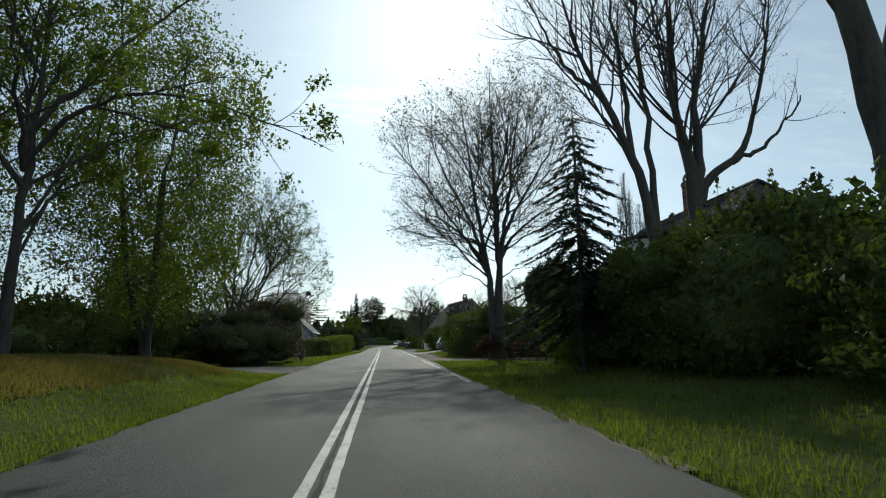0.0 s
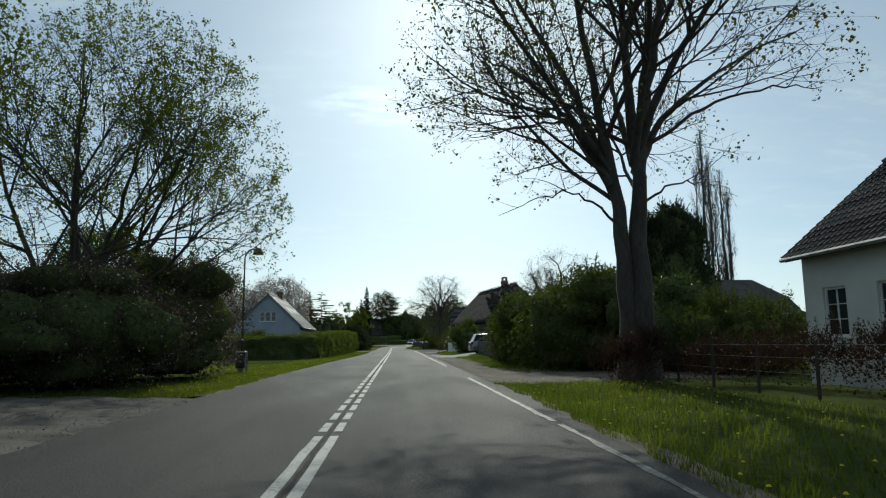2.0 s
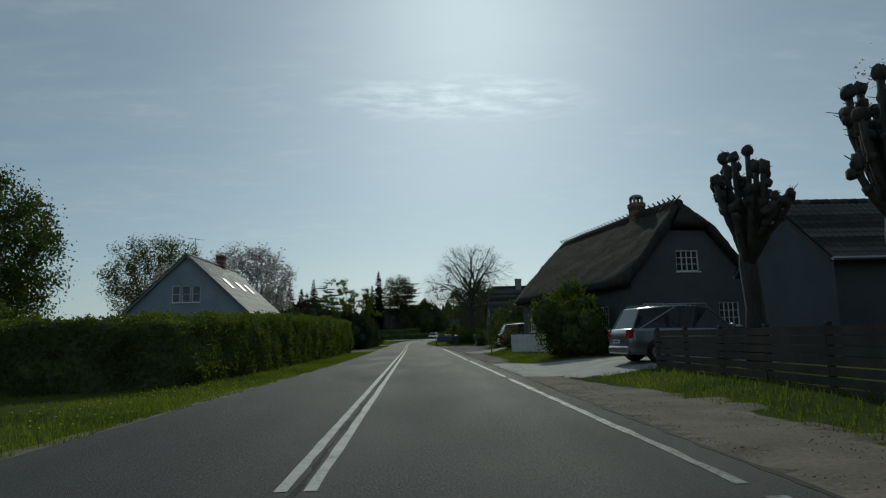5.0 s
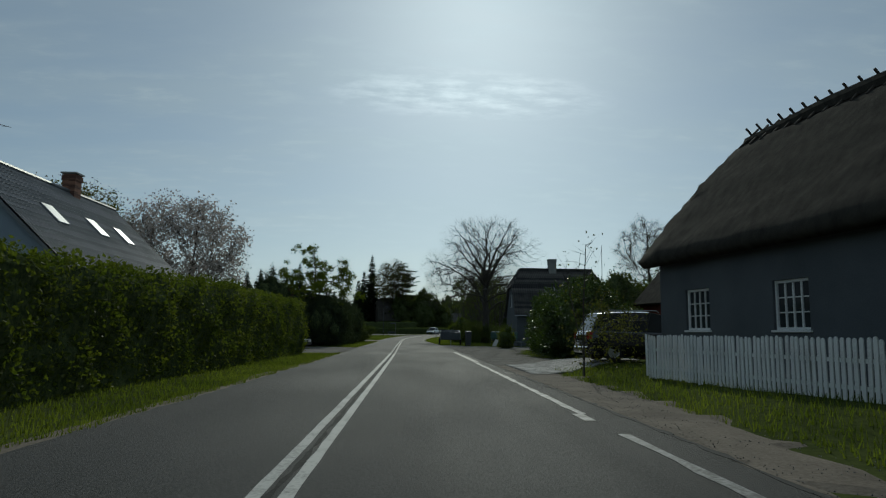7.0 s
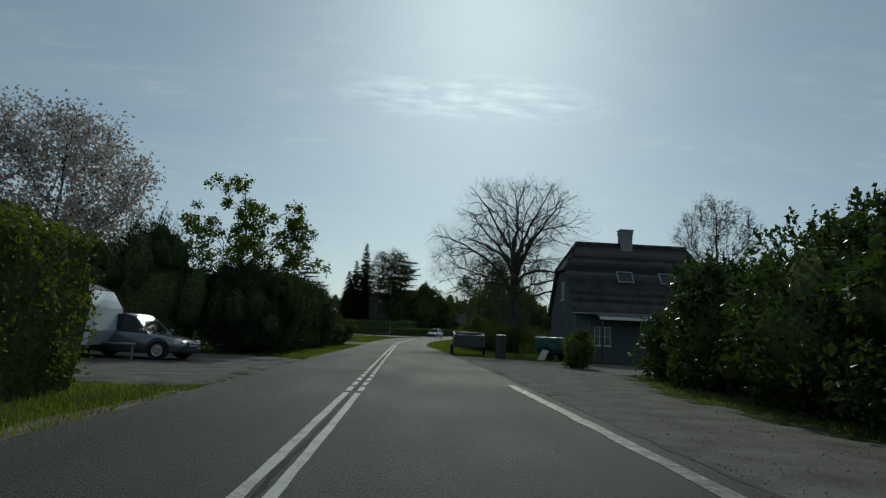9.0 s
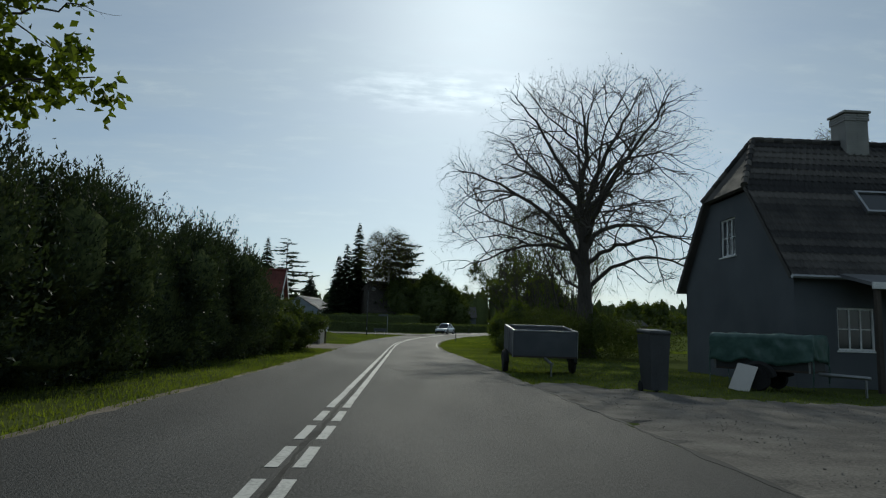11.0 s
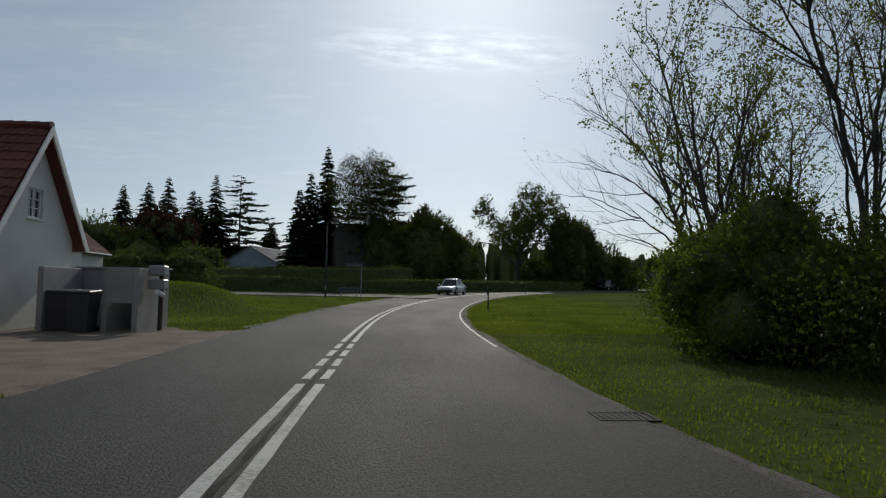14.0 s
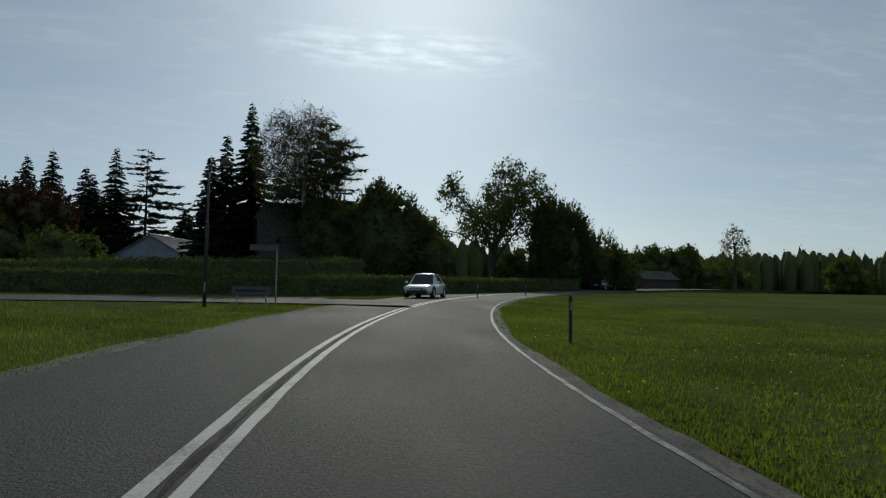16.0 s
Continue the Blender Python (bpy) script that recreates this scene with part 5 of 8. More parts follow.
def twig_spikes(r, nodes, rad, par, per=2, length=0.6, thick=0.007, limit=0.03, droop=0.0, top=0.15, fine=0):
    """Thin pointed twigs on the slender limbs. Returns verts, quads, tips."""
    pick = np.where((rad < limit) & (par >= 0))[0]
    pick = np.repeat(pick, per)
    n = len(pick)
    base = nodes[pick] - (nodes[pick] - nodes[par[pick]]) * r.uniform(0, 1, (n, 1))
    d = (nodes[pick] - nodes[par[pick]])
    d /= np.linalg.norm(d, axis=1)[:, None] + 1e-9
    d = d * 0.9 + r.normal(0, 0.65, (n, 3))
    d[:, 2] += top - droop
    d /= np.linalg.norm(d, axis=1)[:, None] + 1e-9
    ln = length * r.uniform(0.4, 1.3, (n, 1))
    tip = base + d * ln
    tip[:, 2] -= droop * ln[:, 0] * 0.6
    side = np.cross(d, np.array((0.2, 0.5, 0.84)))
    side /= np.linalg.norm(side, axis=1)[:, None] + 1e-9
    oth = np.cross(d, side)
    v = np.stack([base + side * thick, base - side * thick * 0.5 + oth * thick * 0.87, base - side * thick * 0.5 - oth * thick * 0.87, tip + side * 0.002, tip - side * 0.002, tip + oth * 0.003], 1).reshape(-1, 3)
    i = np.arange(n)[:, None] * 6
    q = np.vstack([i + np.array([[0, 1, 4, 3]]), i + np.array([[1, 2, 5, 4]]), i + np.array([[2, 0, 3, 5]])])
    if fine:
        m = n * fine
        k = np.repeat(np.arange(n), fine)
        b2 = base[k] + (tip[k] - base[k]) * r.uniform(0.25, 0.95, (m, 1))
        d2 = d[k] * 0.8 + r.normal(0, 0.6, (m, 3))
        d2[:, 2] += top - droop
        d2 /= np.linalg.norm(d2, axis=1)[:, None] + 1e-9
        t2 = b2 + d2 * length * 0.55 * r.uniform(0.4, 1.2, (m, 1))
        s2 = np.cross(d2, np.array((0.2, 0.5, 0.84)))
        s2 *= thick * 0.55 / (np.linalg.norm(s2, axis=1)[:, None] + 1e-9)
        o2 = np.cross(d2, s2)
        v2 = np.stack([b2 - s2, b2 + s2, t2, b2 - o2, b2 + o2, t2 + s2 * 0.3], 1).reshape(-1, 3)
        i2 = np.arange(m)[:, None] * 6 + len(v)
        v = np.vstack([v, v2])
        q = np.vstack([q, i2 + np.array([[0, 1, 5, 2]]), i2 + np.array([[3, 4, 5, 2]])])
        tip = np.vstack([tip, t2])
    return v, q, tip


def leaf_quads(r, centres, size, way=None, slim=0.34):
    """A small folded leaf at each place: a rhomb, lying any way or along a given one."""
    n = len(centres)
    a = r.normal(0, 1, (n, 3))
    if way is not None:
        a = a * 0.38 + way
    a /= np.linalg.norm(a, axis=1)[:, None]
    b = np.cross(a, r.normal(0, 1, (n, 3)))
    b /= np.linalg.norm(b, axis=1)[:, None] + 1e-9
    s = size * r.uniform(0.55, 1.35, (n, 1))
    c = np.cross(a, b) * s * 0.18
    v = np.stack([centres - a * s * 0.5, centres + b * s * slim + c, centres + a * s * 0.5, centres - b * s * slim + c], 1).reshape(-1, 3)
    i = np.arange(n)[:, None] * 4
    return v, i + np.array([[0, 1, 2, 3]])


TREES = {}


def tree(name, label, at, crowns, trunk, seed, base_r, leaves=0, leaf="bud", leaf_size=0.09, n=900, step=0.45, per=2, twig=0.6, droop=0.0, bark="bark", kill=0.8, reach=3.0, up=0.12, turn=0.0, group="", thick=0.008, spread=0.16, limit=0.03, top=0.15, fine=0):
    """A tree: trunk with its limbs, twigs, and a crown of single leaves at the twig ends."""
    r = np.random.default_rng(seed + 100)
    nodes, par = colonise(seed, crowns, trunk, n, step, reach, kill, up)
    v, q, rad, kids = limb_mesh(nodes, par, base_r)
    t = thing(name, (at[0], at[1], lie1(at[0], at[1]) - 0.05), label, "tree", group, turn)
    part("trunk", (v, q), bark, t, smooth=True)
    tv, tq, tips = twig_spikes(r, nodes, rad, par, per, twig, thick, limit, droop, top, fine)
    tagged(part("twig_mass", (tv, tq), "twig", t), kind="stuff")
    if leaves:
        pick = r.choice(len(tips), leaves)
        spots = tips[pick] + r.normal(0, spread, (leaves, 3))
        lv, lq = leaf_quads(r, spots, leaf_size)
        tagged(part("crown", (lv, lq), leaf, t), kind="stuff")
    return t


def spline(points, n):
    """n even points on a smooth curve through the given ones."""
    p = np.array(points, float)
    p = np.vstack([2 * p[0] - p[1], p, 2 * p[-1] - p[-2]])
    u = np.linspace(0, len(p) - 3 - 1e-6, n)
    i = u.astype(int)
    t = (u - i)[:, None]
    a, b, c, d = p[i], p[i + 1], p[i + 2], p[i + 3]
    return 0.5 * (2 * b + (c - a) * t + (2 * a - 5 * b + 4 * c - d) * t ** 2 + (3 * b - a - 3 * c + d) * t ** 3)


def rods(pts, rad, sides):
    """Round rods along many curves at once: pts (n, k, 3), rad (n, k)."""
    n, k, _ = pts.shape
    way = np.gradient(pts, axis=1)
    way /= np.linalg.norm(way, axis=2)[..., None] + 1e-9
    ref = np.cross(way, np.array((0.31, 0.77, 0.55)))
    ref /= np.linalg.norm(ref, axis=2)[..., None] + 1e-9
    oth = np.cross(way, ref)
    a = np.arange(sides) * 2 * np.pi / sides
    v = pts[:, :, None, :] + (ref[:, :, None, :] * np.cos(a)[:, None] + oth[:, :, None, :] * np.sin(a)[:, None]) * rad[:, :, None, None]
    i = (np.arange(n)[:, None, None] * k + np.arange(k - 1)[None, :, None]) * sides
    j, j1 = np.arange(sides)[None, None, :], (np.arange(sides)[None, None, :] + 1) % sides
    return v.reshape(-1, 3), np.stack([i + j, i + j1, i + j1 + sides, i + j + sides], -1).reshape(-1, 4)


def stack(shapes):
    v, q, base = [], [], 0
    for a, b in shapes:
        v.append(a)
        q.append(b + base)
        base += len(a)
    return np.vstack(v), np.vstack(q)


def sprout(r, pts, rad, length, order, crowns, zmin):
    """One order of side branches on the given curves. order: branches per metre, their length as a share of the parent's, angle, rise, wander, points, thickness, bare share."""
    per, share, angle, rise_, wander, k, thick, bare = order
    n0 = len(pts)
    count = np.maximum(1, (per * length * (1 - bare) + r.uniform(0, 1, n0)).astype(int))
    who = np.repeat(np.arange(n0), count)
    n = len(who)
    u = bare + (1 - bare) * r.uniform(0, 1, n) ** 0.72
    m = pts.shape[1] - 1
    f = np.clip(u * m, 0, m - 1e-4)
    i = f.astype(int)
    w = (f - i)[:, None]
    base = pts[who, i] * (1 - w) + pts[who, i + 1] * w
    way = pts[who, i + 1] - pts[who, i]
    way /= np.linalg.norm(way, axis=1)[:, None] + 1e-9
    pr = rad[who, i] * (1 - w[:, 0]) + rad[who, i + 1] * w[:, 0]
    side = np.cross(way, r.normal(0, 1, (n, 3)))
    side /= np.linalg.norm(side, axis=1)[:, None] + 1e-9
    ang = np.radians(angle) * r.uniform(0.7, 1.25, n) * (1.15 - 0.45 * u)
    d = way * np.cos(ang)[:, None] + side * np.sin(ang)[:, None]
    ln = length[who] * share * (1.15 - 0.45 * u) * r.uniform(0.6, 1.2, n)
    away = np.full(n, 0.6)
    for c in crowns:
        ctr, ax = np.array(c[:3]), np.array(c[3:])
        A, B, C = ((d / ax) ** 2).sum(1), (2 * (base - ctr) * d / ax ** 2).sum(1), (((base - ctr) / ax) ** 2).sum(1) - 1
        disc = B * B - 4 * A * C
        away = np.maximum(away, np.where(disc > 0, (-B + np.sqrt(np.maximum(disc, 0))) / (2 * A), 0))
    ln = np.minimum(ln, away * r.uniform(0.8, 1.05, n))
    keep = (base[:, 2] > zmin) & (ln > 0.08)
    base, d, ln, pr = base[keep], d[keep], ln[keep], pr[keep]
    n = len(base)
    out = np.zeros((n, k, 3))
    out[:, 0] = base
    bend = r.normal(0, wander, (n, 3))
    for j in range(1, k):
        d = d + bend / (k - 1) + r.normal(0, wander * 0.55, (n, 3)) + np.array((0, 0, rise_ / (k - 1)))
        d /= np.linalg.norm(d, axis=1)[:, None] + 1e-9
        out[:, j] = out[:, j - 1] + d * (ln / (k - 1))[:, None]
    r0 = np.minimum(pr * 0.72, thick * ln + 0.003)
    return out, r0[:, None] * np.linspace(1, 0.3, k)[None, :], ln


def grown_tree(name, label, at, stems, crowns, seed, orders, zmin=2.0, leaves=0, leaf="bud", leaf_size=0.1, group="", bark="bark", knots=0.0):
    """A tree grown order by order: given stems (points, radius below and above), limbs, boughs, then twigs. The first orders are bark, the rest fine twigs."""
    r = np.random.default_rng(seed + 4000)
    t = thing(name, (at[0], at[1], lie1(at[0], at[1]) - 0.05), label, "tree", group)
    K = 16
    P = np.array([spline(p, K) for p, _, _ in stems])
    P[:, 2:, :] += r.normal(0, 0.05, P[:, 2:, :].shape)
    R = np.array([a + (b * 0.5 - a) * np.linspace(0, 1, K) ** 0.8 for _, a, b in stems])
    R[:, :2] *= np.where(P[:, :2, 2] < 0.8, 1.3, 1.0)
    R *= 1 + knots * np.abs(r.normal(0, 1, R.shape))
    length = np.linalg.norm(np.diff(P, axis=1), axis=2).sum(1)
    wood, fine = [rods(P, R, 12)], []
    for k, order in enumerate(orders):
        P, R, length = sprout(r, P, R, length, order, crowns, zmin)
        (wood if k < 2 else fine).append(rods(P, R, (7, 5, 3, 3, 3)[k]))
    part("trunk", stack(wood), bark, t, smooth=True)
    tagged(part("twig_mass", stack(fine), "twig", t), kind="stuff")
    if leaves:
        pick, where = r.choice(len(P), leaves), r.integers(1, P.shape[1], leaves)
        lv, lq = leaf_quads(r, P[pick, where] + r.normal(0, 0.9 * leaf_size, (leaves, 3)), leaf_size)
        tagged(part("crown", (lv, lq), leaf, t), kind="stuff")
    return t


def lumpy(seed, crowns, detail=3, scale=0.86, wob=0.22):
    """Dark uneven inner bodies of a dense shrub."""
    shapes = []
    for k, (cx, cy, cz, rx, ry, rz) in enumerate(crowns):
        bm = bmesh.new()
        bmesh.ops.create_icosphere(bm, subdivisions=detail, radius=1.0)
        for q in bm.verts:
            w = 1 + wob * noise.noise(q.co * 1.7 + Vector((seed, k * 3.1, 0))) + 0.12 * noise.noise(q.co * 5 + Vector((seed, k, 7)))
            q.co = Vector((cx + q.co.x * rx * scale * w, cy + q.co.y * ry * scale * w, cz + q.co.z * rz * scale * w))
        bm.verts.index_update()
        shapes.append(([tuple(q.co) for q in bm.verts], [tuple(x.index for x in f.verts) for f in bm.faces]))
        bm.free()
    return join(*shapes)


def shell_spots(r, seed, crowns, count, wob=0.3, depth=0.16, low=-0.9):
    area = np.array([(c[3] * c[4] + c[4] * c[5] + c[3] * c[5]) for c in crowns])
    out, ways = [], []
    for k, (c, m) in enumerate(zip(crowns, (count * area / area.sum()).astype(int))):
        d = r.normal(0, 1, (m, 3))
        d /= np.linalg.norm(d, axis=1)[:, None]
        d = d[d[:, 2] > low]
        w = np.array([noise.noise(Vector(x * 1.7) + Vector((seed, k * 3.1, 0))) + 0.5 * noise.noise(Vector(x * 5) + Vector((seed, k, 7))) for x in d])
        rad = 0.93 + wob * w + np.clip(r.normal(-0.15, 1, len(d)), -2, 0.6) * depth * 0.45
        out.append(np.array(c[:3]) + d * rad[:, None] * np.array(c[3:]))
        ways.append(d)
    return np.vstack(out), np.vstack(ways)


def shrub(name, label, at, crowns, seed, count=6000, size=0.12, leaf="hedge", core=True, group="", category="shrub", sprigs=0, sprig=0.7, depth=0.22, wob=0.4, flowers_of=0, lumps=7, knob=(0.28, 0.5), tall=1.0, inner=0.76, slim=0.34):
    """A dense bush: a dark body inside, single leaves all over it, sprigs standing out."""
    r = np.random.default_rng(seed + 500)
    z = lie1(at[0], at[1])
    t = thing(name, (at[0], at[1], z), label, category, group)
    knobs = []
    for cx, cy, cz, rx, ry, rz in crowns:
        for _ in range(lumps):
            d = r.normal(0, 1, 3)
            d /= np.linalg.norm(d)
            d[2] = abs(d[2]) if r.uniform() < 0.75 else d[2]
            k = r.uniform(*knob)
            knobs.append((cx + d[0] * rx * 0.8, cy + d[1] * ry * 0.8, max(cz + d[2] * rz * 0.8, 0.3), rx * k, ry * k, rz * k * r.uniform(0.7, 1.2) * tall))
    foot = [(c[0], c[1], c[2] * 0.42, c[3] * 0.9, c[4] * 0.9, c[2] * 0.5) for c in crowns if core]
    crowns = list(crowns) + foot + knobs
    if core:
        tagged(part("body", lumpy(seed, crowns, 2 if len(crowns) < 60 else 1, inner, 0.35), "core", t, smooth=True), kind="stuff")
    spots, ways = shell_spots(r, seed, crowns, count, wob, depth)
    ways, spots = ways[spots[:, 2] > 0.02], spots[spots[:, 2] > 0.02]
    aim = None if slim > 0.3 else ways * 0.6 + np.array((0, 0, 0.6))
    lv, lq = leaf_quads(r, spots, size * 1.2, aim, slim)
    if core:
        # bigger, darker-lying clumps just above the inner body
        deep = r.choice(len(spots), len(spots) // 2)
        dv, dq = leaf_quads(r, spots[deep] - ways[deep] * 0.1, size * (1.7 if slim > 0.3 else 1.35), None if aim is None else aim[deep], slim)
        lv, lq = np.vstack([lv, dv]), np.vstack([lq, dq + len(lv)])
    tagged(part("leaves", (lv, lq), leaf, t), kind="stuff")
    if flowers_of:
        sel = spots[r.choice(len(spots), flowers_of)]
        fv, fq = leaf_quads(r, sel + r.normal(0, 0.08, sel.shape), 0.07)
        tagged(part("blossom", (fv, fq), "blossom", t), kind="stuff")
    sprigs = sprigs or int(count / 60)
    if sprigs:
        # leafy shoots standing out all over the upper side, most of them at the top
        high = spots[:, 2] / spots[:, 2].max()
        chance = np.clip(high, 0.05, 1) ** 2.5 * (ways[:, 2] > -0.2)
        pick = r.choice(len(spots), sprigs, p=chance / chance.sum())
        tops = spots[pick] - ways[pick] * 0.12
        d = ways[pick] * 0.7 + r.normal(0, 0.3, tops.shape) + np.array((0, 0, 0.75))
        d /= np.linalg.norm(d, axis=1)[:, None]
        ends = tops + d * sprig * r.uniform(0.3, 1.0, (sprigs, 1)) * 0.85
        side = np.cross(d, np.array((1, 0.3, 0)))
        side /= np.linalg.norm(side, axis=1)[:, None]
        v = np.stack([tops - side * 0.009, tops + side * 0.009, ends + side * 0.003, ends - side * 0.003], 1).reshape(-1, 3)
        tagged(part("shoot_mass", (v, np.arange(sprigs)[:, None] * 4 + np.array([[0, 1, 2, 3]])), "twig", t), kind="stuff")
        k = 16
        q = r.uniform(0.0, 1, (sprigs * k, 1))
        along = np.repeat(tops, k, 0) + np.repeat(ends - tops, k, 0) * q + r.normal(0, 0.085, (sprigs * k, 3)) * (1.1 - q) * sprig
        lv, lq = leaf_quads(r, along, size * 0.85, None if slim > 0.3 else np.repeat(d, k, 0) * 0.8, slim)
        tagged(part("sprig_leaves", (lv, lq), leaf, t), kind="stuff")
    return t


def hedge(name, label, line, width, height, seed, leaf="hedge", per=55, size=0.1, wob=0.14, round_top=0.25):
    """A clipped hedge along a line: an uneven dark body, covered with single leaves. height: at each point of the line."""
    r = np.random.default_rng(seed + 900)
    line = np.array(line, float)
    seg = np.linalg.norm(np.diff(line, axis=0), axis=1)
    dist = np.r_[0, np.cumsum(seg)]
    total = dist[-1]
    hs = np.interp(np.linspace(0, 1, len(line)), np.linspace(0, 1, len(height)), height)

    def point(s, u, z):
        """s along, u across (-1..1), z up (0..1)."""
        x, y = np.interp(s, dist, line[:, 0]), np.interp(s, dist, line[:, 1])
        x2, y2 = np.interp(np.minimum(s + 0.3, total), dist, line[:, 0]), np.interp(np.minimum(s + 0.3, total), dist, line[:, 1])
        x1, y1 = np.interp(np.maximum(s - 0.3, 0), dist, line[:, 0]), np.interp(np.maximum(s - 0.3, 0), dist, line[:, 1])
        wx, wy = x2 - x1, y2 - y1
        ln = np.hypot(wx, wy) + 1e-9
        sx, sy = wy / ln, -wx / ln
        h = np.interp(s, dist, hs)
        px, py, pz = x + sx * u * width / 2, y + sy * u * width / 2, lie(x, y) + z * h
        return np.stack([px, py, pz], -1)

    around = [(-1, 0.0), (-1.0, 0.25), (-1.02, 0.5), (-1.0, 0.75), (-0.97, 0.92), (-0.8, 0.99), (-0.3, 1.0), (0.3, 1.0), (0.8, 0.99), (0.97, 0.92), (1.0, 0.75), (1.02, 0.5), (1.0, 0.25), (1, 0.0)]
    n = max(3, int(total / 0.5))
    S = np.linspace(0.05, total - 0.05, n)
    body = np.stack([point(S, np.full(n, u * 0.9), np.full(n, z * 0.96)) for u, z in around], 1)
    for i in range(n):
        for j in range(len(around)):
            if around[j][1] > 0:
                q = Vector(body[i, j])
                body[i, j] += wob * np.array((noise.noise(q * 1.1), noise.noise(q * 1.1 + Vector((9, 0, 0))), noise.noise(q * 1.3 + Vector((0, 9, 0)))))
    m = len(around)
    idx = np.arange(n - 1)[:, None] * m + np.arange(m - 1)[None, :]
    quads = np.stack([idx, idx + 1, idx + 1 + m, idx + m], 2).reshape(-1, 4)
    faces = [tuple(x) for x in quads] + [tuple(range(m)), tuple(range((n - 1) * m, n * m))[::-1]]
    t = thing(name, (line[0, 0], line[0, 1], lie1(*line[0])), label, "hedge")
    off = np.array((line[0, 0], line[0, 1], lie1(*line[0])))
    part("body", (body.reshape(-1, 3) - off, faces), "core", t)
    hm = float(np.mean(hs))
    count = int(total * (2 * hm + width) * per)
    s = r.uniform(0, total, count)
    k = r.uniform(0, 2 * hm + width, count)
    side = np.where(k < hm, -1.0, np.where(k < 2 * hm, 1.0, 0.0))
    z = np.where(k < hm, k / hm, np.where(k < 2 * hm, (k - hm) / hm, 1.0))
    u = np.where(side == 0, (k - 2 * hm) / width * 2 - 1, side)
    z = np.clip(z, 0.02, 1)
    ends = r.uniform(0, 1, count) < width / (total + width) * 0.8
    u = np.where(ends, r.uniform(-1, 1, count), u)
    s = np.where(ends, np.where(r.uniform(0, 1, count) < 0.5, 0.0, total), s)
    z = np.where(ends, r.uniform(0.03, 1, count), z)
    p = point(s, u, z)
    w = np.array([noise.noise(Vector(q) * 1.1) for q in p]), np.array([noise.noise(Vector(q) * 1.1 + Vector((9, 0, 0))) for q in p]), np.array([noise.noise(Vector(q) * 1.3 + Vector((0, 9, 0))) for q in p])
    p = p + wob * np.stack(w, -1) + r.normal(0, 0.07, p.shape)
    p[:, 2] = np.maximum(p[:, 2], lie(p[:, 0], p[:, 1]) + 0.04)
    lv, lq = leaf_quads(r, p - off, size)
    tagged(part("leaves", (lv, lq), leaf, t), kind="stuff")
    return t


def spruce(name, label, at, height, radius, seed, levels=26, droop=0.35, dense=1.0, leaf="needle", start=0.08, group="", bend=0.9, ragged=0.3, fine=1.0):
    """A conifer: a straight stem, whorls of branches, each with sprays of needle twigs."""
    r = np.random.default_rng(seed + 1300)
    t = thing(name, (at[0], at[1], lie1(at[0], at[1]) - 0.05), label, "tree", group)
    part("trunk", tube([(0, 0, 0), (0.03, 0, height * 0.5), (0, 0.02, height)], [height * 0.014, height * 0.009, 0.015], 8), "bark", t, smooth=True)
    wood, V, Q, base = [], [], [], 0
    for i in range(levels):
        w = start + (1 - start) * i / levels
        z = height * w
        ln0 = radius * (1 - w) ** bend * 1.05 + 0.12
        count = int((7 + 4 * (1 - w)) * dense)
        for k in range(count):
            ln = ln0 * r.uniform(1 - ragged, 1 + ragged * 0.5)
            a = 2 * math.pi * (k + r.uniform(-0.4, 0.4)) / count + i
            d = np.array((math.cos(a), math.sin(a), 0.0))
            P0 = np.array((0, 0, z + r.uniform(-0.6, 0.6) * height / levels))
            pts = [P0 + d * ln * q + np.array((0, 0, -droop * ln * (q ** 1.4) + 0.12 * ln * max(0, q - 0.75) * 2)) for q in (0, 0.35, 0.7, 1.0)]
            if ln > 0.5:
                wood.append(tube([tuple(x) for x in pts], [0.012 + ln * 0.008, 0.01 + ln * 0.005, 0.007, 0.004], 3, False))
            m = max(8, int(ln * 20 * dense * fine))
            q = r.uniform(0.12, 1, m)
            P = np.array(pts)
            at_ = np.stack([np.interp(q, (0, 0.35, 0.7, 1.0), P[:, c]) for c in range(3)], 1)
            side = np.array((-d[1], d[0], 0.0))
            sg = r.choice((-1, 1), m)[:, None]
            tl = (0.28 + 0.45 * ln * (1 - q * 0.55) * 0.5)[:, None] * r.uniform(0.5, 1.2, (m, 1)) / fine ** 0.4
            tw = side * sg * 0.8 + d * 0.75 + r.normal(0, 0.2, (m, 3)) + np.array((0, 0, -droop * 0.9))
            tw /= np.linalg.norm(tw, axis=1)[:, None]
            end = at_ + tw * tl
            wdt = np.cross(tw, np.array((0, 0, 1.0))) + r.normal(0, 0.4, (m, 3))
            wdt /= np.linalg.norm(wdt, axis=1)[:, None]
            wdt *= (0.06 + 0.16 * tl) / fine ** 0.75
            V.append(np.stack([at_, at_ + tw * tl * 0.4 + wdt, end, at_ + tw * tl * 0.4 - wdt], 1).reshape(-1, 3))
            Q.append(np.arange(m)[:, None] * 4 + np.array([[0, 1, 2, 3]]) + base)
            base += 4 * m
    if wood:
        tagged(part("branch_mass", join(*wood), "bark", t), kind="stuff")
    tagged(part("needles", (np.vstack(V), np.vstack(Q)), leaf, t), kind="stuff")
    return t


def ell(z, rx, rz, x=0.0, y=0.0, ry=None):
    return (x, y, z, rx, ry or rx, rz)
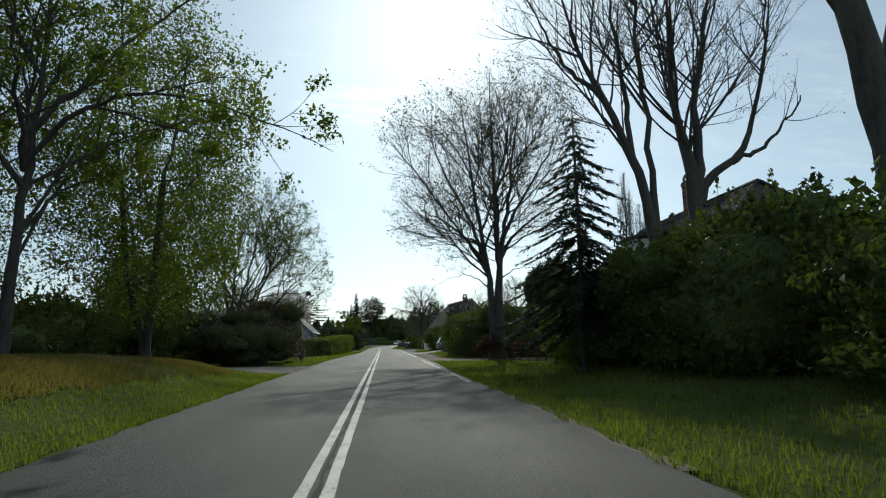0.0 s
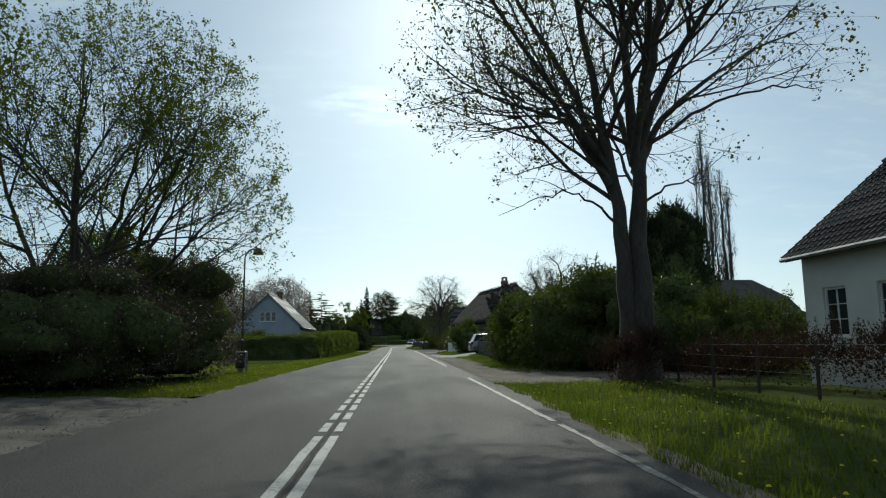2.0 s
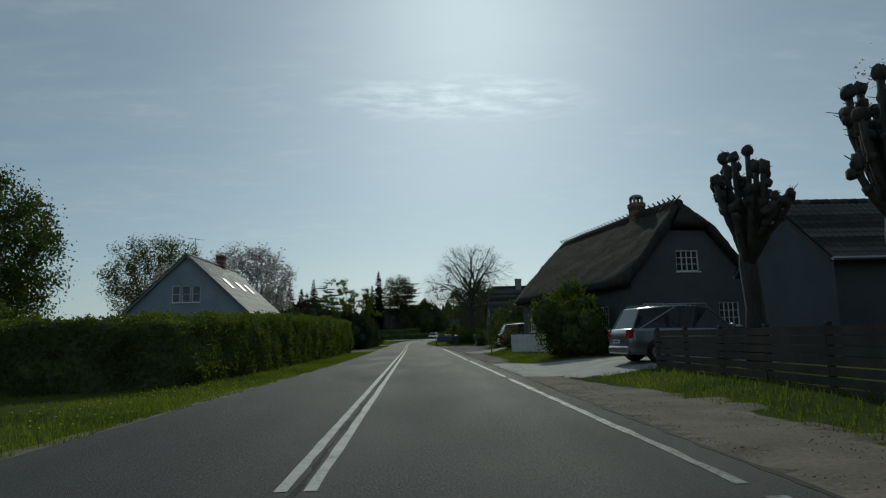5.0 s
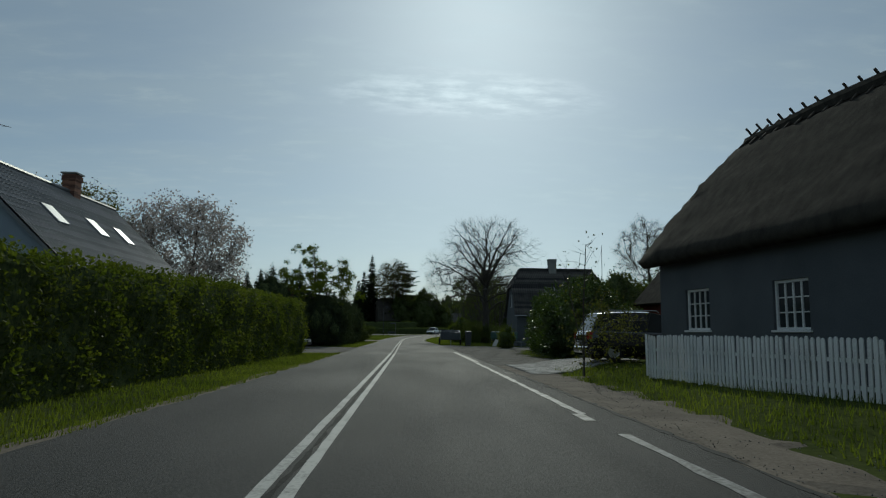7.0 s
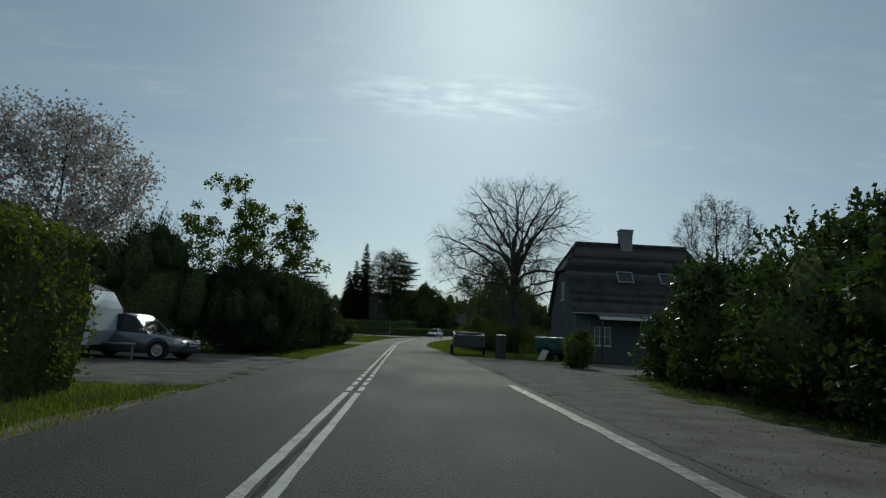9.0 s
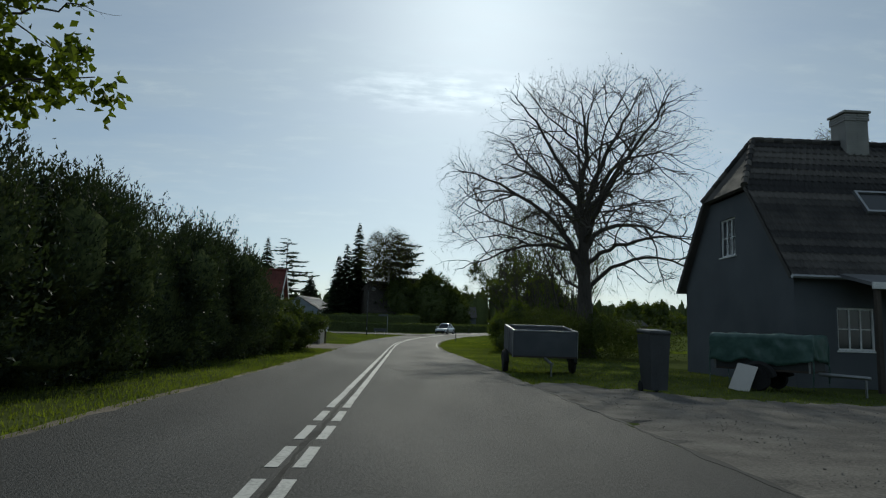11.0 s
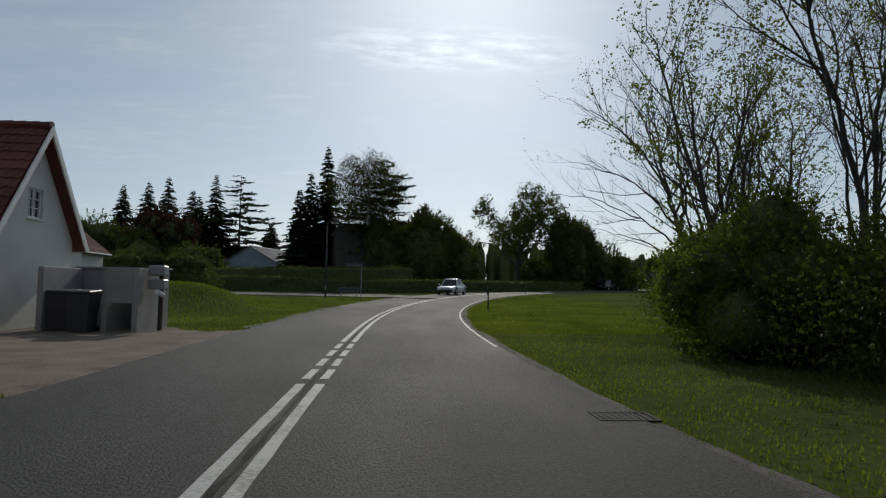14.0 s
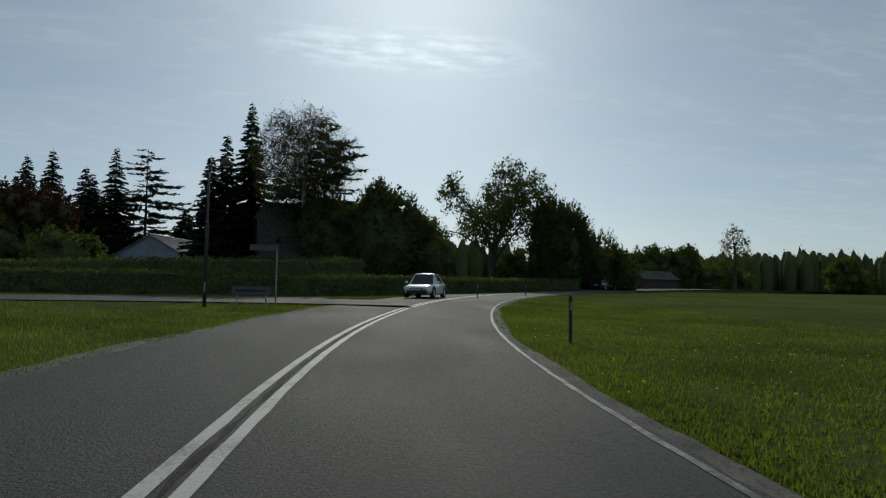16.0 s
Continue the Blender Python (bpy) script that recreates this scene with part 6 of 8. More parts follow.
# ---- trees and shrubs of the first stretch ----
grown_tree("maple_tree", "tall maple just coming into leaf, twin stems", (8.3, 44.2), [
    ([(-0.2, 0, 0), (-0.24, 0, 3), (-0.36, 0, 5.5), (-0.8, 0.1, 8.5), (-1.4, 0.2, 13), (-2.1, 0.3, 19)], 0.38, 0.05),
    ([(0.25, 0, 0), (0.25, 0, 4), (0.35, 0, 7), (0.2, 0.2, 12), (0.1, 0.2, 20.6)], 0.44, 0.05),
    ([(0.34, 0, 6.6), (0.85, 0.1, 9.5), (1.5, -0.2, 14), (2.2, -0.2, 19)], 0.24, 0.04),
    ([(-0.6, 0, 6.2), (-1.9, -0.3, 8.2), (-3.4, -0.5, 9.5), (-4.9, -0.5, 10.3)], 0.15, 0.03),
    ([(0.36, 0, 6.8), (1.4, 0.3, 8.5), (3.4, 0.3, 10.2), (6.6, 0.3, 11.9)], 0.17, 0.03),
    ([(-0.5, 0.05, 6.0), (-1.4, 0.9, 9.5), (-3.4, 1.6, 14), (-4.4, 1.8, 17)], 0.17, 0.03),
    ([(0.3, 0, 7.2), (1.3, -1.3, 10), (3.0, -3.0, 13), (4.2, -4, 16)], 0.17, 0.03),
    ([(0.2, 0, 6.9), (0.0, -2.0, 9.5), (-0.6, -4.2, 12), (-0.8, -5.5, 14.5)], 0.15, 0.03),
    ([(0.2, 0, 6.9), (0.5, 2.0, 9.5), (0.9, 4.2, 12), (1.2, 5.5, 14.5)], 0.15, 0.03),
    ([(-0.5, 0, 5.0), (-1.5, -0.3, 5.7), (-2.8, -0.5, 5.7), (-4.2, -0.5, 5.2)], 0.05, 0.015),
    ([(-0.9, 0, 8.0), (-2.2, 0.6, 8.4), (-3.8, 0.9, 8.3), (-5.2, 1.0, 7.9)], 0.07, 0.015),
    ([(0.5, 0, 7.4), (2.4, -0.5, 8.6), (4.6, -0.8, 9.2), (6.2, -0.9, 9.2)], 0.08, 0.02),
    ([(-0.7, 0, 7.2), (-1.6, -1.2, 8.0), (-3.2, -2.0, 8.4), (-4.8, -2.4, 8.4)], 0.07, 0.015),
    ([(0.4, 0, 5.6), (1.6, 0.3, 6.3), (2.8, 0.4, 6.4), (3.8, 0.4, 6.0)], 0.05, 0.015)],
    [ell(13.2, 8.6, 7.8), ell(6.8, 5.2, 2.3, -1.0), ell(9.6, 8.0, 2.6, 0.6)], 3, [(0.85, 0.5, 54, 0.25, 0.18, 10, 0.009, 0.25), (1.5, 0.55, 48, 0.3, 0.16, 7, 0.009, 0.12), (2.3, 0.6, 44, 0.25, 0.16, 5, 0.008, 0.1), (2.3, 0.7, 42, 0.2, 0.16, 4, 0.007, 0.1)], 4.4, 21000, "bud", 0.12)
WHIPS = [(1.6, 0.5, 48, 0.6, 0.1, 9, 0.01, 0.38), (2.0, 0.55, 40, 0.4, 0.1, 7, 0.008, 0.2), (2.0, 0.6, 38, 0.25, 0.12, 5, 0.007, 0.2), (1.6, 0.65, 36, 0.2, 0.12, 4, 0.007, 0.2)]
grown_tree("lime_tree", "old bare lime leaning towards the road, cut and regrown", (11.8, 24.5), [
    ([(0, 0, 0), (-0.1, 0, 2.5), (-0.4, 0, 4.6), (-0.95, 0, 7.4), (-2.4, 0, 10.9), (-3.6, 0, 13.5)], 0.42, 0.12),
    ([(-0.3, 0, 4.2), (-0.35, 0.2, 7.6), (-0.6, 0.2, 13.2), (-0.7, 0.2, 17)], 0.2, 0.05),
    ([(-1.2, 0, 8.0), (-1.3, 0.3, 11), (-1.6, 0.4, 15), (-1.8, 0.4, 18)], 0.14, 0.04),
    ([(-2.2, 0, 10.5), (-4.0, -0.4, 12.0), (-5.4, -0.6, 14.5)], 0.13, 0.04)],
    [ell(13.5, 6.0, 6.5, -2.2)], 5, WHIPS, 6.0, 1500, "bud", 0.09, knots=0.05)
grown_tree("lime_tree", "old bare lime with forking knuckled limbs", (13.3, 24.9), [
    ([(0, 0, 0), (0, 0, 3), (0, 0, 6.8), (-0.25, 0, 9.0), (-0.6, 0, 11), (-0.5, 0.2, 15.5)], 0.5, 0.1),
    ([(0.05, 0, 6.6), (0.3, 0, 9.0), (0.4, 0.2, 11), (1.2, 0.3, 14.5), (1.6, 0.4, 17)], 0.26, 0.08),
    ([(0.15, 0, 6.4), (0.7, 0, 7.6), (1.9, 0, 8.4), (2.8, 0.1, 10.1), (3.6, 0.2, 12.6), (3.9, 0.2, 15.5)], 0.24, 0.06),
    ([(-0.1, 0, 8.4), (-0.9, -0.6, 10.6), (-1.5, -0.9, 14)], 0.16, 0.05),
    ([(1.7, 0, 8.2), (3.2, -0.4, 9.0), (4.8, -0.5, 11.0)], 0.12, 0.05)],
    [ell(13.5, 6.2, 6.5, 1.0)], 6, WHIPS, 6.5, 1500, "bud", 0.09, knots=0.06)
grown_tree("lime_tree", "massive bare tree trunk beside the road", (12.3, 13.2), [
    ([(0, 0, 0), (-0.3, 0, 5.0), (-1.3, 0, 11), (-2.0, 0, 16)], 0.6, 0.3),
    ([(-0.5, 0, 6), (0.6, 0.2, 9), (1.6, 0.3, 13)], 0.3, 0.1), ([(-0.8, 0, 8), (-2.6, 0.3, 10.5), (-5.0, 0.4, 12)], 0.2, 0.06)],
    [ell(14, 7.0, 7.0, -1.5)], 7, WHIPS, 6.0, 900, "bud", 0.09)
spruce("spruce", "ragged dark drooping spruce", (6.9, 20.3), 8.8, 2.6, 4, 24, 0.5, 0.8, start=0.22, ragged=0.7, fine=5.0, bend=0.75)
for k, (x, y, h, rx, sd, lv, leaf) in enumerate(((-9.0, 27.5, 16.5, 4.8, 11, 24000, "young"), (-13.5, 15.5, 17, 5.5, 12, 20000, "spring"), (-12.5, 38.5, 16, 5.0, 13, 14000, "spring"), (-16.5, 27, 18, 6.0, 14, 14000, "spring"), (-9.5, 6.0, 15, 4.5, 15, 14000, "young"))):
    tree("ash_tree", "slender tree in fresh yellow-green leaf" if leaf == "young" else "slender tree in thin spring leaf", (x, y), [ell(h * 0.58, rx, h * 0.42), ell(h * 0.3, rx * 0.85, h * 0.2)], [[(0, 0, 0), (0.2, 0.1, h * 0.22), (0.5, 0, h * 0.5)], [(0.05, 0, 0.6), (-1.0, 0.4, h * 0.25), (-1.4, 0.4, h * 0.5)]], sd, 0.24, int(lv * 1.5), leaf, 0.13, 1100, 0.45, 3, 0.7, spread=0.25, fine=2, limit=0.05, group="roadside trees")
grown_tree("ash_tree", "slender tree in fresh yellow-green leaf, one bough over the road", (-8.8, 17.0), [
    ([(0, 0, 0), (0.2, 0.1, 3.4), (0.6, 0, 8), (0.4, 0.2, 14)], 0.2, 0.03),
    ([(0.3, 0, 5.2), (1.6, 0, 6.6), (3.2, 0, 7.1), (5.8, 0, 6.6), (8.0, 0, 5.6)], 0.09, 0.015),
    ([(0.4, 0, 6.0), (1.8, 0.6, 8.2), (3.6, 1.0, 10), (5.0, 1.2, 11)], 0.09, 0.02),
    ([(0.3, 0, 4.6), (-1.4, -0.5, 7), (-2.8, -1.0, 10)], 0.09, 0.02),
    ([(0.3, 0, 5.0), (0.8, -1.6, 7), (1.4, -3.2, 9.4)], 0.09, 0.02),
    ([(0.3, 0, 3.4), (1.2, 0.4, 4.6), (2.6, 0.6, 5.2)], 0.06, 0.02)],
    [ell(8.6, 4.0, 6.2), ell(6.4, 3.4, 1.9, 5.0), ell(5, 3.4, 3)], 19, [(1.5, 0.42, 48, 0.1, 0.16, 8, 0.011, 0.2), (2.0, 0.55, 46, 0.05, 0.18, 6, 0.009, 0.1), (2.2, 0.6, 44, 0.0, 0.18, 4, 0.008, 0.1)], 2.0, 20000, "young", 0.12, group="roadside trees")
grown_tree("willow_tree", "many-stemmed willow fanning out in thin new leaf", (-10.6, 49.0), [
    ([(0, 0, 0), (-0.1, 0, 3), (-0.5, 0.2, 8), (-0.6, 0.3, 13)], 0.2, 0.04),
    ([(0.1, 0, 0), (0.5, 0, 3), (1.4, 0, 7), (2.3, 0.2, 12)], 0.2, 0.04),
    ([(0.2, -0.2, 0), (1.1, -0.2, 2.8), (2.5, -0.3, 6), (4.2, -0.3, 9.8)], 0.18, 0.03),
    ([(0.3, -0.3, 0), (1.6, -0.4, 2.4), (3.6, -0.5, 4.6), (6.0, -0.6, 7.2)], 0.17, 0.03),
    ([(0.3, -0.3, 0), (1.8, -0.6, 1.9), (4.0, -0.9, 3.6), (6.0, -1.0, 5.2)], 0.13, 0.03),
    ([(-0.2, 0, 0), (-1.2, 0.2, 3), (-3.0, 0.3, 7), (-4.2, 0.4, 11)], 0.18, 0.04),
    ([(0, -0.3, 0), (0.4, -1.6, 3), (1.2, -3.4, 7), (1.8, -4.4, 10)], 0.17, 0.03),
    ([(0, 0.3, 0), (0.6, 1.7, 3), (1.6, 3.6, 6.5), (2.4, 4.6, 9.5)], 0.17, 0.03)],
    [ell(8.0, 6.6, 6.0, 0.6), ell(5.4, 6.2, 3.4, 1.6)], 21, [(1.25, 0.52, 46, 0.25, 0.14, 8, 0.01, 0.25), (1.7, 0.58, 46, 0.2, 0.16, 6, 0.008, 0.12), (2.1, 0.65, 44, 0.15, 0.16, 4, 0.007, 0.1), (2.0, 0.7, 42, 0.15, 0.14, 3, 0.007, 0.1)], 1.6, 46000, "spring", 0.095)
shrub("thorn_bush", "dense purplish thorn bush edged with white blossom", (-8.3, 47.8), [ell(2.2, 3.4, 2.4, 0.2, 2.5), ell(1.7, 3.2, 2.0, -0.6, -2.5), ell(1.8, 3.0, 2.2, -4, -1)], 31, 26000, 0.07, "thorn", flowers_of=5200, sprigs=900, sprig=0.8)
shrub("undergrowth", "dense shaded undergrowth below the trees", (-13.0, 24.0), [ell(1.3, 3.0, 1.9, 1.5, -8, 5), ell(1.5, 3.2, 2.2, -0.5, 0, 5), ell(1.4, 3.0, 2.0, -2, 9, 4)], 32, 20000, 0.13, "shade", sprigs=150)
shrub("undergrowth", "dense shaded undergrowth below the trees", (-14.5, 41.0), [ell(1.6, 3.5, 2.3, 0, 0, 4), ell(1.8, 3.5, 2.6, -5, 2, 5)], 33, 14000, 0.13, "shade", sprigs=100)
# garden edge opposite
shrub("garden_shrubs", "overgrown dark garden shrubs", (8.7, 14.0), [ell(1.5, 2.4, 1.9, 0.2, -7, 4.5), ell(1.6, 2.4, 2.1, 0.4, 1, 4.5), ell(1.6, 2.1, 2.1, 0.7, 8, 4)], 34, 30000, 0.13, "shade", sprigs=260, sprig=0.9)
shrub("garden_shrubs", "mixed dark shrubs with young shoots", (8.9, 26.5), [ell(1.2, 2.2, 1.7, -0.2, -3.4, 3), ell(1.0, 1.7, 1.4, 0.6, 2.4, 2.6)], 35, 8000, 0.11, "hedge", sprigs=200, sprig=0.8)
shrub("red_shrub", "low twiggy brownish-red shrub row", (10.4, 38.5), [ell(0.5, 0.9, 0.75, 0, -4, 2.6), ell(0.5, 0.8, 0.75, 0.2, 1, 2.6)], 36, 3600, 0.055, "copper", core=False, sprigs=900, sprig=0.7, depth=0.7)
shrub("red_shrub", "low twiggy brownish-red shrub before the maple", (7.9, 42.2), [ell(0.55, 1.2, 0.75, -0.3, 0, 0.7), ell(0.5, 1.0, 0.6, 1.6, -0.6, 0.7)], 136, 3600, 0.05, "copper", core=False, sprigs=900, sprig=0.6, depth=0.7)
shrub("garden_bushes", "dark feathery garden shrub", (13.4, 47.2), [ell(1.3, 1.6, 1.3, -0.6), ell(1.3, 1.3, 1.5, 1.2, 0.6)], 137, 9000, 0.09, "shade", sprigs=420, sprig=0.9)
shrub("garden_bushes", "dark shrubs closing the garden", (24, 66), [ell(1.2, 4, 1.8, -3, 0, 2.5), ell(1.1, 4, 1.7, 4, 1, 2.5)], 138, 9000, 0.16, "shade", sprigs=300, sprig=0.8)
shrub("evergreen_bush", "dark clipped evergreen bush", (11.5, 45.5), [ell(1.6, 2.2, 2.2, 1, 6, 2.4), ell(1.4, 2.0, 2.0, -0.5, 5, 1.8)], 37, 6000, 0.1, "laurel")
shrub("conifer", "dark broad conifer rising over the hedge", (16.7, 61.0), [ell(3.8, 2.5, 4.2), ell(7.0, 1.7, 2.0, 0.3), ell(6.0, 1.6, 2.0, -1.1)], 38, 30000, 0.2, "needle", slim=0.12, category="tree", wob=0.4, lumps=16, knob=(0.18, 0.32), tall=1.5, sprigs=1400, sprig=0.8)
shrub("tall_hedge", "tall untrimmed roadside hedge with new shoots", (9.3, 57.0), [ell(1.9, 3.0, 2.5, 0.0, -3.6, 3.2), ell(1.9, 2.9, 2.2, -0.2, 1.4, 3.4), ell(1.7, 2.5, 2.0, -0.5, 5.0, 2.6), ell(1.45, 2.0, 1.6, -0.5, 9.3, 2.5)], 39, 52000, 0.1, "shade", sprigs=420, sprig=0.9, category="hedge")
tree("apple_tree", "bare twiggy fruit tree in white bud", (9.6, 62.5), [ell(4.3, 1.7, 1.5)], [[(0, 0, 0), (0, 0, 1.6), (0.2, 0, 3)]], 41, 0.12, 900, "blossom", 0.06, 260, 0.3, 3, 0.5, kill=0.45)
tree("cherry_tree", "blossoming cherry tree behind the pollards", (13.0, 72.5), [ell(5.6, 2.8, 2.4)], [[(0, 0, 0), (0, 0, 2.0), (0.3, 0, 4)]], 42, 0.16, 2600, "blossom", 0.08, 420, 0.35, 3, 0.5, kill=0.5)
for x, y, h, sd in ((44.5, 112.0, 31.0, 43), (47.5, 113.0, 25.5, 44)):
    grown_tree("poplar", "tall bare narrow upright poplar", (x, y), [
        ([(0, 0, 0), (0.1, 0, h * 0.3), (-0.1, 0, h * 0.7), (0, 0, h)], 0.42, 0.04),
        ([(0, 0, h * 0.08), (0.7, 0.1, h * 0.3), (1.0, 0.2, h * 0.62), (0.8, 0.2, h * 0.86)], 0.2, 0.04),
        ([(0, 0, h * 0.08), (-0.8, 0.1, h * 0.3), (-1.1, 0.2, h * 0.58), (-0.9, 0.2, h * 0.8)], 0.2, 0.04),
        ([(0, 0, h * 0.1), (0.1, -0.9, h * 0.3), (0.2, -1.1, h * 0.6), (0.2, -0.8, h * 0.84)], 0.2, 0.04)],
        [ell(h * 0.52, 2.4, h * 0.49)], sd, [(2.4, 0.2, 26, 1.1, 0.06, 8, 0.009, 0.04), (1.6, 0.5, 24, 0.9, 0.06, 5, 0.01, 0.1), (1.2, 0.6, 26, 0.7, 0.08, 3, 0.012, 0.1)], 2.0, 1500, "bud", 0.16)


def pollard(at, seed, height, arms):
    """A pollarded lime: a stout stem, short crowded upright arms ending in knobbed fists with stubs."""
    r = np.random.default_rng(seed)
    t = thing("pollard_tree", (at[0], at[1], lie1(*at) - 0.05), "pollarded lime with knobbed bare limbs", "tree", "pollards by the fence")
    fork = height * 0.56
    shapes = [tube([(0, 0, 0), (0.05, 0, fork * 0.5), (0, 0.05, fork * 0.85), (0, 0.02, fork * 1.06)], [0.27, 0.2, 0.2, 0.15], 10)]
    knobs, spikes = [], []
    for k in range(arms):
        a = 2.4 * k + r.uniform(-0.25, 0.25)
        out = 0.2 + 0.95 * ((k * 0.37) % 1.0)
        z1 = height * r.uniform(0.8, 1.0) if out < 0.6 else height * r.uniform(0.66, 0.9)
        p0 = Vector((0, 0, fork * r.uniform(0.8, 1.05)))
        p3 = Vector((math.cos(a) * out, math.sin(a) * out, z1))
        bend = Vector((math.cos(a), math.sin(a), 0)) * 0.22 * out
        p1, p2 = p0.lerp(p3, 0.4) + bend, p0.lerp(p3, 0.75) + bend * 0.8
        shapes.append(tube([p0, p1, p2, p3], [0.1, 0.075, 0.06, 0.065], 7))
        for q, w in ((p3, 0.12), (p2 + Vector((r.uniform(-0.12, 0.12), r.uniform(-0.12, 0.12), 0.1)), 0.1), (p1.lerp(p2, 0.5), 0.09)):
            knobs.append(tuple(q) + (w * r.uniform(0.8, 1.25), w * r.uniform(0.8, 1.25), w * r.uniform(0.9, 1.4)))
            for _ in range(4):
                e = q + Vector((r.normal(0, 0.12), r.normal(0, 0.12), r.uniform(0.02, 0.18)))
                spikes.append(tube([q, e], [0.014, 0.006], 3, False))
    part("trunk", join(*shapes, lumpy(seed, knobs, 2, 1.0, 0.5)), "bark", t, smooth=True)
    tagged(part("shoot_mass", join(*spikes), "twig", t), kind="stuff")


pollard((8.7, 75.4), 1, 5.2, 24)
pollard((9.1, 71.2), 2, 5.3, 24)
shrub("corner_shrub", "rounded green shrub at the thatched house corner", (8.0, 90.3), [ell(1.3, 1.5, 1.7), ell(1.1, 1.3, 1.4, 0.6, 1.8), ell(0.9, 1.1, 1.2, 0.2, -1.6)], 45, 9000, 0.1, "hedge", sprigs=80)
shrub("rose_bush", "thin rose bush with fresh leaves before the parked car", (6.6, 104.5), [ell(0.95, 0.75, 1.0), ell(0.8, 0.9, 0.9, 0.8, 0.5)], 46, 620, 0.075, "bud", core=False, sprigs=60, sprig=1.2, depth=0.4)
tree("young_tree", "thin young tree with first leaves", (5.95, 103.6), [ell(2.9, 0.55, 1.0)], [[(0, 0, 0), (0, 0, 2.0), (0.1, 0, 3.9)], [(0, 0, 0.6), (-0.5, 0, 3.0)]], 47, 0.022, 110, "bud", 0.085, 60, 0.3, 2, 0.5, kill=0.5)
shrub("laurel_hedge", "big glossy dark laurel hedge", (10.6, 124.5), [ell(1.5, 2.4, 2.0, -0.6, -7, 3.2), ell(1.7, 2.6, 2.4, 0, -2.5, 3.5), ell(1.7, 2.4, 2.2, 0.6, 3, 3.6), ell(1.2, 1.8, 1.7, 0.8, 7.6, 2.6)], 48, 38000, 0.13, "laurel", category="hedge")
shrub("hedge_backdrop", "tall dark hedge behind the laurel", (14.0, 124.0), [ell(2.6, 2.2, 2.4, 0.4, -1, 2.2), ell(2.4, 2.0, 2.2, -1.6, 1, 3), ell(2.2, 2.4, 2.0, 0.6, 5, 4)], 49, 16000, 0.12, "shade", category="hedge", sprigs=200, sprig=0.5)

# ---- hedges and trees on the other side ----
hedge("garden_hedge", "long clipped green hedge along the verge", [(-24, 79.5), (-14, 79.2), (-8.5, 79.4), (-6.6, 80.8), (-6.1, 88), (-5.9, 100), (-5.7, 112), (-5.6, 121.2)], 1.5, [1.9, 1.9, 1.9, 2.0, 2.3, 2.55, 2.7, 2.8], 51, per=200, size=0.1, wob=0.3)
for k, (x, y, h, rx, sd, fl) in enumerate(((-21.0, 148, 13.8, 6.2, 52, 17000), (-33.0, 149, 15.6, 7.0, 53, 17000), (-27.0, 142.0, 11, 5.0, 54, 11000))):
    tree("blossom_tree", "broad fruit tree in pale blossom", (x, y), [ell(h * 0.62, rx, h * 0.4), ell(h * 0.4, rx * 0.8, h * 0.2)], [[(0, 0, 0), (0, 0, h * 0.2), (0.6, 0, h * 0.45)], [(0, 0, h * 0.15), (-1.2, 0.3, h * 0.4)]], sd, 0.3, fl, "blossom" if k != 1 else "bud", 0.25, 1100, 0.5, 4, 0.8, thick=0.014, spread=0.35, fine=2, limit=0.06, group="orchard trees")
tree("far_tree", "large dense far tree in brownish-green bud", (-44.5, 128), [ell(10.5, 9.0, 9.5), ell(5.5, 8.0, 4.5)], [[(0, 0, 0), (0, 0, 4), (0.5, 0, 8)]], 55, 0.5, 42000, "shade", 0.34, 900, 0.7, 3, 1.0, thick=0.02, spread=0.5)
shrub("garden_bushes", "mixed green bushes around the garden", (-20, 92), [ell(1.4, 3, 1.9, 0, 0), ell(1.3, 3, 1.7, -6, 2), ell(1.2, 2.5, 1.7, 5, 8)], 56, 7000, 0.16, "hedge", sprigs=80)
shrub("garden_bushes", "mixed green bushes around the garden", (-30, 105), [ell(2.2, 4, 3.0, 0, 0), ell(2.0, 4, 2.8, -8, 2)], 57, 7000, 0.2, "hedge", sprigs=80)
grown_tree("chestnut_tree", "small tree with broad new leaves on level boughs", (-7.6, 141.6), [
    ([(0, 0, 0), (0, 0, 3), (0.2, 0, 5.5), (0.1, 0, 8.2)], 0.15, 0.03),
    ([(0, 0, 2.9), (1.2, -0.2, 3.7), (2.6, -0.3, 4.3), (4.2, -0.3, 4.5)], 0.06, 0.015),
    ([(0.1, 0, 4.0), (1.2, 0.2, 5.0), (2.4, 0.3, 5.6), (3.7, 0.2, 5.8)], 0.06, 0.015),
    ([(0.15, 0, 5.2), (1.0, -0.2, 6.2), (2.0, -0.3, 6.8), (2.8, -0.3, 7.0)], 0.05, 0.015),
    ([(0, 0, 3.2), (-1.2, 0.2, 4.0), (-2.4, 0.4, 4.6), (-3.4, 0.4, 4.9)], 0.06, 0.015),
    ([(0.1, 0, 4.6), (-0.8, -0.3, 5.8), (-1.8, -0.5, 6.6)], 0.05, 0.015),
    ([(0, 0, 3.6), (0.3, -1.4, 4.6), (0.6, -2.8, 5.2)], 0.06, 0.015), ([(0, 0, 3.6), (-0.2, 1.4, 4.6), (-0.4, 2.8, 5.4)], 0.06, 0.015)],
    [ell(5.6, 3.6, 2.9)], 58, [(2.0, 0.4, 46, 0.1, 0.16, 7, 0.012, 0.25), (2.2, 0.5, 44, 0.0, 0.16, 5, 0.011, 0.15), (2.2, 0.55, 42, 0.0, 0.16, 3, 0.012, 0.15)], 2.6, 9000, "spring", 0.15)
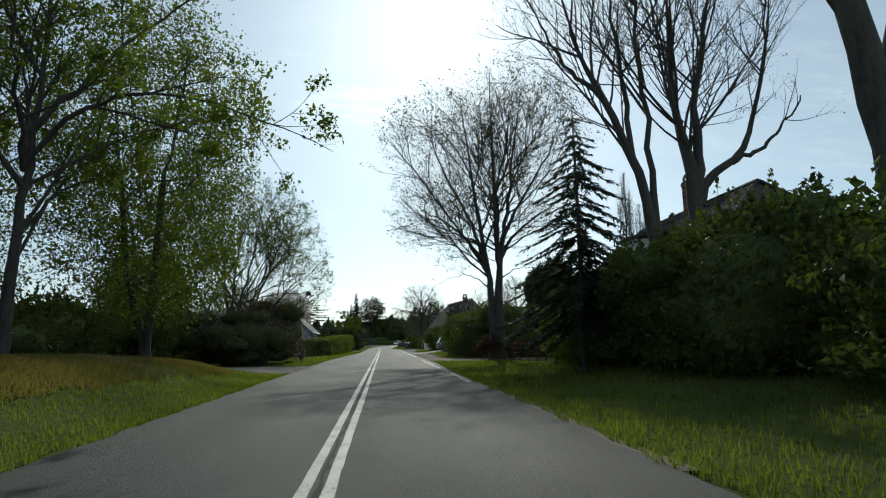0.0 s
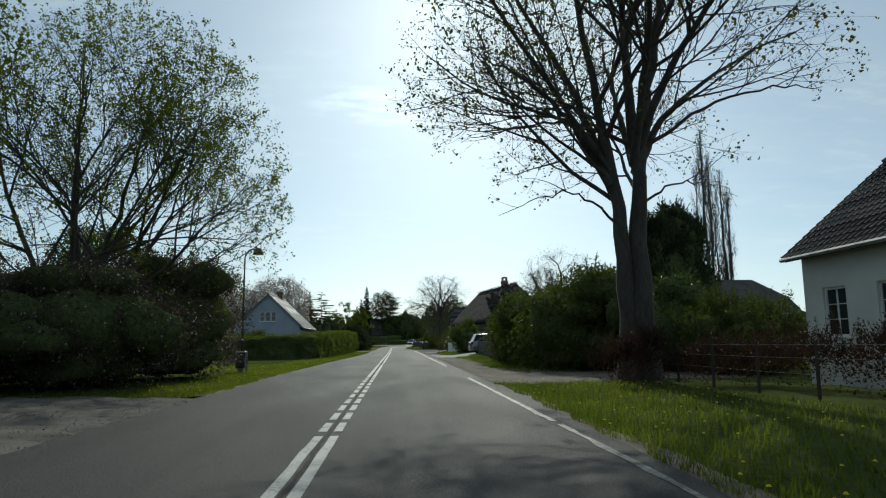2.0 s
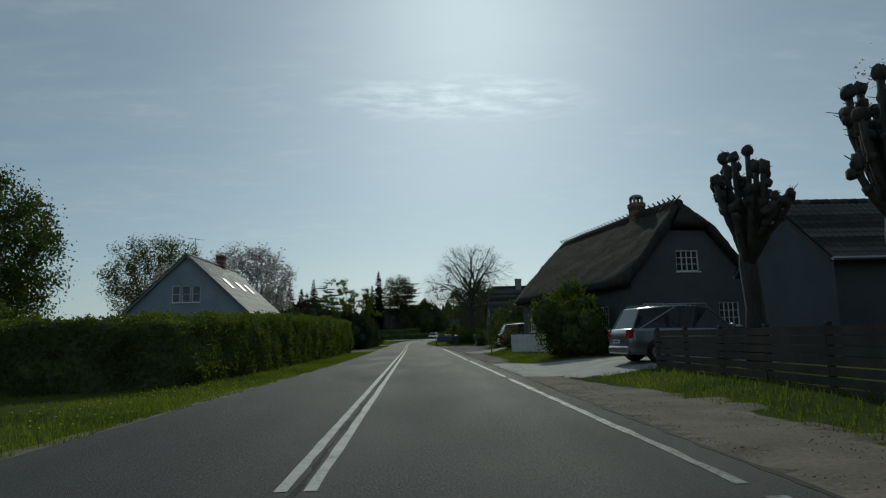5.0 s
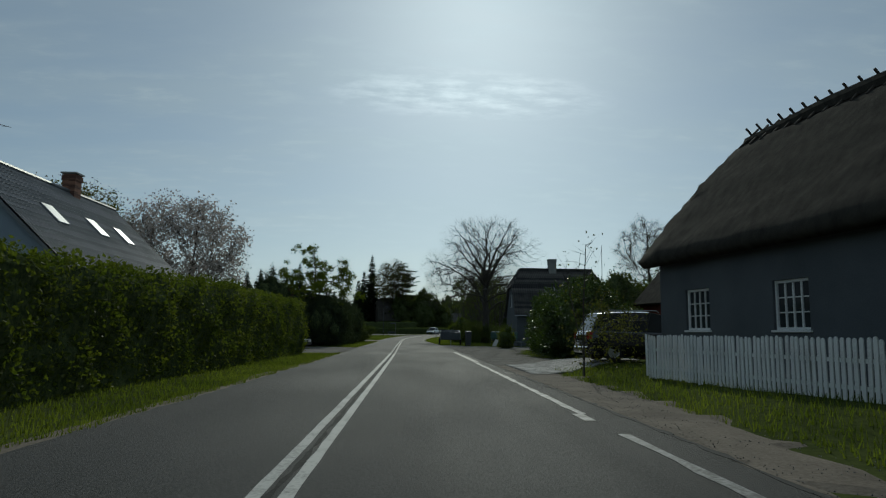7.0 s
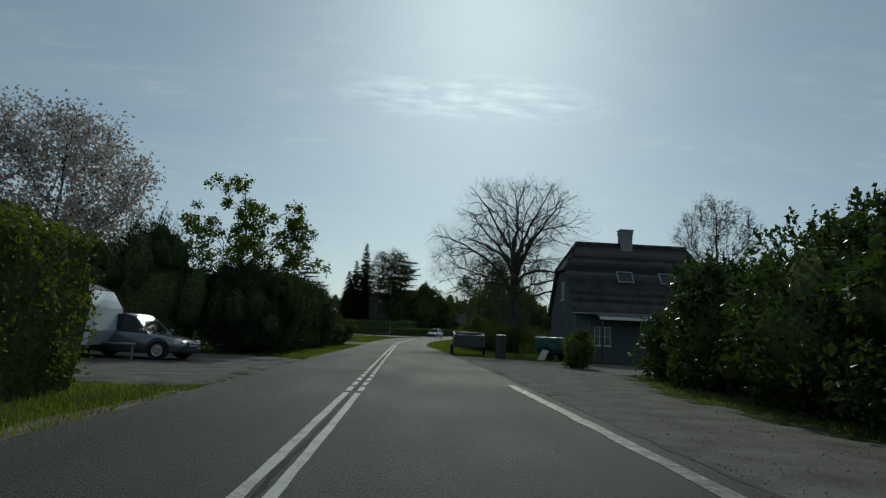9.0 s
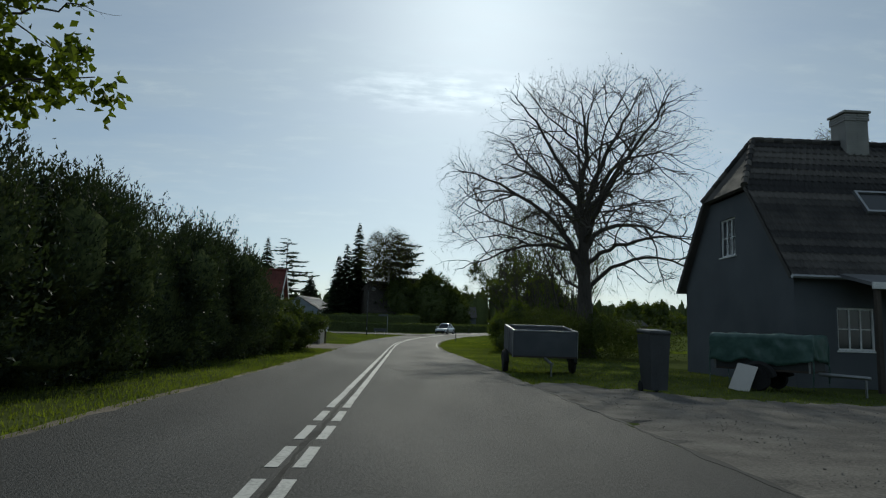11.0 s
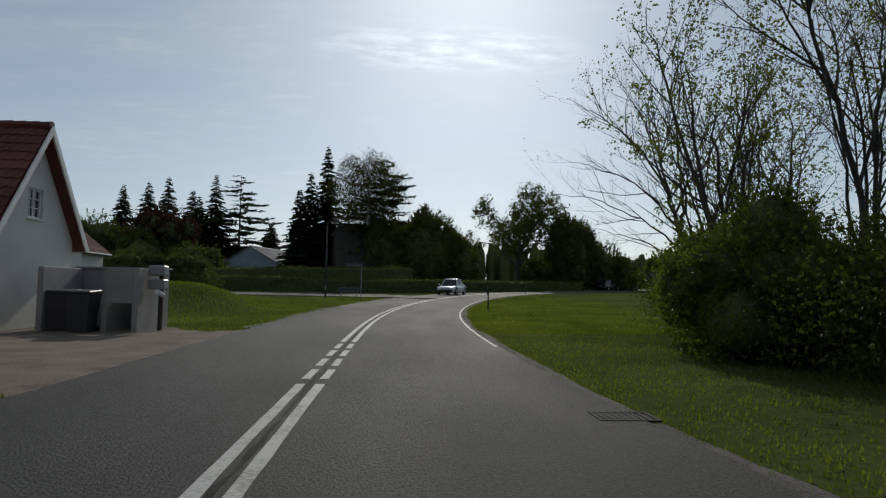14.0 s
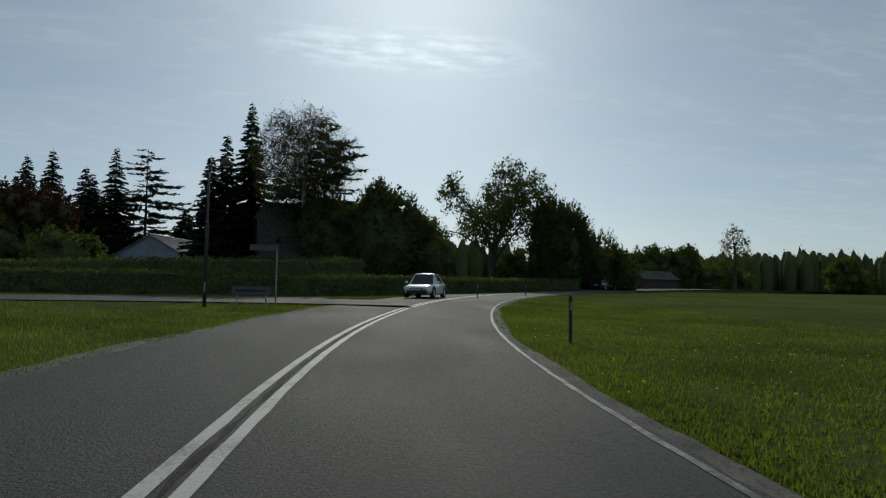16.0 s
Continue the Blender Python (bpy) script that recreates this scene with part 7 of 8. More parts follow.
EV = [ell(1.75, 2.3, 2.2, 0.2, -9.5, 3.0), ell(1.85, 2.4, 2.3, 0, -4.5, 3.2), ell(1.95, 2.5, 2.55, -0.3, 1.0, 3.2), ell(1.9, 2.4, 2.45, 0, 5.6, 2.8), ell(1.75, 2.0, 2.15, 0.1, 9.4, 2.3)]
shrub("evergreen_hedge", "tall dark untrimmed evergreen hedge", (-6.8, 150.5), EV, 59, 110000, 0.11, "needle", slim=0.16, sprigs=2600, sprig=0.9, category="hedge", wob=0.4, lumps=16, knob=(0.2, 0.36), tall=1.6)
shrub("evergreen_hedge", "tall dark untrimmed evergreen hedge", (-10.5, 139.5), [ell(2.3, 2.6, 2.9, 0, 0), ell(2.2, 2.5, 2.7, -4, 1)], 60, 26000, 0.12, "needle", slim=0.16, category="hedge", lumps=14, knob=(0.2, 0.36), tall=1.6, sprigs=900, sprig=0.95)
shrub("house_shrub", "dark rounded shrubs before the red-roofed house", (-6.5, 167.0), [ell(1.1, 2.0, 1.25, -0.2, -3.4, 2.4), ell(1.15, 2.5, 1.2, 0.1, 0.6, 2.4), ell(1.0, 2.0, 1.0, 0.1, 3.8, 1.8), ell(1.3, 2.0, 1.6, -2.4, 0, 2.6)], 61, 30000, 0.1, "shade", sprigs=700, sprig=0.45)
shrub("garden_bushes", "dark hedge before the orange-roofed house", (-16.0, 206.5), [ell(1.1, 2.4, 1.5, -3.0, -0.5, 1.4), ell(1.2, 2.4, 1.6, 0, 0, 1.4), ell(1.1, 2.2, 1.4, 2.8, 0.8, 1.4)], 139, 9000, 0.13, "shade", sprigs=300, sprig=0.5)
# ---- oak and thicket before the bend ----
OAK = (10.55, 169.0)
grown_tree("oak_tree", "great bare oak with a round fine-twigged crown", OAK, [
    ([(0, 0, 0), (0.05, 0, 3), (0, 0, 6), (-0.2, 0, 9.4), (0.15, 0, 12.3), (-0.1, 0.1, 15.2)], 0.56, 0.04),
    ([(-0.1, 0, 4.6), (-0.6, 0, 5.9), (-1.9, 0.2, 7.9), (-5.0, 0.4, 9.9), (-7.4, 0.4, 10.6)], 0.26, 0.04),
    ([(0.15, 0, 3.7), (0.6, 0, 4.4), (2.2, -0.2, 5.5), (4.2, -0.3, 5.8), (6.5, -0.3, 4.9), (8.0, -0.3, 4.2)], 0.17, 0.03),
    ([(0.1, 0, 6.2), (1.0, 0.2, 7.2), (2.8, 0.4, 7.7), (5.2, 0.5, 7.2), (7.8, 0.5, 6.0)], 0.2, 0.03),
    ([(-0.15, 0, 8.6), (-0.5, 0, 9.8), (-1.5, 0, 11.2), (-3.0, -0.2, 13.6), (-4.2, -0.2, 15)], 0.22, 0.04),
    ([(0.05, 0, 7.2), (0.8, 0, 8.8), (1.4, 0, 10.6), (3.2, 0.2, 11.8), (6.2, 0.3, 12.0)], 0.24, 0.04),
    ([(0.1, 0, 8.6), (0.9, -0.2, 11), (2.2, -0.4, 13.6), (3.2, -0.4, 15.8)], 0.2, 0.04),
    ([(0, 0, 5.6), (-1.2, -0.2, 6.2), (-3.2, -0.4, 6.2), (-5.6, -0.4, 5.4), (-7.4, -0.4, 4.6)], 0.16, 0.03),
    ([(0, 0, 6.4), (0.2, -1.8, 8), (0.5, -4.4, 9.4), (0.6, -7, 9.8)], 0.22, 0.04),
    ([(0, 0, 6.4), (-0.2, 1.8, 8), (-0.5, 4.4, 9.6), (-0.6, 7, 10.4)], 0.22, 0.04),
    ([(0, 0, 8), (1.2, -1.6, 10), (2.6, -3.6, 12.4), (3.2, -4.6, 13.8)], 0.18, 0.04),
    ([(0, 0, 8), (-1.4, 1.6, 10), (-3.0, 3.4, 12.2), (-3.8, 4.4, 13.8)], 0.18, 0.04),
    ([(0, 0, 7.4), (-1.6, -1.6, 8.8), (-4.0, -3.4, 9.6), (-5.4, -4.4, 9.8)], 0.18, 0.04),
    ([(0, 0, 5.2), (1.4, -1.4, 6.2), (3.6, -3.0, 6.6), (5.6, -4.2, 6.0)], 0.16, 0.03)],
    [ell(9.9, 8.6, 6.8, 0.1), ell(6.6, 9.2, 3.8, -0.2)], 71, [(1.4, 0.52, 58, -0.15, 0.34, 10, 0.012, 0.16), (1.8, 0.56, 54, -0.08, 0.34, 8, 0.01, 0.1), (2.5, 0.6, 50, 0.05, 0.3, 5, 0.008, 0.1), (2.6, 0.7, 48, 0.08, 0.28, 4, 0.007, 0.1)], 3.2, 5000, "bud", 0.08)
SPRAY = [(1.5, 0.48, 46, 0.35, 0.12, 8, 0.011, 0.25), (2.0, 0.55, 44, 0.2, 0.14, 6, 0.009, 0.12), (2.2, 0.65, 44, 0.15, 0.14, 4, 0.008, 0.1), (2.0, 0.7, 42, 0.12, 0.12, 3, 0.008, 0.1)]
for x, y, h, rx, lean, sd, lv in ((11.6, 178.0, 10.5, 3.6, -2.2, 72, 4200), (10.7, 183.0, 10.0, 3.4, -2.6, 73, 3600), (9.0, 180.5, 7.5, 2.4, -0.8, 74, 2600), (13.8, 181.5, 10.5, 3.2, 0.8, 75, 3600), (12.8, 185.5, 9.0, 3.0, -0.6, 76, 2800), (10.0, 181.6, 7.0, 2.2, -0.6, 77, 1500), (14.6, 186.8, 9.0, 3.0, 0.5, 78, 2400)):
    grown_tree("sapling", "many-stemmed young tree with sparse new leaves", (x, y), [
        ([(0, 0, 0), (lean * 0.22, 0, h * 0.3), (lean * 0.7, 0.1, h * 0.7), (lean, 0.2, h)], 0.12, 0.02),
        ([(0.1, 0.1, 0), (0.5, 0.3, h * 0.3), (1.0, 0.5, h * 0.65), (1.2, 0.5, h * 0.92)], 0.085, 0.015),
        ([(-0.1, -0.1, 0), (-0.6 + lean * 0.2, -0.4, h * 0.3), (-1.3 + lean * 0.5, -0.7, h * 0.75)], 0.075, 0.015)],
        [ell(h * 0.62, rx, h * 0.42, lean * 0.5), ell(h * 0.35, rx * 0.8, h * 0.25, lean * 0.2)], sd, SPRAY, 1.3, int(lv * 0.8), "young", 0.09, group="thicket trees")
grown_tree("bare_tree", "slender leafless tree with long arching boughs", (12.45, 189.0), [
    ([(0, 0, 0), (-0.5, 0, 2.5), (-0.85, 0, 4.0), (-1.15, 0, 5.2), (-1.6, 0.1, 7.2), (-1.9, 0.1, 9.5)], 0.15, 0.02),
    ([(-0.75, 0, 3.6), (-0.65, 0, 4.8), (-0.8, 0.1, 7.0), (-0.7, 0.1, 9.8)], 0.11, 0.02),
    ([(-0.6, 0, 2.9), (-2.0, -0.2, 3.9), (-4.0, -0.3, 4.7), (-6.0, -0.3, 5.0)], 0.05, 0.012),
    ([(-0.8, 0, 3.8), (-2.0, -0.2, 5.0), (-3.6, -0.3, 5.9), (-5.2, -0.3, 6.2)], 0.055, 0.012),
    ([(-0.5, 0, 2.4), (-1.6, -0.3, 2.9), (-3.0, -0.5, 3.4), (-4.6, -0.6, 3.6)], 0.04, 0.012),
    ([(-0.9, 0, 4.4), (-0.2, -0.3, 6.0), (1.2, -0.5, 8.0)], 0.06, 0.015),
    ([(-1.1, 0, 5.0), (-2.2, 0.2, 6.8), (-3.8, 0.3, 8.2), (-5.2, 0.3, 8.9)], 0.06, 0.012),
    ([(-1.4, 0, 6.4), (-2.4, -0.2, 8.2), (-3.4, -0.3, 9.6)], 0.05, 0.012),
    ([(-0.5, 0, 2.6), (0.6, 0.2, 4.0), (2.2, 0.3, 6.0)], 0.06, 0.015)],
    [ell(6.4, 5.8, 4.6, -1.6)], 79, [(2.0, 0.42, 40, 0.4, 0.12, 8, 0.01, 0.2), (2.4, 0.55, 40, 0.3, 0.12, 6, 0.008, 0.12), (2.0, 0.6, 38, 0.2, 0.12, 4, 0.008, 0.12)], 1.8, 500, "bud", 0.06)
shrub("thicket", "green tangled undergrowth beneath the oak", (10.6, 178.0), [ell(0.8, 2.2, 1.6, -1.6, -5.0, 3.2), ell(0.8, 2.3, 1.8, -0.8, 1.0, 3.4), ell(0.8, 2.3, 1.7, 0.8, 7.0, 3.4), ell(0.7, 2.6, 1.4, 2.9, -8, 3.0)], 78, 42000, 0.08, "shade", core=False, sprigs=700, sprig=0.9, depth=1.0, lumps=14)
shrub("round_bush", "rounded fresh green bush at the thicket end", (8.1, 177.0), [ell(1.2, 1.7, 1.7, 0, 0, 2.2), ell(1.0, 1.4, 1.4, 0.6, 2.8)], 79, 16000, 0.075, "young", sprigs=700, sprig=0.6, lumps=12)
shrub("thicket", "dull green scrub before the oak trunk", (9.2, 171.0), [ell(0.8, 1.7, 1.6, -0.2, 1.8, 2.6), ell(0.7, 1.6, 1.45, 0.0, -2.4, 2.6), ell(0.8, 1.6, 1.5, 1.9, -4.2, 2.2)], 81, 26000, 0.075, "shade", core=False, sprigs=1100, sprig=0.8, depth=0.9, lumps=14)
# ---- the far side of the bend ----
spruce("spruce", "tall dark spire of spruce", (-9.6, 256.5), 20.0, 3.6, 81, 38, 0.3, 1.4, group="far spruces")
spruce("spruce", "tall dark spire of spruce", (-11.3, 252.0), 15.4, 3.2, 82, 32, 0.3, 1.4, group="far spruces")
spruce("spruce", "tall dark spire of spruce", (-12.6, 251.0), 13.0, 3.0, 83, 30, 0.3, 1.4, group="far spruces")
for k, (x, y, h) in enumerate(((-41.4, 285, 19.0), (-45.3, 286, 18.2), (-38.0, 288, 17.2), (-49, 284, 17.2), (-33.8, 288, 20.2), (-35.5, 284, 15.5), (-22.8, 285, 11.0))):
    spruce("spruce", "dark spire of far spruce", (x, y), h, 4.6, 90 + k, 30, 0.3, 1.4, group="far spruces")
tree("birch_tree", "tall birch with fine hanging twigs", (-3.6, 250.0), [ell(13.0, 5.0, 5.6)], [[(0, 0, 0), (0.1, 0, 5), (0.3, 0, 15)]], 84, 0.3, 16000, "bud", 0.16, 700, 0.5, 6, 1.3, droop=0.7, bark="birchbark", thick=0.018, fine=2, limit=0.06)
spruce("larch", "broad larch with long level branches", (-1.6, 255.0), 18.0, 9.0, 85, 15, 0.04, 0.9, "needle", start=0.25, bend=0.5, ragged=0.8, fine=1.6)
spruce("larch", "broad larch with long level branches", (-29.0, 287.0), 20.0, 8.4, 86, 14, 0.03, 0.9, "needle", start=0.28, bend=0.55, ragged=0.75, fine=1.6)
grown_tree("oak_tree", "spreading oak in early leaf at the bend", (19.5, 266.0), [
    ([(0, 0, 0), (0, 0, 3.0), (0.3, 0, 8), (0.6, 0, 15)], 0.5, 0.06),
    ([(0, 0, 2.8), (-1.6, 0, 5.0), (-4.0, 0.3, 6.8), (-7.6, 0.4, 7.6)], 0.26, 0.05),
    ([(0, 0, 3.2), (1.8, 0, 6.0), (4.2, 0.3, 8.6), (7.6, 0.4, 10)], 0.26, 0.05),
    ([(0.1, 0, 4.5), (-1.6, -0.8, 8.0), (-4.0, -1.4, 10.8), (-6.0, -1.6, 12)], 0.24, 0.05),
    ([(0.2, 0, 5.5), (1.8, 0.8, 9.0), (3.6, 1.4, 12.6), (4.4, 1.6, 14.6)], 0.24, 0.05),
    ([(0.1, 0, 4.0), (0.4, -3, 7), (0.6, -6, 9)], 0.2, 0.05), ([(0.1, 0, 4.0), (-0.4, 3, 7), (-0.6, 6, 10)], 0.2, 0.05)],
    [ell(11.8, 7.8, 4.6, 0.6), ell(7.4, 8.6, 2.6, -0.4)], 87, [(1.3, 0.5, 52, 0.1, 0.24, 8, 0.015, 0.2), (1.6, 0.55, 48, 0.05, 0.24, 6, 0.014, 0.1), (1.6, 0.6, 46, 0.1, 0.2, 4, 0.014, 0.1)], 4.6, 15000, "shade", 0.32)
shrub("copse", "dark dense copse beside the oak", (28.5, 264.0), [ell(5.0, 4.2, 6.0, -1.0), ell(3.2, 3.6, 4.4, 4.0, 1), ell(2.4, 3.0, 3.0, 7.5, 1.5), ell(2.0, 3.0, 2.6, -6, 2)], 88, 22000, 0.24, "shade", sprigs=1200, sprig=1.6, lumps=14, knob=(0.18, 0.36))
shrub("dark_trees", "dark mass of garden trees", (2.0, 248.0), [ell(4.5, 4.6, 5.0, 2.0), ell(4.0, 3.6, 4.6, -3, 1), ell(3.0, 3.0, 3.4, 6.5, 1)], 89, 20000, 0.24, "shade", category="tree", sprigs=1000, sprig=1.4, lumps=14, knob=(0.18, 0.36))
shrub("copper_beech", "copper-leaved round garden tree", (-34, 262), [ell(5.0, 5.0, 5.5)], 95, 8000, 0.26, "copper", category="tree", sprigs=500, sprig=1.2, lumps=12, knob=(0.18, 0.36))
shrub("garden_trees", "dark mixed garden trees and shrubs", (-26, 252), [ell(2.2, 4, 3.0), ell(3.0, 4, 4.0, -9, 4), ell(4.0, 5, 5.0, -17, 8), ell(5, 6, 6, -30, 14)], 96, 20000, 0.24, "shade", category="tree", sprigs=1000, sprig=1.4, lumps=14, knob=(0.18, 0.36))
hedge("corner_hedge", "clipped hedge along the side road", [(-70, 228.5), (-30, 227.2), (-12, 226.2), (-2, 226.5), (5, 230.5), (12, 238), (19, 246), (26, 254)], 1.4, [1.3, 1.3, 1.3, 1.25, 1.25, 1.2, 1.2, 1.2], 97, leaf="shade", per=60, size=0.16)
hedge("garden_hedge", "tall dark hedge behind the junction", [(-60, 236), (-26, 234.5), (-8, 233.5), (2, 236)], 2.2, [1.7, 1.8, 2.4, 2.6], 98, leaf="shade", per=22, size=0.2)
# far woods: rows of lumpy crowns along the horizon
r = np.random.default_rng(5)
woods = []
for k in range(520):
    x = -330 + k * 1.55 + r.uniform(-1.5, 1.5)
    y = 400 + 14 * (k % 2) + 8 * math.sin(k * 0.05) + r.uniform(-4, 4)
    h = 15.2 + 1.4 * math.sin(x * 0.045) + r.uniform(-1.2, 1.2)
    woods.append((x, y, 2.0 + h * 0.38, r.uniform(1.6, 2.8), 3, h * 0.6))
t = thing("far_woods", (0, 0, 0), "far line of dark woodland", "woods", kind="stuff")
part("body", lumpy(3, woods, 2, 0.95, 0.3), "core", t, smooth=True)
lv, lq = leaf_quads(r, shell_spots(r, 3, woods, 80000, 0.3, 0.25)[0], 0.55)
tagged(part("leaves", (lv, lq), "shade", t), kind="stuff")
for k, (x, y, h) in enumerate(((58, 302, 9.5), (66, 304, 10), (84, 318, 8.0), (103, 306, 8.5), (47, 300, 7))):
    shrub("field_bush", "rough green hedgerow tree at the meadow edge", (x, y), [ell(h * 0.4, h * 0.42, h * 0.42), ell(h * 0.3, h * 0.4, h * 0.3, h * 0.5, 1), ell(h * 0.62, h * 0.22, h * 0.28, h * 0.1, 0)], 110 + k, 5000, 0.3, "hedge", category="tree", sprigs=320, sprig=1.3, lumps=12, knob=(0.2, 0.4))
tree("field_tree", "thin field tree in early leaf", (80, 308), [ell(9, 2.9, 5)], [[(0, 0, 0), (0, 0, 4), (0, 0, 9)]], 115, 0.3, 2500, "bud", 0.3, 300, 0.7, 3, 0.9, thick=0.02)
tree("round_tree", "bare round tree behind the grey house", (40, 190), [ell(14.5, 5.8, 6.3)], [[(0, 0, 0), (0, 0, 5), (0, 0, 11)]], 116, 0.34, 2500, "bud", 0.16, 1300, 0.5, 4, 0.9, thick=0.02, fine=2, limit=0.06)
# ---- street furniture, fences, vehicles ----
def street_lamp(at, turn, height=5.45):
    t = thing("street_lamp", (at[0], at[1], lie1(*at)), "dark painted street lamp with a bell shade on a bent arm", "street lamp", turn=turn)
    arm = [(0, 0, height - 0.55)] + [(0.42 - 0.42 * math.cos(a), 0, height - 0.55 + 0.5 * math.sin(a)) for a in np.linspace(0.1, 1.75, 9)]
    part("pole", tube([(0, 0, -0.1), (0, 0, 2.9), (0, 0, 3.0), (0, 0, height - 0.55)], [0.065, 0.06, 0.042, 0.04], 10), "darkmetal", t, smooth=True)
    part("collar", lathe([(0.07, 2.84), (0.085, 2.86), (0.085, 3.0), (0.05, 3.06)], 12), "darkmetal", t)
    part("arm", tube(arm, 0.032, 8), "darkmetal", t, smooth=True)
    ex, ez = arm[-1][0] + 0.12, arm[-1][2]
    part("shade", moved(lathe([(0.03, 0.06), (0.09, 0.04), (0.17, -0.05), (0.235, -0.18), (0.25, -0.27), (0.235, -0.27), (0.15, -0.05), (0.0, -0.02)], 18), Matrix.Translation((ex, 0, ez))), "darkmetal", t, smooth=True)
    part("bulb_cover", moved(lathe([(0.0, -0.3), (0.1, -0.29), (0.15, -0.25), (0.16, -0.2)], 14), Matrix.Translation((ex, 0, ez))), "clearlamp", t, smooth=True)
    part("door_plate", box(-0.03, 0.03, -0.072, -0.062, 0.6, 0.95), "steel", t)
    return t


street_lamp((-6.3, 55.8), 0, 5.85)
street_lamp((-4.3, 209.7), 0, 5.6)

bin1 = thing("litter_bin", (-6.12, 54.9, lie1(-6.12, 54.9)), "dark square litter bin on a post", "bin")
part("body", cbox(-0.21, 0.21, -0.19, 0.19, 0.22, 0.9, 0.02), "plastic", bin1)
part("lid", cbox(-0.23, 0.23, -0.21, 0.21, 0.9, 0.97, 0.02), "steel", bin1)
part("post", tube([(0.27, 0, -0.05), (0.27, 0, 1.0)], 0.03, 8), "steel", bin1)
part("base", box(-0.12, 0.12, -0.12, 0.12, 0, 0.22), "concrete", bin1)


def wheelie_bin(at, turn, label="dark wheeled refuse bin with a lid"):
    t = thing("wheelie_bin", (at[0], at[1], at[2] if len(at) > 2 else lie1(*at)), label, "bin", "bins by the shelter", turn)
    body = [(-0.22, -0.24, 0.06), (0.22, -0.24, 0.06), (0.22, 0.24, 0.06), (-0.22, 0.24, 0.06), (-0.28, -0.3, 0.98), (0.28, -0.3, 0.98), (0.28, 0.34, 0.98), (-0.28, 0.34, 0.98)]
    part("body", (body, [(0, 3, 2, 1), (4, 5, 6, 7), (0, 1, 5, 4), (1, 2, 6, 5), (2, 3, 7, 6), (3, 0, 4, 7)]), "plastic", t)
    part("lid", moved(cbox(-0.3, 0.3, -0.33, 0.36, 0.0, 0.07, 0.025), Matrix.Translation((0, 0, 0.985)) @ Matrix.Rotation(0.05, 4, "X")), "plastic", t)
    part("handle", tube([(-0.24, 0.4, 0.96), (0.24, 0.4, 0.96)], 0.018, 8), "plastic", t)
    for s in (-1, 1):
        part("wheel", moved(lathe([(0.02, -0.025), (0.1, -0.025), (0.1, 0.025), (0.02, 0.025)], 14, "Y"), Matrix.Translation((s * 0.22, 0.28, 0.1)) @ Matrix.Rotation(math.pi / 2, 4, "Z")), "rubber", t)
    return t


# concrete shelter with bins and letter boxes beside the driveway
sh = thing("bin_shelter", (-6.85, 181.7, lie1(-6.85, 181.7)), "low grey concrete bin shelter open to the road", "shelter")
part("back_wall", cbox(-1.2, 1.2, 1.0, 1.14, 0, 1.62, 0.012), "concrete", sh)
part("side_wall", cbox(-1.2, -1.06, -1.0, 0.998, 0, 1.62, 0.012), "concrete", sh)
part("side_wall", cbox(1.06, 1.2, -1.0, 0.998, 0, 1.62, 0.012), "concrete", sh)
part("middle_wall", cbox(0.3, 0.42, -0.9, 0.998, 0, 1.56, 0.012), "concrete", sh)
part("coping", cbox(-1.26, 1.26, 0.95, 1.2, 1.624, 1.68, 0.01), "concrete", sh)
part("front_panel", cbox(0.42, 1.058, -1.0, -0.88, 0.75, 1.62, 0.012), "concrete", sh)
wheelie_bin((-6.95, 180.7, lie1(-6.95, 180.7)), 0)
wheelie_bin((-7.62, 181.1, lie1(-7.62, 181.1)), 6)
mb = thing("letter_boxes", (-5.4, 181.4, lie1(-5.4, 181.4)), "two pale metal letter boxes on a wooden post", "letter box")
part("post", cbox(-0.05, 0.05, 0.1, 0.2, -0.05, 1.75, 0.008), "timber", mb)
for k, z in enumerate((1.1, 1.45)):
    b = part("letter_box", cbox(-0.2, 0.2, -0.26, 0.09, z, z + 0.26, 0.03), "zinc", mb, "pale grey letter box")
    part("flap", box(-0.17, 0.17, -0.275, -0.262, z + 0.17, z + 0.22), "steel", b)
part("paper_holder", moved(tube([(0, 0, 0), (0, -0.4, 0.1)], 0.06, 10), Matrix.Translation((0.12, -0.05, 0.95))), "sign", mb)


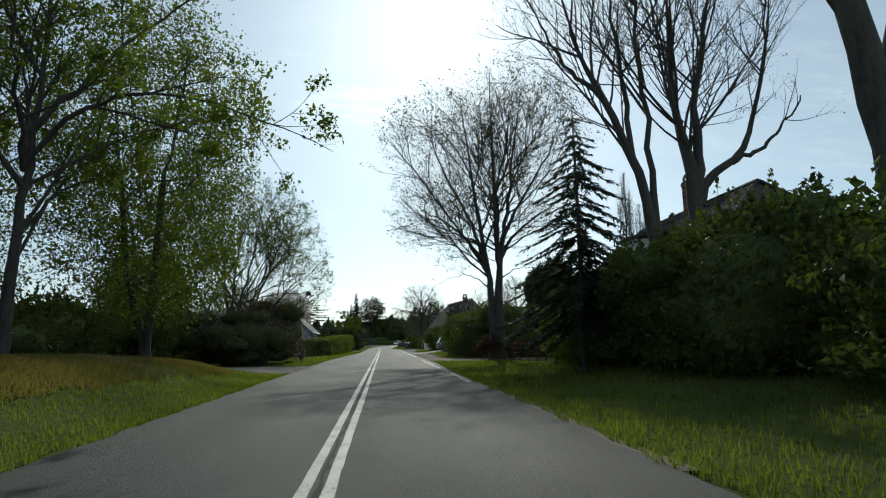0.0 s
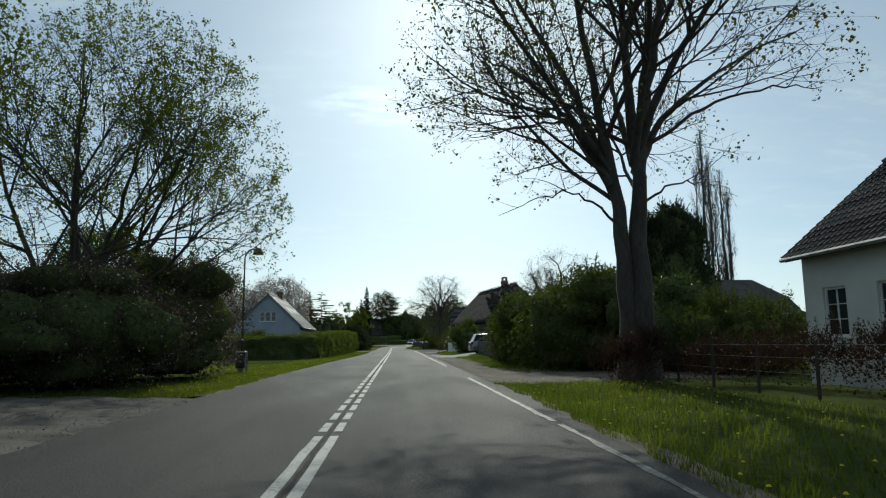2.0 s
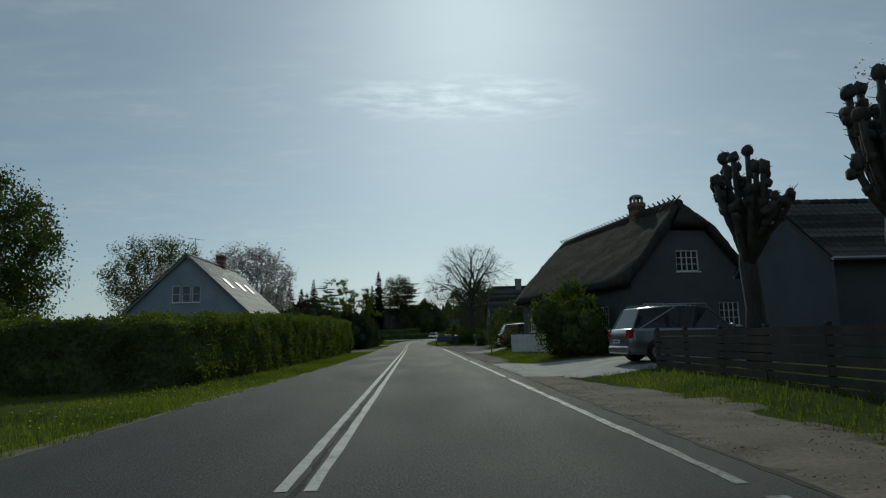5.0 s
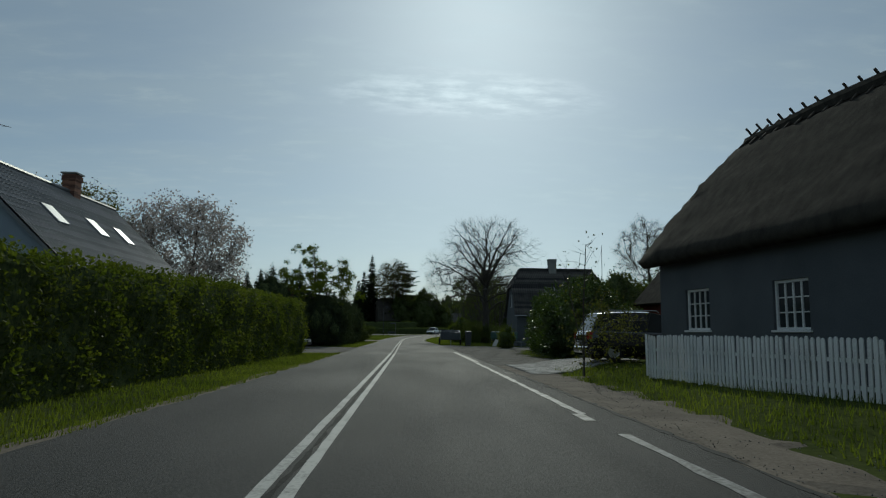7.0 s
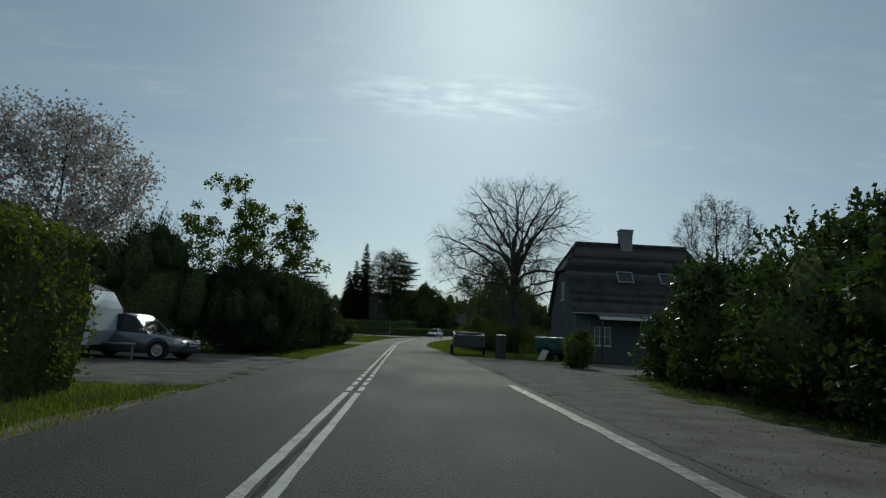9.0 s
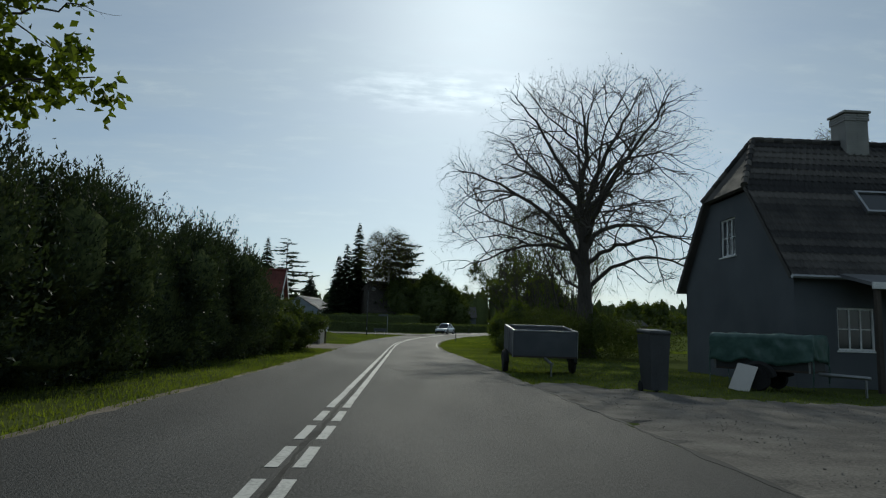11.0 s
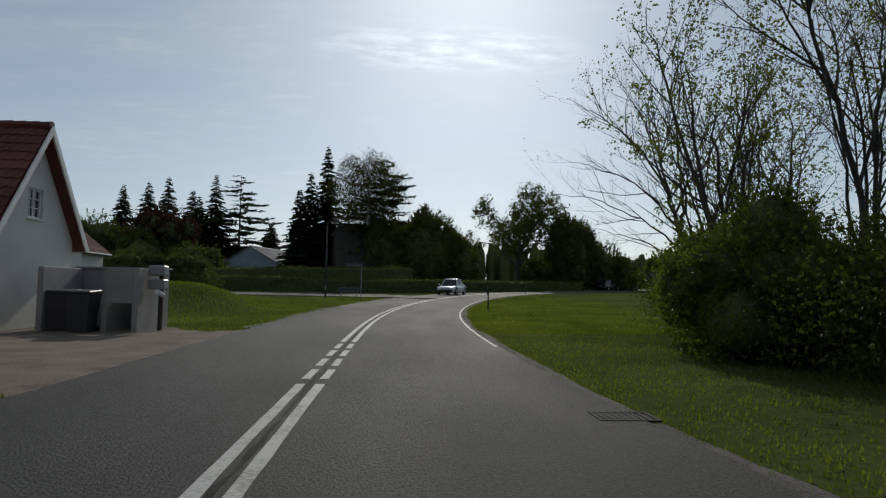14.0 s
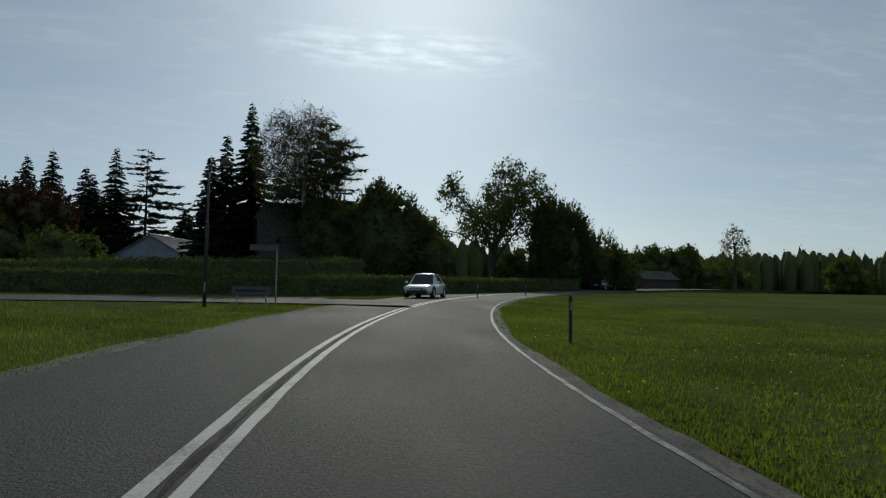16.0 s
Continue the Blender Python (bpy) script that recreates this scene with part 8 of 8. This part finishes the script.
def picket_fence(p0, p1, gap=0.125, height=0.95, name="picket_fence", mat="whitewood", label="white painted picket fence with rounded tops", seed=1):
    r = np.random.default_rng(seed)
    a, b = Vector((*p0, 0)), Vector((*p1, 0))
    n = int((b - a).length / gap)
    turn = math.atan2(b.y - a.y, b.x - a.x)
    t = thing(name, (p0[0], p0[1], lie1(*p0)), label, "fence", turn=math.degrees(turn))
    w, d = 0.04, 0.011
    prof = [(-w, 0.06), (w, 0.06), (w, height - 0.05), (w * 0.7, height - 0.015), (0, height), (-w * 0.7, height - 0.015), (-w, height - 0.05)]
    me = mesh_of("picket", *prism([(x, -d, z) for x, z in prof], (0, 2 * d, 0)), mat)
    for k in range(n):
        ob = new("picket", me)
        ob.parent = t
        ob.matrix_basis = Matrix.Translation((k * gap, -0.035, r.normal(0, 0.012))) @ Matrix.Rotation(r.normal(0, 0.012), 4, "Y")
    L = n * gap
    for z in (0.28, 0.7):
        part("rail", cbox(-0.05, L, -0.02, 0.02, z, z + 0.07, 0.006), mat, t)
    for k in range(int(L / 1.8) + 1):
        part("post", cbox(k * 1.8 - 0.04, k * 1.8 + 0.04, 0.022, 0.1, -0.1, height - 0.05, 0.008), mat, t)
    return t


picket_fence((7.0, 101.35), (8.45, 91.6), height=1.1, seed=3)

# dark board fence before the pollards
bf = thing("board_fence", (7.75, 67.5, lie1(7.75, 67.5)), "low dark weathered board fence", "fence")
for k in range(7):
    part("post", cbox(-0.05, 0.05, k * 1.9 - 0.05, k * 1.9 + 0.05, -0.1, 1.3, 0.01), "timber", bf)
r = np.random.default_rng(8)
for k in range(6):
    for j in range(7):
        z = 0.1 + j * 0.165
        part("board", box(-0.075 + r.normal(0, 0.004), -0.052, k * 1.9 - 0.04, k * 1.9 + 1.94, z, z + 0.14), "timber", bf)
# thin wire fence by the red shrubs
wf = thing("wire_fence", (8.6, 30.0, lie1(8.6, 30)), "low wire fence on thin wooden posts", "fence")
for k in range(9):
    part("post", tube([(0, k * 2, -0.1), (0.02, k * 2, 1.0)], 0.035, 6), "timber", wf)
for z in (0.4, 0.7, 0.95):
    part("wire", tube([(0, 0, z), (0, 8, z - 0.03), (0, 16, z)], 0.005, 4), "steel", wf)


def car(name, label, at, turn, paint, length=4.4, width=1.78, height=1.5, estate=True, category="car"):
    """A car along +x. Lofted body, glazed cabin, roof, wheels, lamps, mirrors, plates."""
    t = thing(name, at, label, category, turn=turn)
    L, W = length / 2, width / 2
    belt = height * 0.6
    # stations: x, low z, shoulder z, half width
    st = [(-1.0, 0.45, belt * 0.86, 0.8), (-0.985, 0.3, belt * 0.98, 0.9), (-0.9, 0.24, belt * 1.02, 0.97), (-0.6, 0.2, belt * 1.02, 1.0), (-0.2, 0.19, belt * 1.0, 1.0), (0.2, 0.19, belt * 0.97, 1.0), (0.45, 0.2, belt * 0.93, 0.99), (0.75, 0.22, belt * 0.84, 0.96), (0.93, 0.26, belt * 0.74, 0.88), (0.985, 0.32, belt * 0.64, 0.76), (1.0, 0.42, belt * 0.55, 0.66)]
    verts, faces = [], []
    for x, lo, sh, w in st:
        hw = W * w
        ring = [(hw * 0.9, lo), (hw * 0.985, lo + 0.1), (hw, lo + (sh - lo) * 0.5), (hw * 0.985, sh - 0.1), (hw * 0.93, sh - 0.02), (hw * 0.8, sh)]
        ring = ring + [(-y, z) for y, z in ring[::-1]]
        verts += [(x * L, y, z) for y, z in ring]
    m = 12
    for i in range(len(st) - 1):
        for k in range(m):
            a, b = i * m + k, i * m + (k + 1) % m
            faces.append((a, b, b + m, a + m))
    faces += [tuple(range(m))[::-1], tuple(range((len(st) - 1) * m, len(st) * m))]
    body = part("body", (verts, faces), paint, t, smooth=True)
    # cabin: glass all round under a painted roof
    rear = -0.93 if estate else -0.72
    base = [(rear * L, 0.84), (rear * 0.9 * L, 0.86), (-0.1 * L, 0.86), (0.46 * L, 0.84)]
    roof = [((rear + 0.13 if estate else -0.42) * L, 0.66), (-0.3 * L, 0.7), (0.0, 0.7), (0.16 * L, 0.66)]
    gv = []
    for (x0, w0), (x1, w1), zt in zip(base, roof, (height - 0.06, height - 0.01, height - 0.01, height - 0.07)):
        zb = belt * (1.0 if x0 < 0.2 * L else 0.9)
        gv += [(x0, -W * w0, zb), (x1, -W * w1, zt - 0.02), (x1, W * w1, zt - 0.02), (x0, W * w0, zb)]
    gf = []
    for i in range(3):
        for k in range(3):
            a = i * 4 + k
            gf.append((a, a + 1, a + 5, a + 4))
    gf += [(0, 3, 2, 1), (12, 13, 14, 15)]
    part("glazing", (gv, gf), "carglass", body)
    rv, rf = [], []
    for (x1, w1), zt in zip(roof, (height - 0.06, height - 0.01, height - 0.01, height - 0.07)):
        rv += [(x1, -W * w1 - 0.01, zt - 0.03), (x1, -W * w1 * 0.7, zt + 0.015), (x1, W * w1 * 0.7, zt + 0.015), (x1, W * w1 + 0.01, zt - 0.03)]
    for i in range(3):
        for k in range(3):
            a = i * 4 + k
            rf.append((a, a + 4, a + 5, a + 1))
    rf += [(0, 1, 2, 3), (15, 14, 13, 12)]
    part("roof", (rv, rf), paint, body, smooth=True)
    for s in (-1, 1):
        for (x0, w0), (x1, w1), zt in zip(base, roof, (height - 0.06, height - 0.01, height - 0.01, height - 0.07)):
            zb = belt * (1.0 if x0 < 0.2 * L else 0.9) - 0.02
            part("pillar", tube([(x0, s * (W * w0 + 0.004), zb), (x1, s * (W * w1 + 0.004), zt - 0.03)], [0.035, 0.03], 6), paint if abs(x0) > 0.3 * L else "trim", body)
        part("roof_rail", tube([(roof[0][0] + 0.1, s * W * 0.62, height + 0.0), (roof[0][0] + 0.25, s * W * 0.62, height + 0.045), (roof[3][0] - 0.1, s * W * 0.62, height + 0.045), (roof[3][0], s * W * 0.62, height - 0.03)], 0.014, 6), "alloy", body) if estate else None
        part("mirror", cbox(0.36 * L, 0.36 * L + 0.12, s * (W + 0.09) - 0.08, s * (W + 0.09) + 0.08, belt * 0.97, belt * 0.97 + 0.13, 0.03), paint, body)
        for x in (-0.62 * L, 0.64 * L):
            wh = part("wheel", moved(lathe([(0.2, -0.1), (0.29, -0.105), (0.315, -0.08), (0.32, 0.0), (0.315, 0.08), (0.29, 0.105), (0.2, 0.1)], 24, "Y"), Matrix.Translation((x, s * (W - 0.1), 0.32))), "rubber", t, "black tyre", smooth=True)
            part("rim", moved(lathe([(0.0, 0.07 * s), (0.05, 0.09 * s), (0.17, 0.085 * s), (0.21, 0.1 * s), (0.21, 0.06 * s)], 20, "Y"), Matrix.Translation((x, s * (W - 0.1), 0.32))), "alloy", wh)
            part("wheel_arch", moved(lathe([(0.33, -0.02), (0.36, -0.02), (0.37, 0.012), (0.33, 0.02)], 22, "Y"), Matrix.Translation((x, s * (W * 0.992), 0.34))), "trim", body)
        part("headlamp", cbox(0.86 * L, 0.955 * L, s * W * 0.72 - 0.17, s * W * 0.72 + 0.14, belt * 0.58, belt * 0.74, 0.03), "clearlamp", body)
        part("tail_lamp", cbox(-L - 0.004, -0.9 * L, s * W * 0.8 - 0.12, s * W * 0.8 + 0.1, belt * 0.72, belt * 0.98, 0.02), "redlamp", body)
    part("front_bumper", cbox(0.9 * L, 1.01 * L, -W * 0.72, W * 0.72, 0.22, 0.42, 0.05), "trim", body)
    part("grille", cbox(0.95 * L, 1.008 * L, -W * 0.4, W * 0.4, 0.46, 0.58, 0.02), "trim", body)
    part("rear_bumper", cbox(-1.02 * L, -0.93 * L, -W * 0.86, W * 0.86, 0.26, 0.5, 0.05), paint, body)
    for x in (-1.025 * L, 1.015 * L):
        pl = part("number_plate", box(x - 0.006, x + 0.006, -0.26, 0.26, 0.46 if x > 0 else 0.58, 0.57 if x > 0 else 0.69), "plate", body)
        part("plate_bar", box(x - 0.009, x + 0.009, -0.2, 0.2, 0.495 if x > 0 else 0.615, 0.535 if x > 0 else 0.655), "ink", pl)
    return t


car("estate_car", "silver-grey estate car parked on the driveway", (9.5, 80.9, lie1(9.5, 80.9) + 0.03), 4, "carsilver", 4.6, 1.82, 1.68)
car("hatchback", "black family car parked beside the thatched house", (9.35, 108.25, lie1(9.35, 108.25) + 0.05), 2, "carblack", 4.6, 1.88, 1.72)
car("parked_car", "silver car parked behind the hedge end", (-8.2, 131.6, 0.0), -8, "carsilver", 4.2, 1.74, 1.46, False)
car("white_car", "white small car in the oncoming lane", (5.6, 223.6, float(rise(223.6)) + 0.0), -112, "carwhite", 4.0, 1.74, 1.46, False)
car("dark_car", "dark car far along the bend", (33.0, 262.8, float(rise(262.8)) - 0.02), 42, "carblack", 4.4, 1.8, 1.6)
car("dark_car", "dark car far along the bend", (37.5, 266.8, float(rise(266.8)) - 0.02), 40, "carblack", 4.2, 1.75, 1.5)

# white caravan by the parked car
cv = thing("caravan", (-10.6, 130.4, -0.03), "white touring caravan parked beside the hedge", "caravan", turn=0)
prof = [(-2.0, 0.45), (1.9, 0.45), (2.15, 0.9), (2.05, 1.6), (1.7, 2.15), (1.2, 2.35), (-1.7, 2.35), (-2.0, 2.1)]
cb = part("body", prism([(x, -1.0, z) for x, z in prof], (0, 2.0, 0)), "carwhite", cv)
part("window", cbox(-0.6, 0.5, -1.02, -0.99, 1.2, 1.75, 0.01), "carglass", cb)
part("window", cbox(0.8, 1.5, -1.02, -0.99, 1.2, 1.75, 0.01), "carglass", cb)
part("stripe", box(-1.98, 2.0, -1.012, -1.001, 0.85, 0.92), "darkmetal", cb)
for s in (-1, 1):
    part("wheel", moved(lathe([(0.0, -0.08), (0.3, -0.08), (0.32, 0), (0.3, 0.08), (0.0, 0.08)], 18, "Y"), Matrix.Translation((0, s * 0.92, 0.32))), "rubber", cv)
part("drawbar", tube([(1.9, 0, 0.5), (3.0, 0, 0.5)], 0.05, 8), "steel", cv)
part("jockey_wheel", tube([(2.9, 0, 0.5), (2.9, 0, 0.02)], 0.04, 8), "steel", cv)


def box_trailer(name, label, at, turn, L, W, z0, z1, side, tip=0.0):
    t = thing(name, at, label, "trailer", turn=turn)
    t.matrix_basis = t.matrix_basis @ Matrix.Rotation(radians(tip), 4, "Y")
    th = 0.04
    part("floor", box(-L / 2, L / 2, -W / 2, W / 2, z0, z0 + 0.05), "timber", t)
    for nm, b in (("side_panel", (-L / 2, L / 2, -W / 2, -W / 2 + th)), ("side_panel", (-L / 2, L / 2, W / 2 - th, W / 2)), ("end_panel", (-L / 2, -L / 2 + th, -W / 2 + th, W / 2 - th)), ("end_panel", (L / 2 - th, L / 2, -W / 2 + th, W / 2 - th))):
        p = part(nm, cbox(*b, z0 + 0.05, z1, 0.008), side, t)
        part("rim", cbox(b[0] - 0.012, b[1] + 0.012, b[2] - 0.012, b[3] + 0.012, z1 + 0.003, z1 + 0.045, 0.01), "steel", p, "bare metal rim")
    for s in (-1, 1):
        w = part("wheel", moved(lathe([(0.0, -0.08), (0.26, -0.08), (0.29, 0), (0.26, 0.08), (0.0, 0.08)], 20, "Y"), Matrix.Translation((0, s * (W / 2 + 0.1), 0.29))), "rubber", t)
        part("mudguard", moved(tube([(0.36 * math.cos(a), 0, 0.36 * math.sin(a)) for a in np.linspace(0.2, 2.94, 10)], 0.1, 6), Matrix.Translation((0, s * (W / 2 + 0.1), 0.29))), "rubber", t)
        for x in (-L / 2 + 0.04, 0, L / 2 - 0.04):
            part("upright", box(x - 0.025, x + 0.025, s * (W / 2 + 0.012) - 0.01, s * (W / 2 + 0.012) + 0.01, z0, z1), "steel", t)
    part("drawbar", tube([(L / 2, 0, z0 - 0.02), (L / 2 + 1.1, 0, z0 - 0.05)], 0.045, 8), "steel", t)
    part("prop", tube([(L / 2 + 1.0, 0, z0 - 0.05), (L / 2 + 1.0, 0, 0.0)], 0.03, 6), "steel", t)
    return t


box_trailer("utility_trailer", "grey open box trailer parked by the road", (5.1, 154.15, lie1(5.1, 154.15)), -91, 2.2, 2.0, 0.62, 1.42, "greymetal", tip=5.0)
COVERED = (10.15, 149.4, lie1(10.15, 149.4))
box_trailer("covered_trailer", "box trailer under a shining green tarpaulin", COVERED, -50, 2.4, 0.95, 0.5, 1.32, "darkmetal")
bm = bmesh.new()
bmesh.ops.create_grid(bm, x_segments=50, y_segments=34, size=1.0)
for q in bm.verts:
    x, y = q.co.x * 1.85, q.co.y * 1.2
    over = max(abs(x) - 1.24, 0) + max(abs(y) - 0.52, 0)
    z = 1.43 + 0.05 * noise.noise(Vector((x * 1.6, y * 1.6, 0))) + 0.03 * noise.noise(Vector((x * 5, y * 5, 2)))
    fold = 0.05 * noise.noise(Vector((x * 4, y * 4, 5))) * min(over * 4, 1)
    q.co = Vector((min(max(x, -1.27), 1.27) + fold, min(max(y, -0.56), 0.56) - fold, z - over * (1.05 + 0.15 * noise.noise(Vector((x * 2, y * 2, 9))))))
me = bpy.data.meshes.new("tarpaulin")
bm.to_mesh(me)
bm.free()
me.materials.append(M["tarp"])
me.polygons.foreach_set("use_smooth", np.ones(len(me.polygons), bool))
tp = tagged(new("tarpaulin", me), "creased green tarpaulin laid over the trailer", "tarpaulin")
tp.matrix_basis = Matrix.Translation(COVERED) @ Matrix.Rotation(radians(-50), 4, "Z")
tp.modifiers.new("thick", "SOLIDIFY").thickness = 0.012
bd = thing("leaning_board", (9.1, 148.9, lie1(9.1, 148.9)), "pale board leaning against the trailer", "board", turn=-50)
part("sheet", moved(cbox(-0.26, 0.26, -0.012, 0.012, 0, 0.72, 0.004), Matrix.Rotation(radians(-26), 4, "X") @ Matrix.Rotation(radians(10), 4, "Y")), "board", bd)
tall_bin = wheelie_bin((6.45, 147.5), 10, "tall dark wheeled bin beside the yard")
tall_bin.matrix_basis = tall_bin.matrix_basis @ Matrix.Diagonal((0.9, 0.9, 1.35, 1))
wheelie_bin((9.6, 141.8), 25, "dark refuse bin by the gravel yard")
shrub("potted_bush", "small dark bush beside the yard", (8.8, 139.0), [ell(0.8, 0.7, 0.9)], 130, 1800, 0.08, "hedge", lumps=4)

# flagpole behind the yard
fp = thing("flagpole", (23.2, 160.0, lie1(23.2, 160)), "white flagpole with a narrow pennant", "flagpole")
part("pole", tube([(0, 0, 0), (0, 0, 11.7)], [0.06, 0.03], 8), "sign", fp)
part("pennant", prism([(0.03, 0, 11.6), (0.03, 0, 11.2), (-0.3, 0.1, 9.9), (-0.55, 0.15, 9.4), (-0.2, 0.1, 10.2)], (0, 0.012, 0)), "redlamp", fp)


def marker_post(at, h=0.95):
    t = thing("marker_post", (at[0], at[1], lie1(*at)), "dark roadside marker post", "post", "roadside marker posts")
    part("stake", cbox(-0.035, 0.035, -0.02, 0.02, -0.1, h, 0.008), "plastic", t)
    part("reflector", box(-0.022, 0.022, -0.028, -0.021, h - 0.3, h - 0.12), "steel", t)


for p in ((9.0, 224.6), (13.9, 231.0), (5.3, 197.2)):
    marker_post(p)
sg = thing("road_sign", (-2.8, 211.0, lie1(-2.8, 211)), "small white direction sign on two posts", "sign")
part("post", tube([(-0.55, 0, -0.1), (-0.55, 0, 0.75)], 0.03, 8), "steel", sg)
part("post", tube([(0.55, 0, -0.1), (0.55, 0, 0.75)], 0.03, 8), "steel", sg)
bdp = part("board", cbox(-0.75, 0.75, -0.05, -0.02, 0.45, 0.8, 0.01), "greymetal", sg)
part("text_bar", box(-0.6, 0.55, -0.056, -0.051, 0.59, 0.66), "ink", bdp)
tall = thing("road_sign", (-2.0, 212.2, lie1(-2.0, 212.2)), "tall thin sign post with a narrow blade", "sign")
part("post", tube([(0, 0, -0.1), (0, 0, 2.5)], 0.03, 8), "steel", tall)
part("blade", cbox(-1.1, 0.06, -0.03, -0.005, 2.25, 2.5, 0.01), "greymetal", tall)

# block paving on the driveway by the black car: loose courses of pavers
patch_of_ground("paver_bed", [(3.8, 105.0), (5.6, 105.1), (9.4, 108.8), (9.4, 113.4), (7.1, 111.9), (4.6, 110.5), (3.8, 110.3)], "dirt", "sandy bed under the block paving", lift=0.0, seed=12, wander=0.04)
bv, bf = grid_sheet(np.linspace(4.8, 6.2, 6), np.linspace(106.2, 109.8, 8), lambda X, Y: lie(X, Y) + 0.044)
paving = tagged(new("paving", mesh_of("paving", bv, bf, "dirt")), "grey concrete block paving on a driveway", "pavement", kind="structure")
BLOCK = 0.148, 0.102
pm = mesh_of("paver", *cbox(-BLOCK[0], BLOCK[0], -BLOCK[1], BLOCK[1], -0.03, 0.014, 0.006), "paver")
r = np.random.default_rng(17)
laid, rest = 0, []
for i in range(44):
    for j in range(18):
        x, y = 4.8 + j * 0.305 + (0.152 if i % 2 else 0), 104.95 + i * 0.212
        if x > 9.4 or y > 110.4 + 0.9 * (x - 4.7) or y > 113.3 or y < 104.8 + max(0, x - 5.0) * 0.92:
            continue
        dx, dy = lie1(x + 0.2, y) - lie1(x - 0.2, y), lie1(x, y + 0.2) - lie1(x, y - 0.2)
        m = Matrix.Translation((x, y, lie1(x, y) + 0.046 + r.normal(0, 0.002))) @ Matrix.Rotation(-dx / 0.4, 4, "Y") @ Matrix.Rotation(dy / 0.4, 4, "X") @ Matrix.Rotation(r.normal(0, 0.008), 4, "Z")
        if laid < 290:
            ob = new("paver", pm)
            ob.parent, ob.matrix_basis = paving, m
            laid += 1
        else:
            rest.append(moved(cbox(-BLOCK[0], BLOCK[0], -BLOCK[1], BLOCK[1], -0.03, 0.014, 0.006), m))
tagged(part("paver_field", join(*rest), "paver", paving), kind="stuff")
# drain grate at the edge of the asphalt
dg = thing("drain_grate", (2.95, 170.5, 0.0), "dark iron drain grate let into the road edge", "drain")
part("frame", join(box(-0.3, 0.3, -0.22, -0.18, 0.0, 0.012), box(-0.3, 0.3, 0.18, 0.22, 0.0, 0.012), box(-0.3, -0.26, -0.18, 0.18, 0.0, 0.012), box(0.26, 0.3, -0.18, 0.18, 0.0, 0.012)), "rubber", dg)
# flat black plate on the asphalt, coloured as the shade of a pit below
part("pit", box(-0.26, 0.26, -0.18, 0.18, 0.0, 0.0025), "rubber", dg)
for k in range(7):
    part("bar", box(-0.24 + k * 0.07, -0.2 + k * 0.07, -0.18, 0.18, 0.003, 0.01), "rubber", dg)
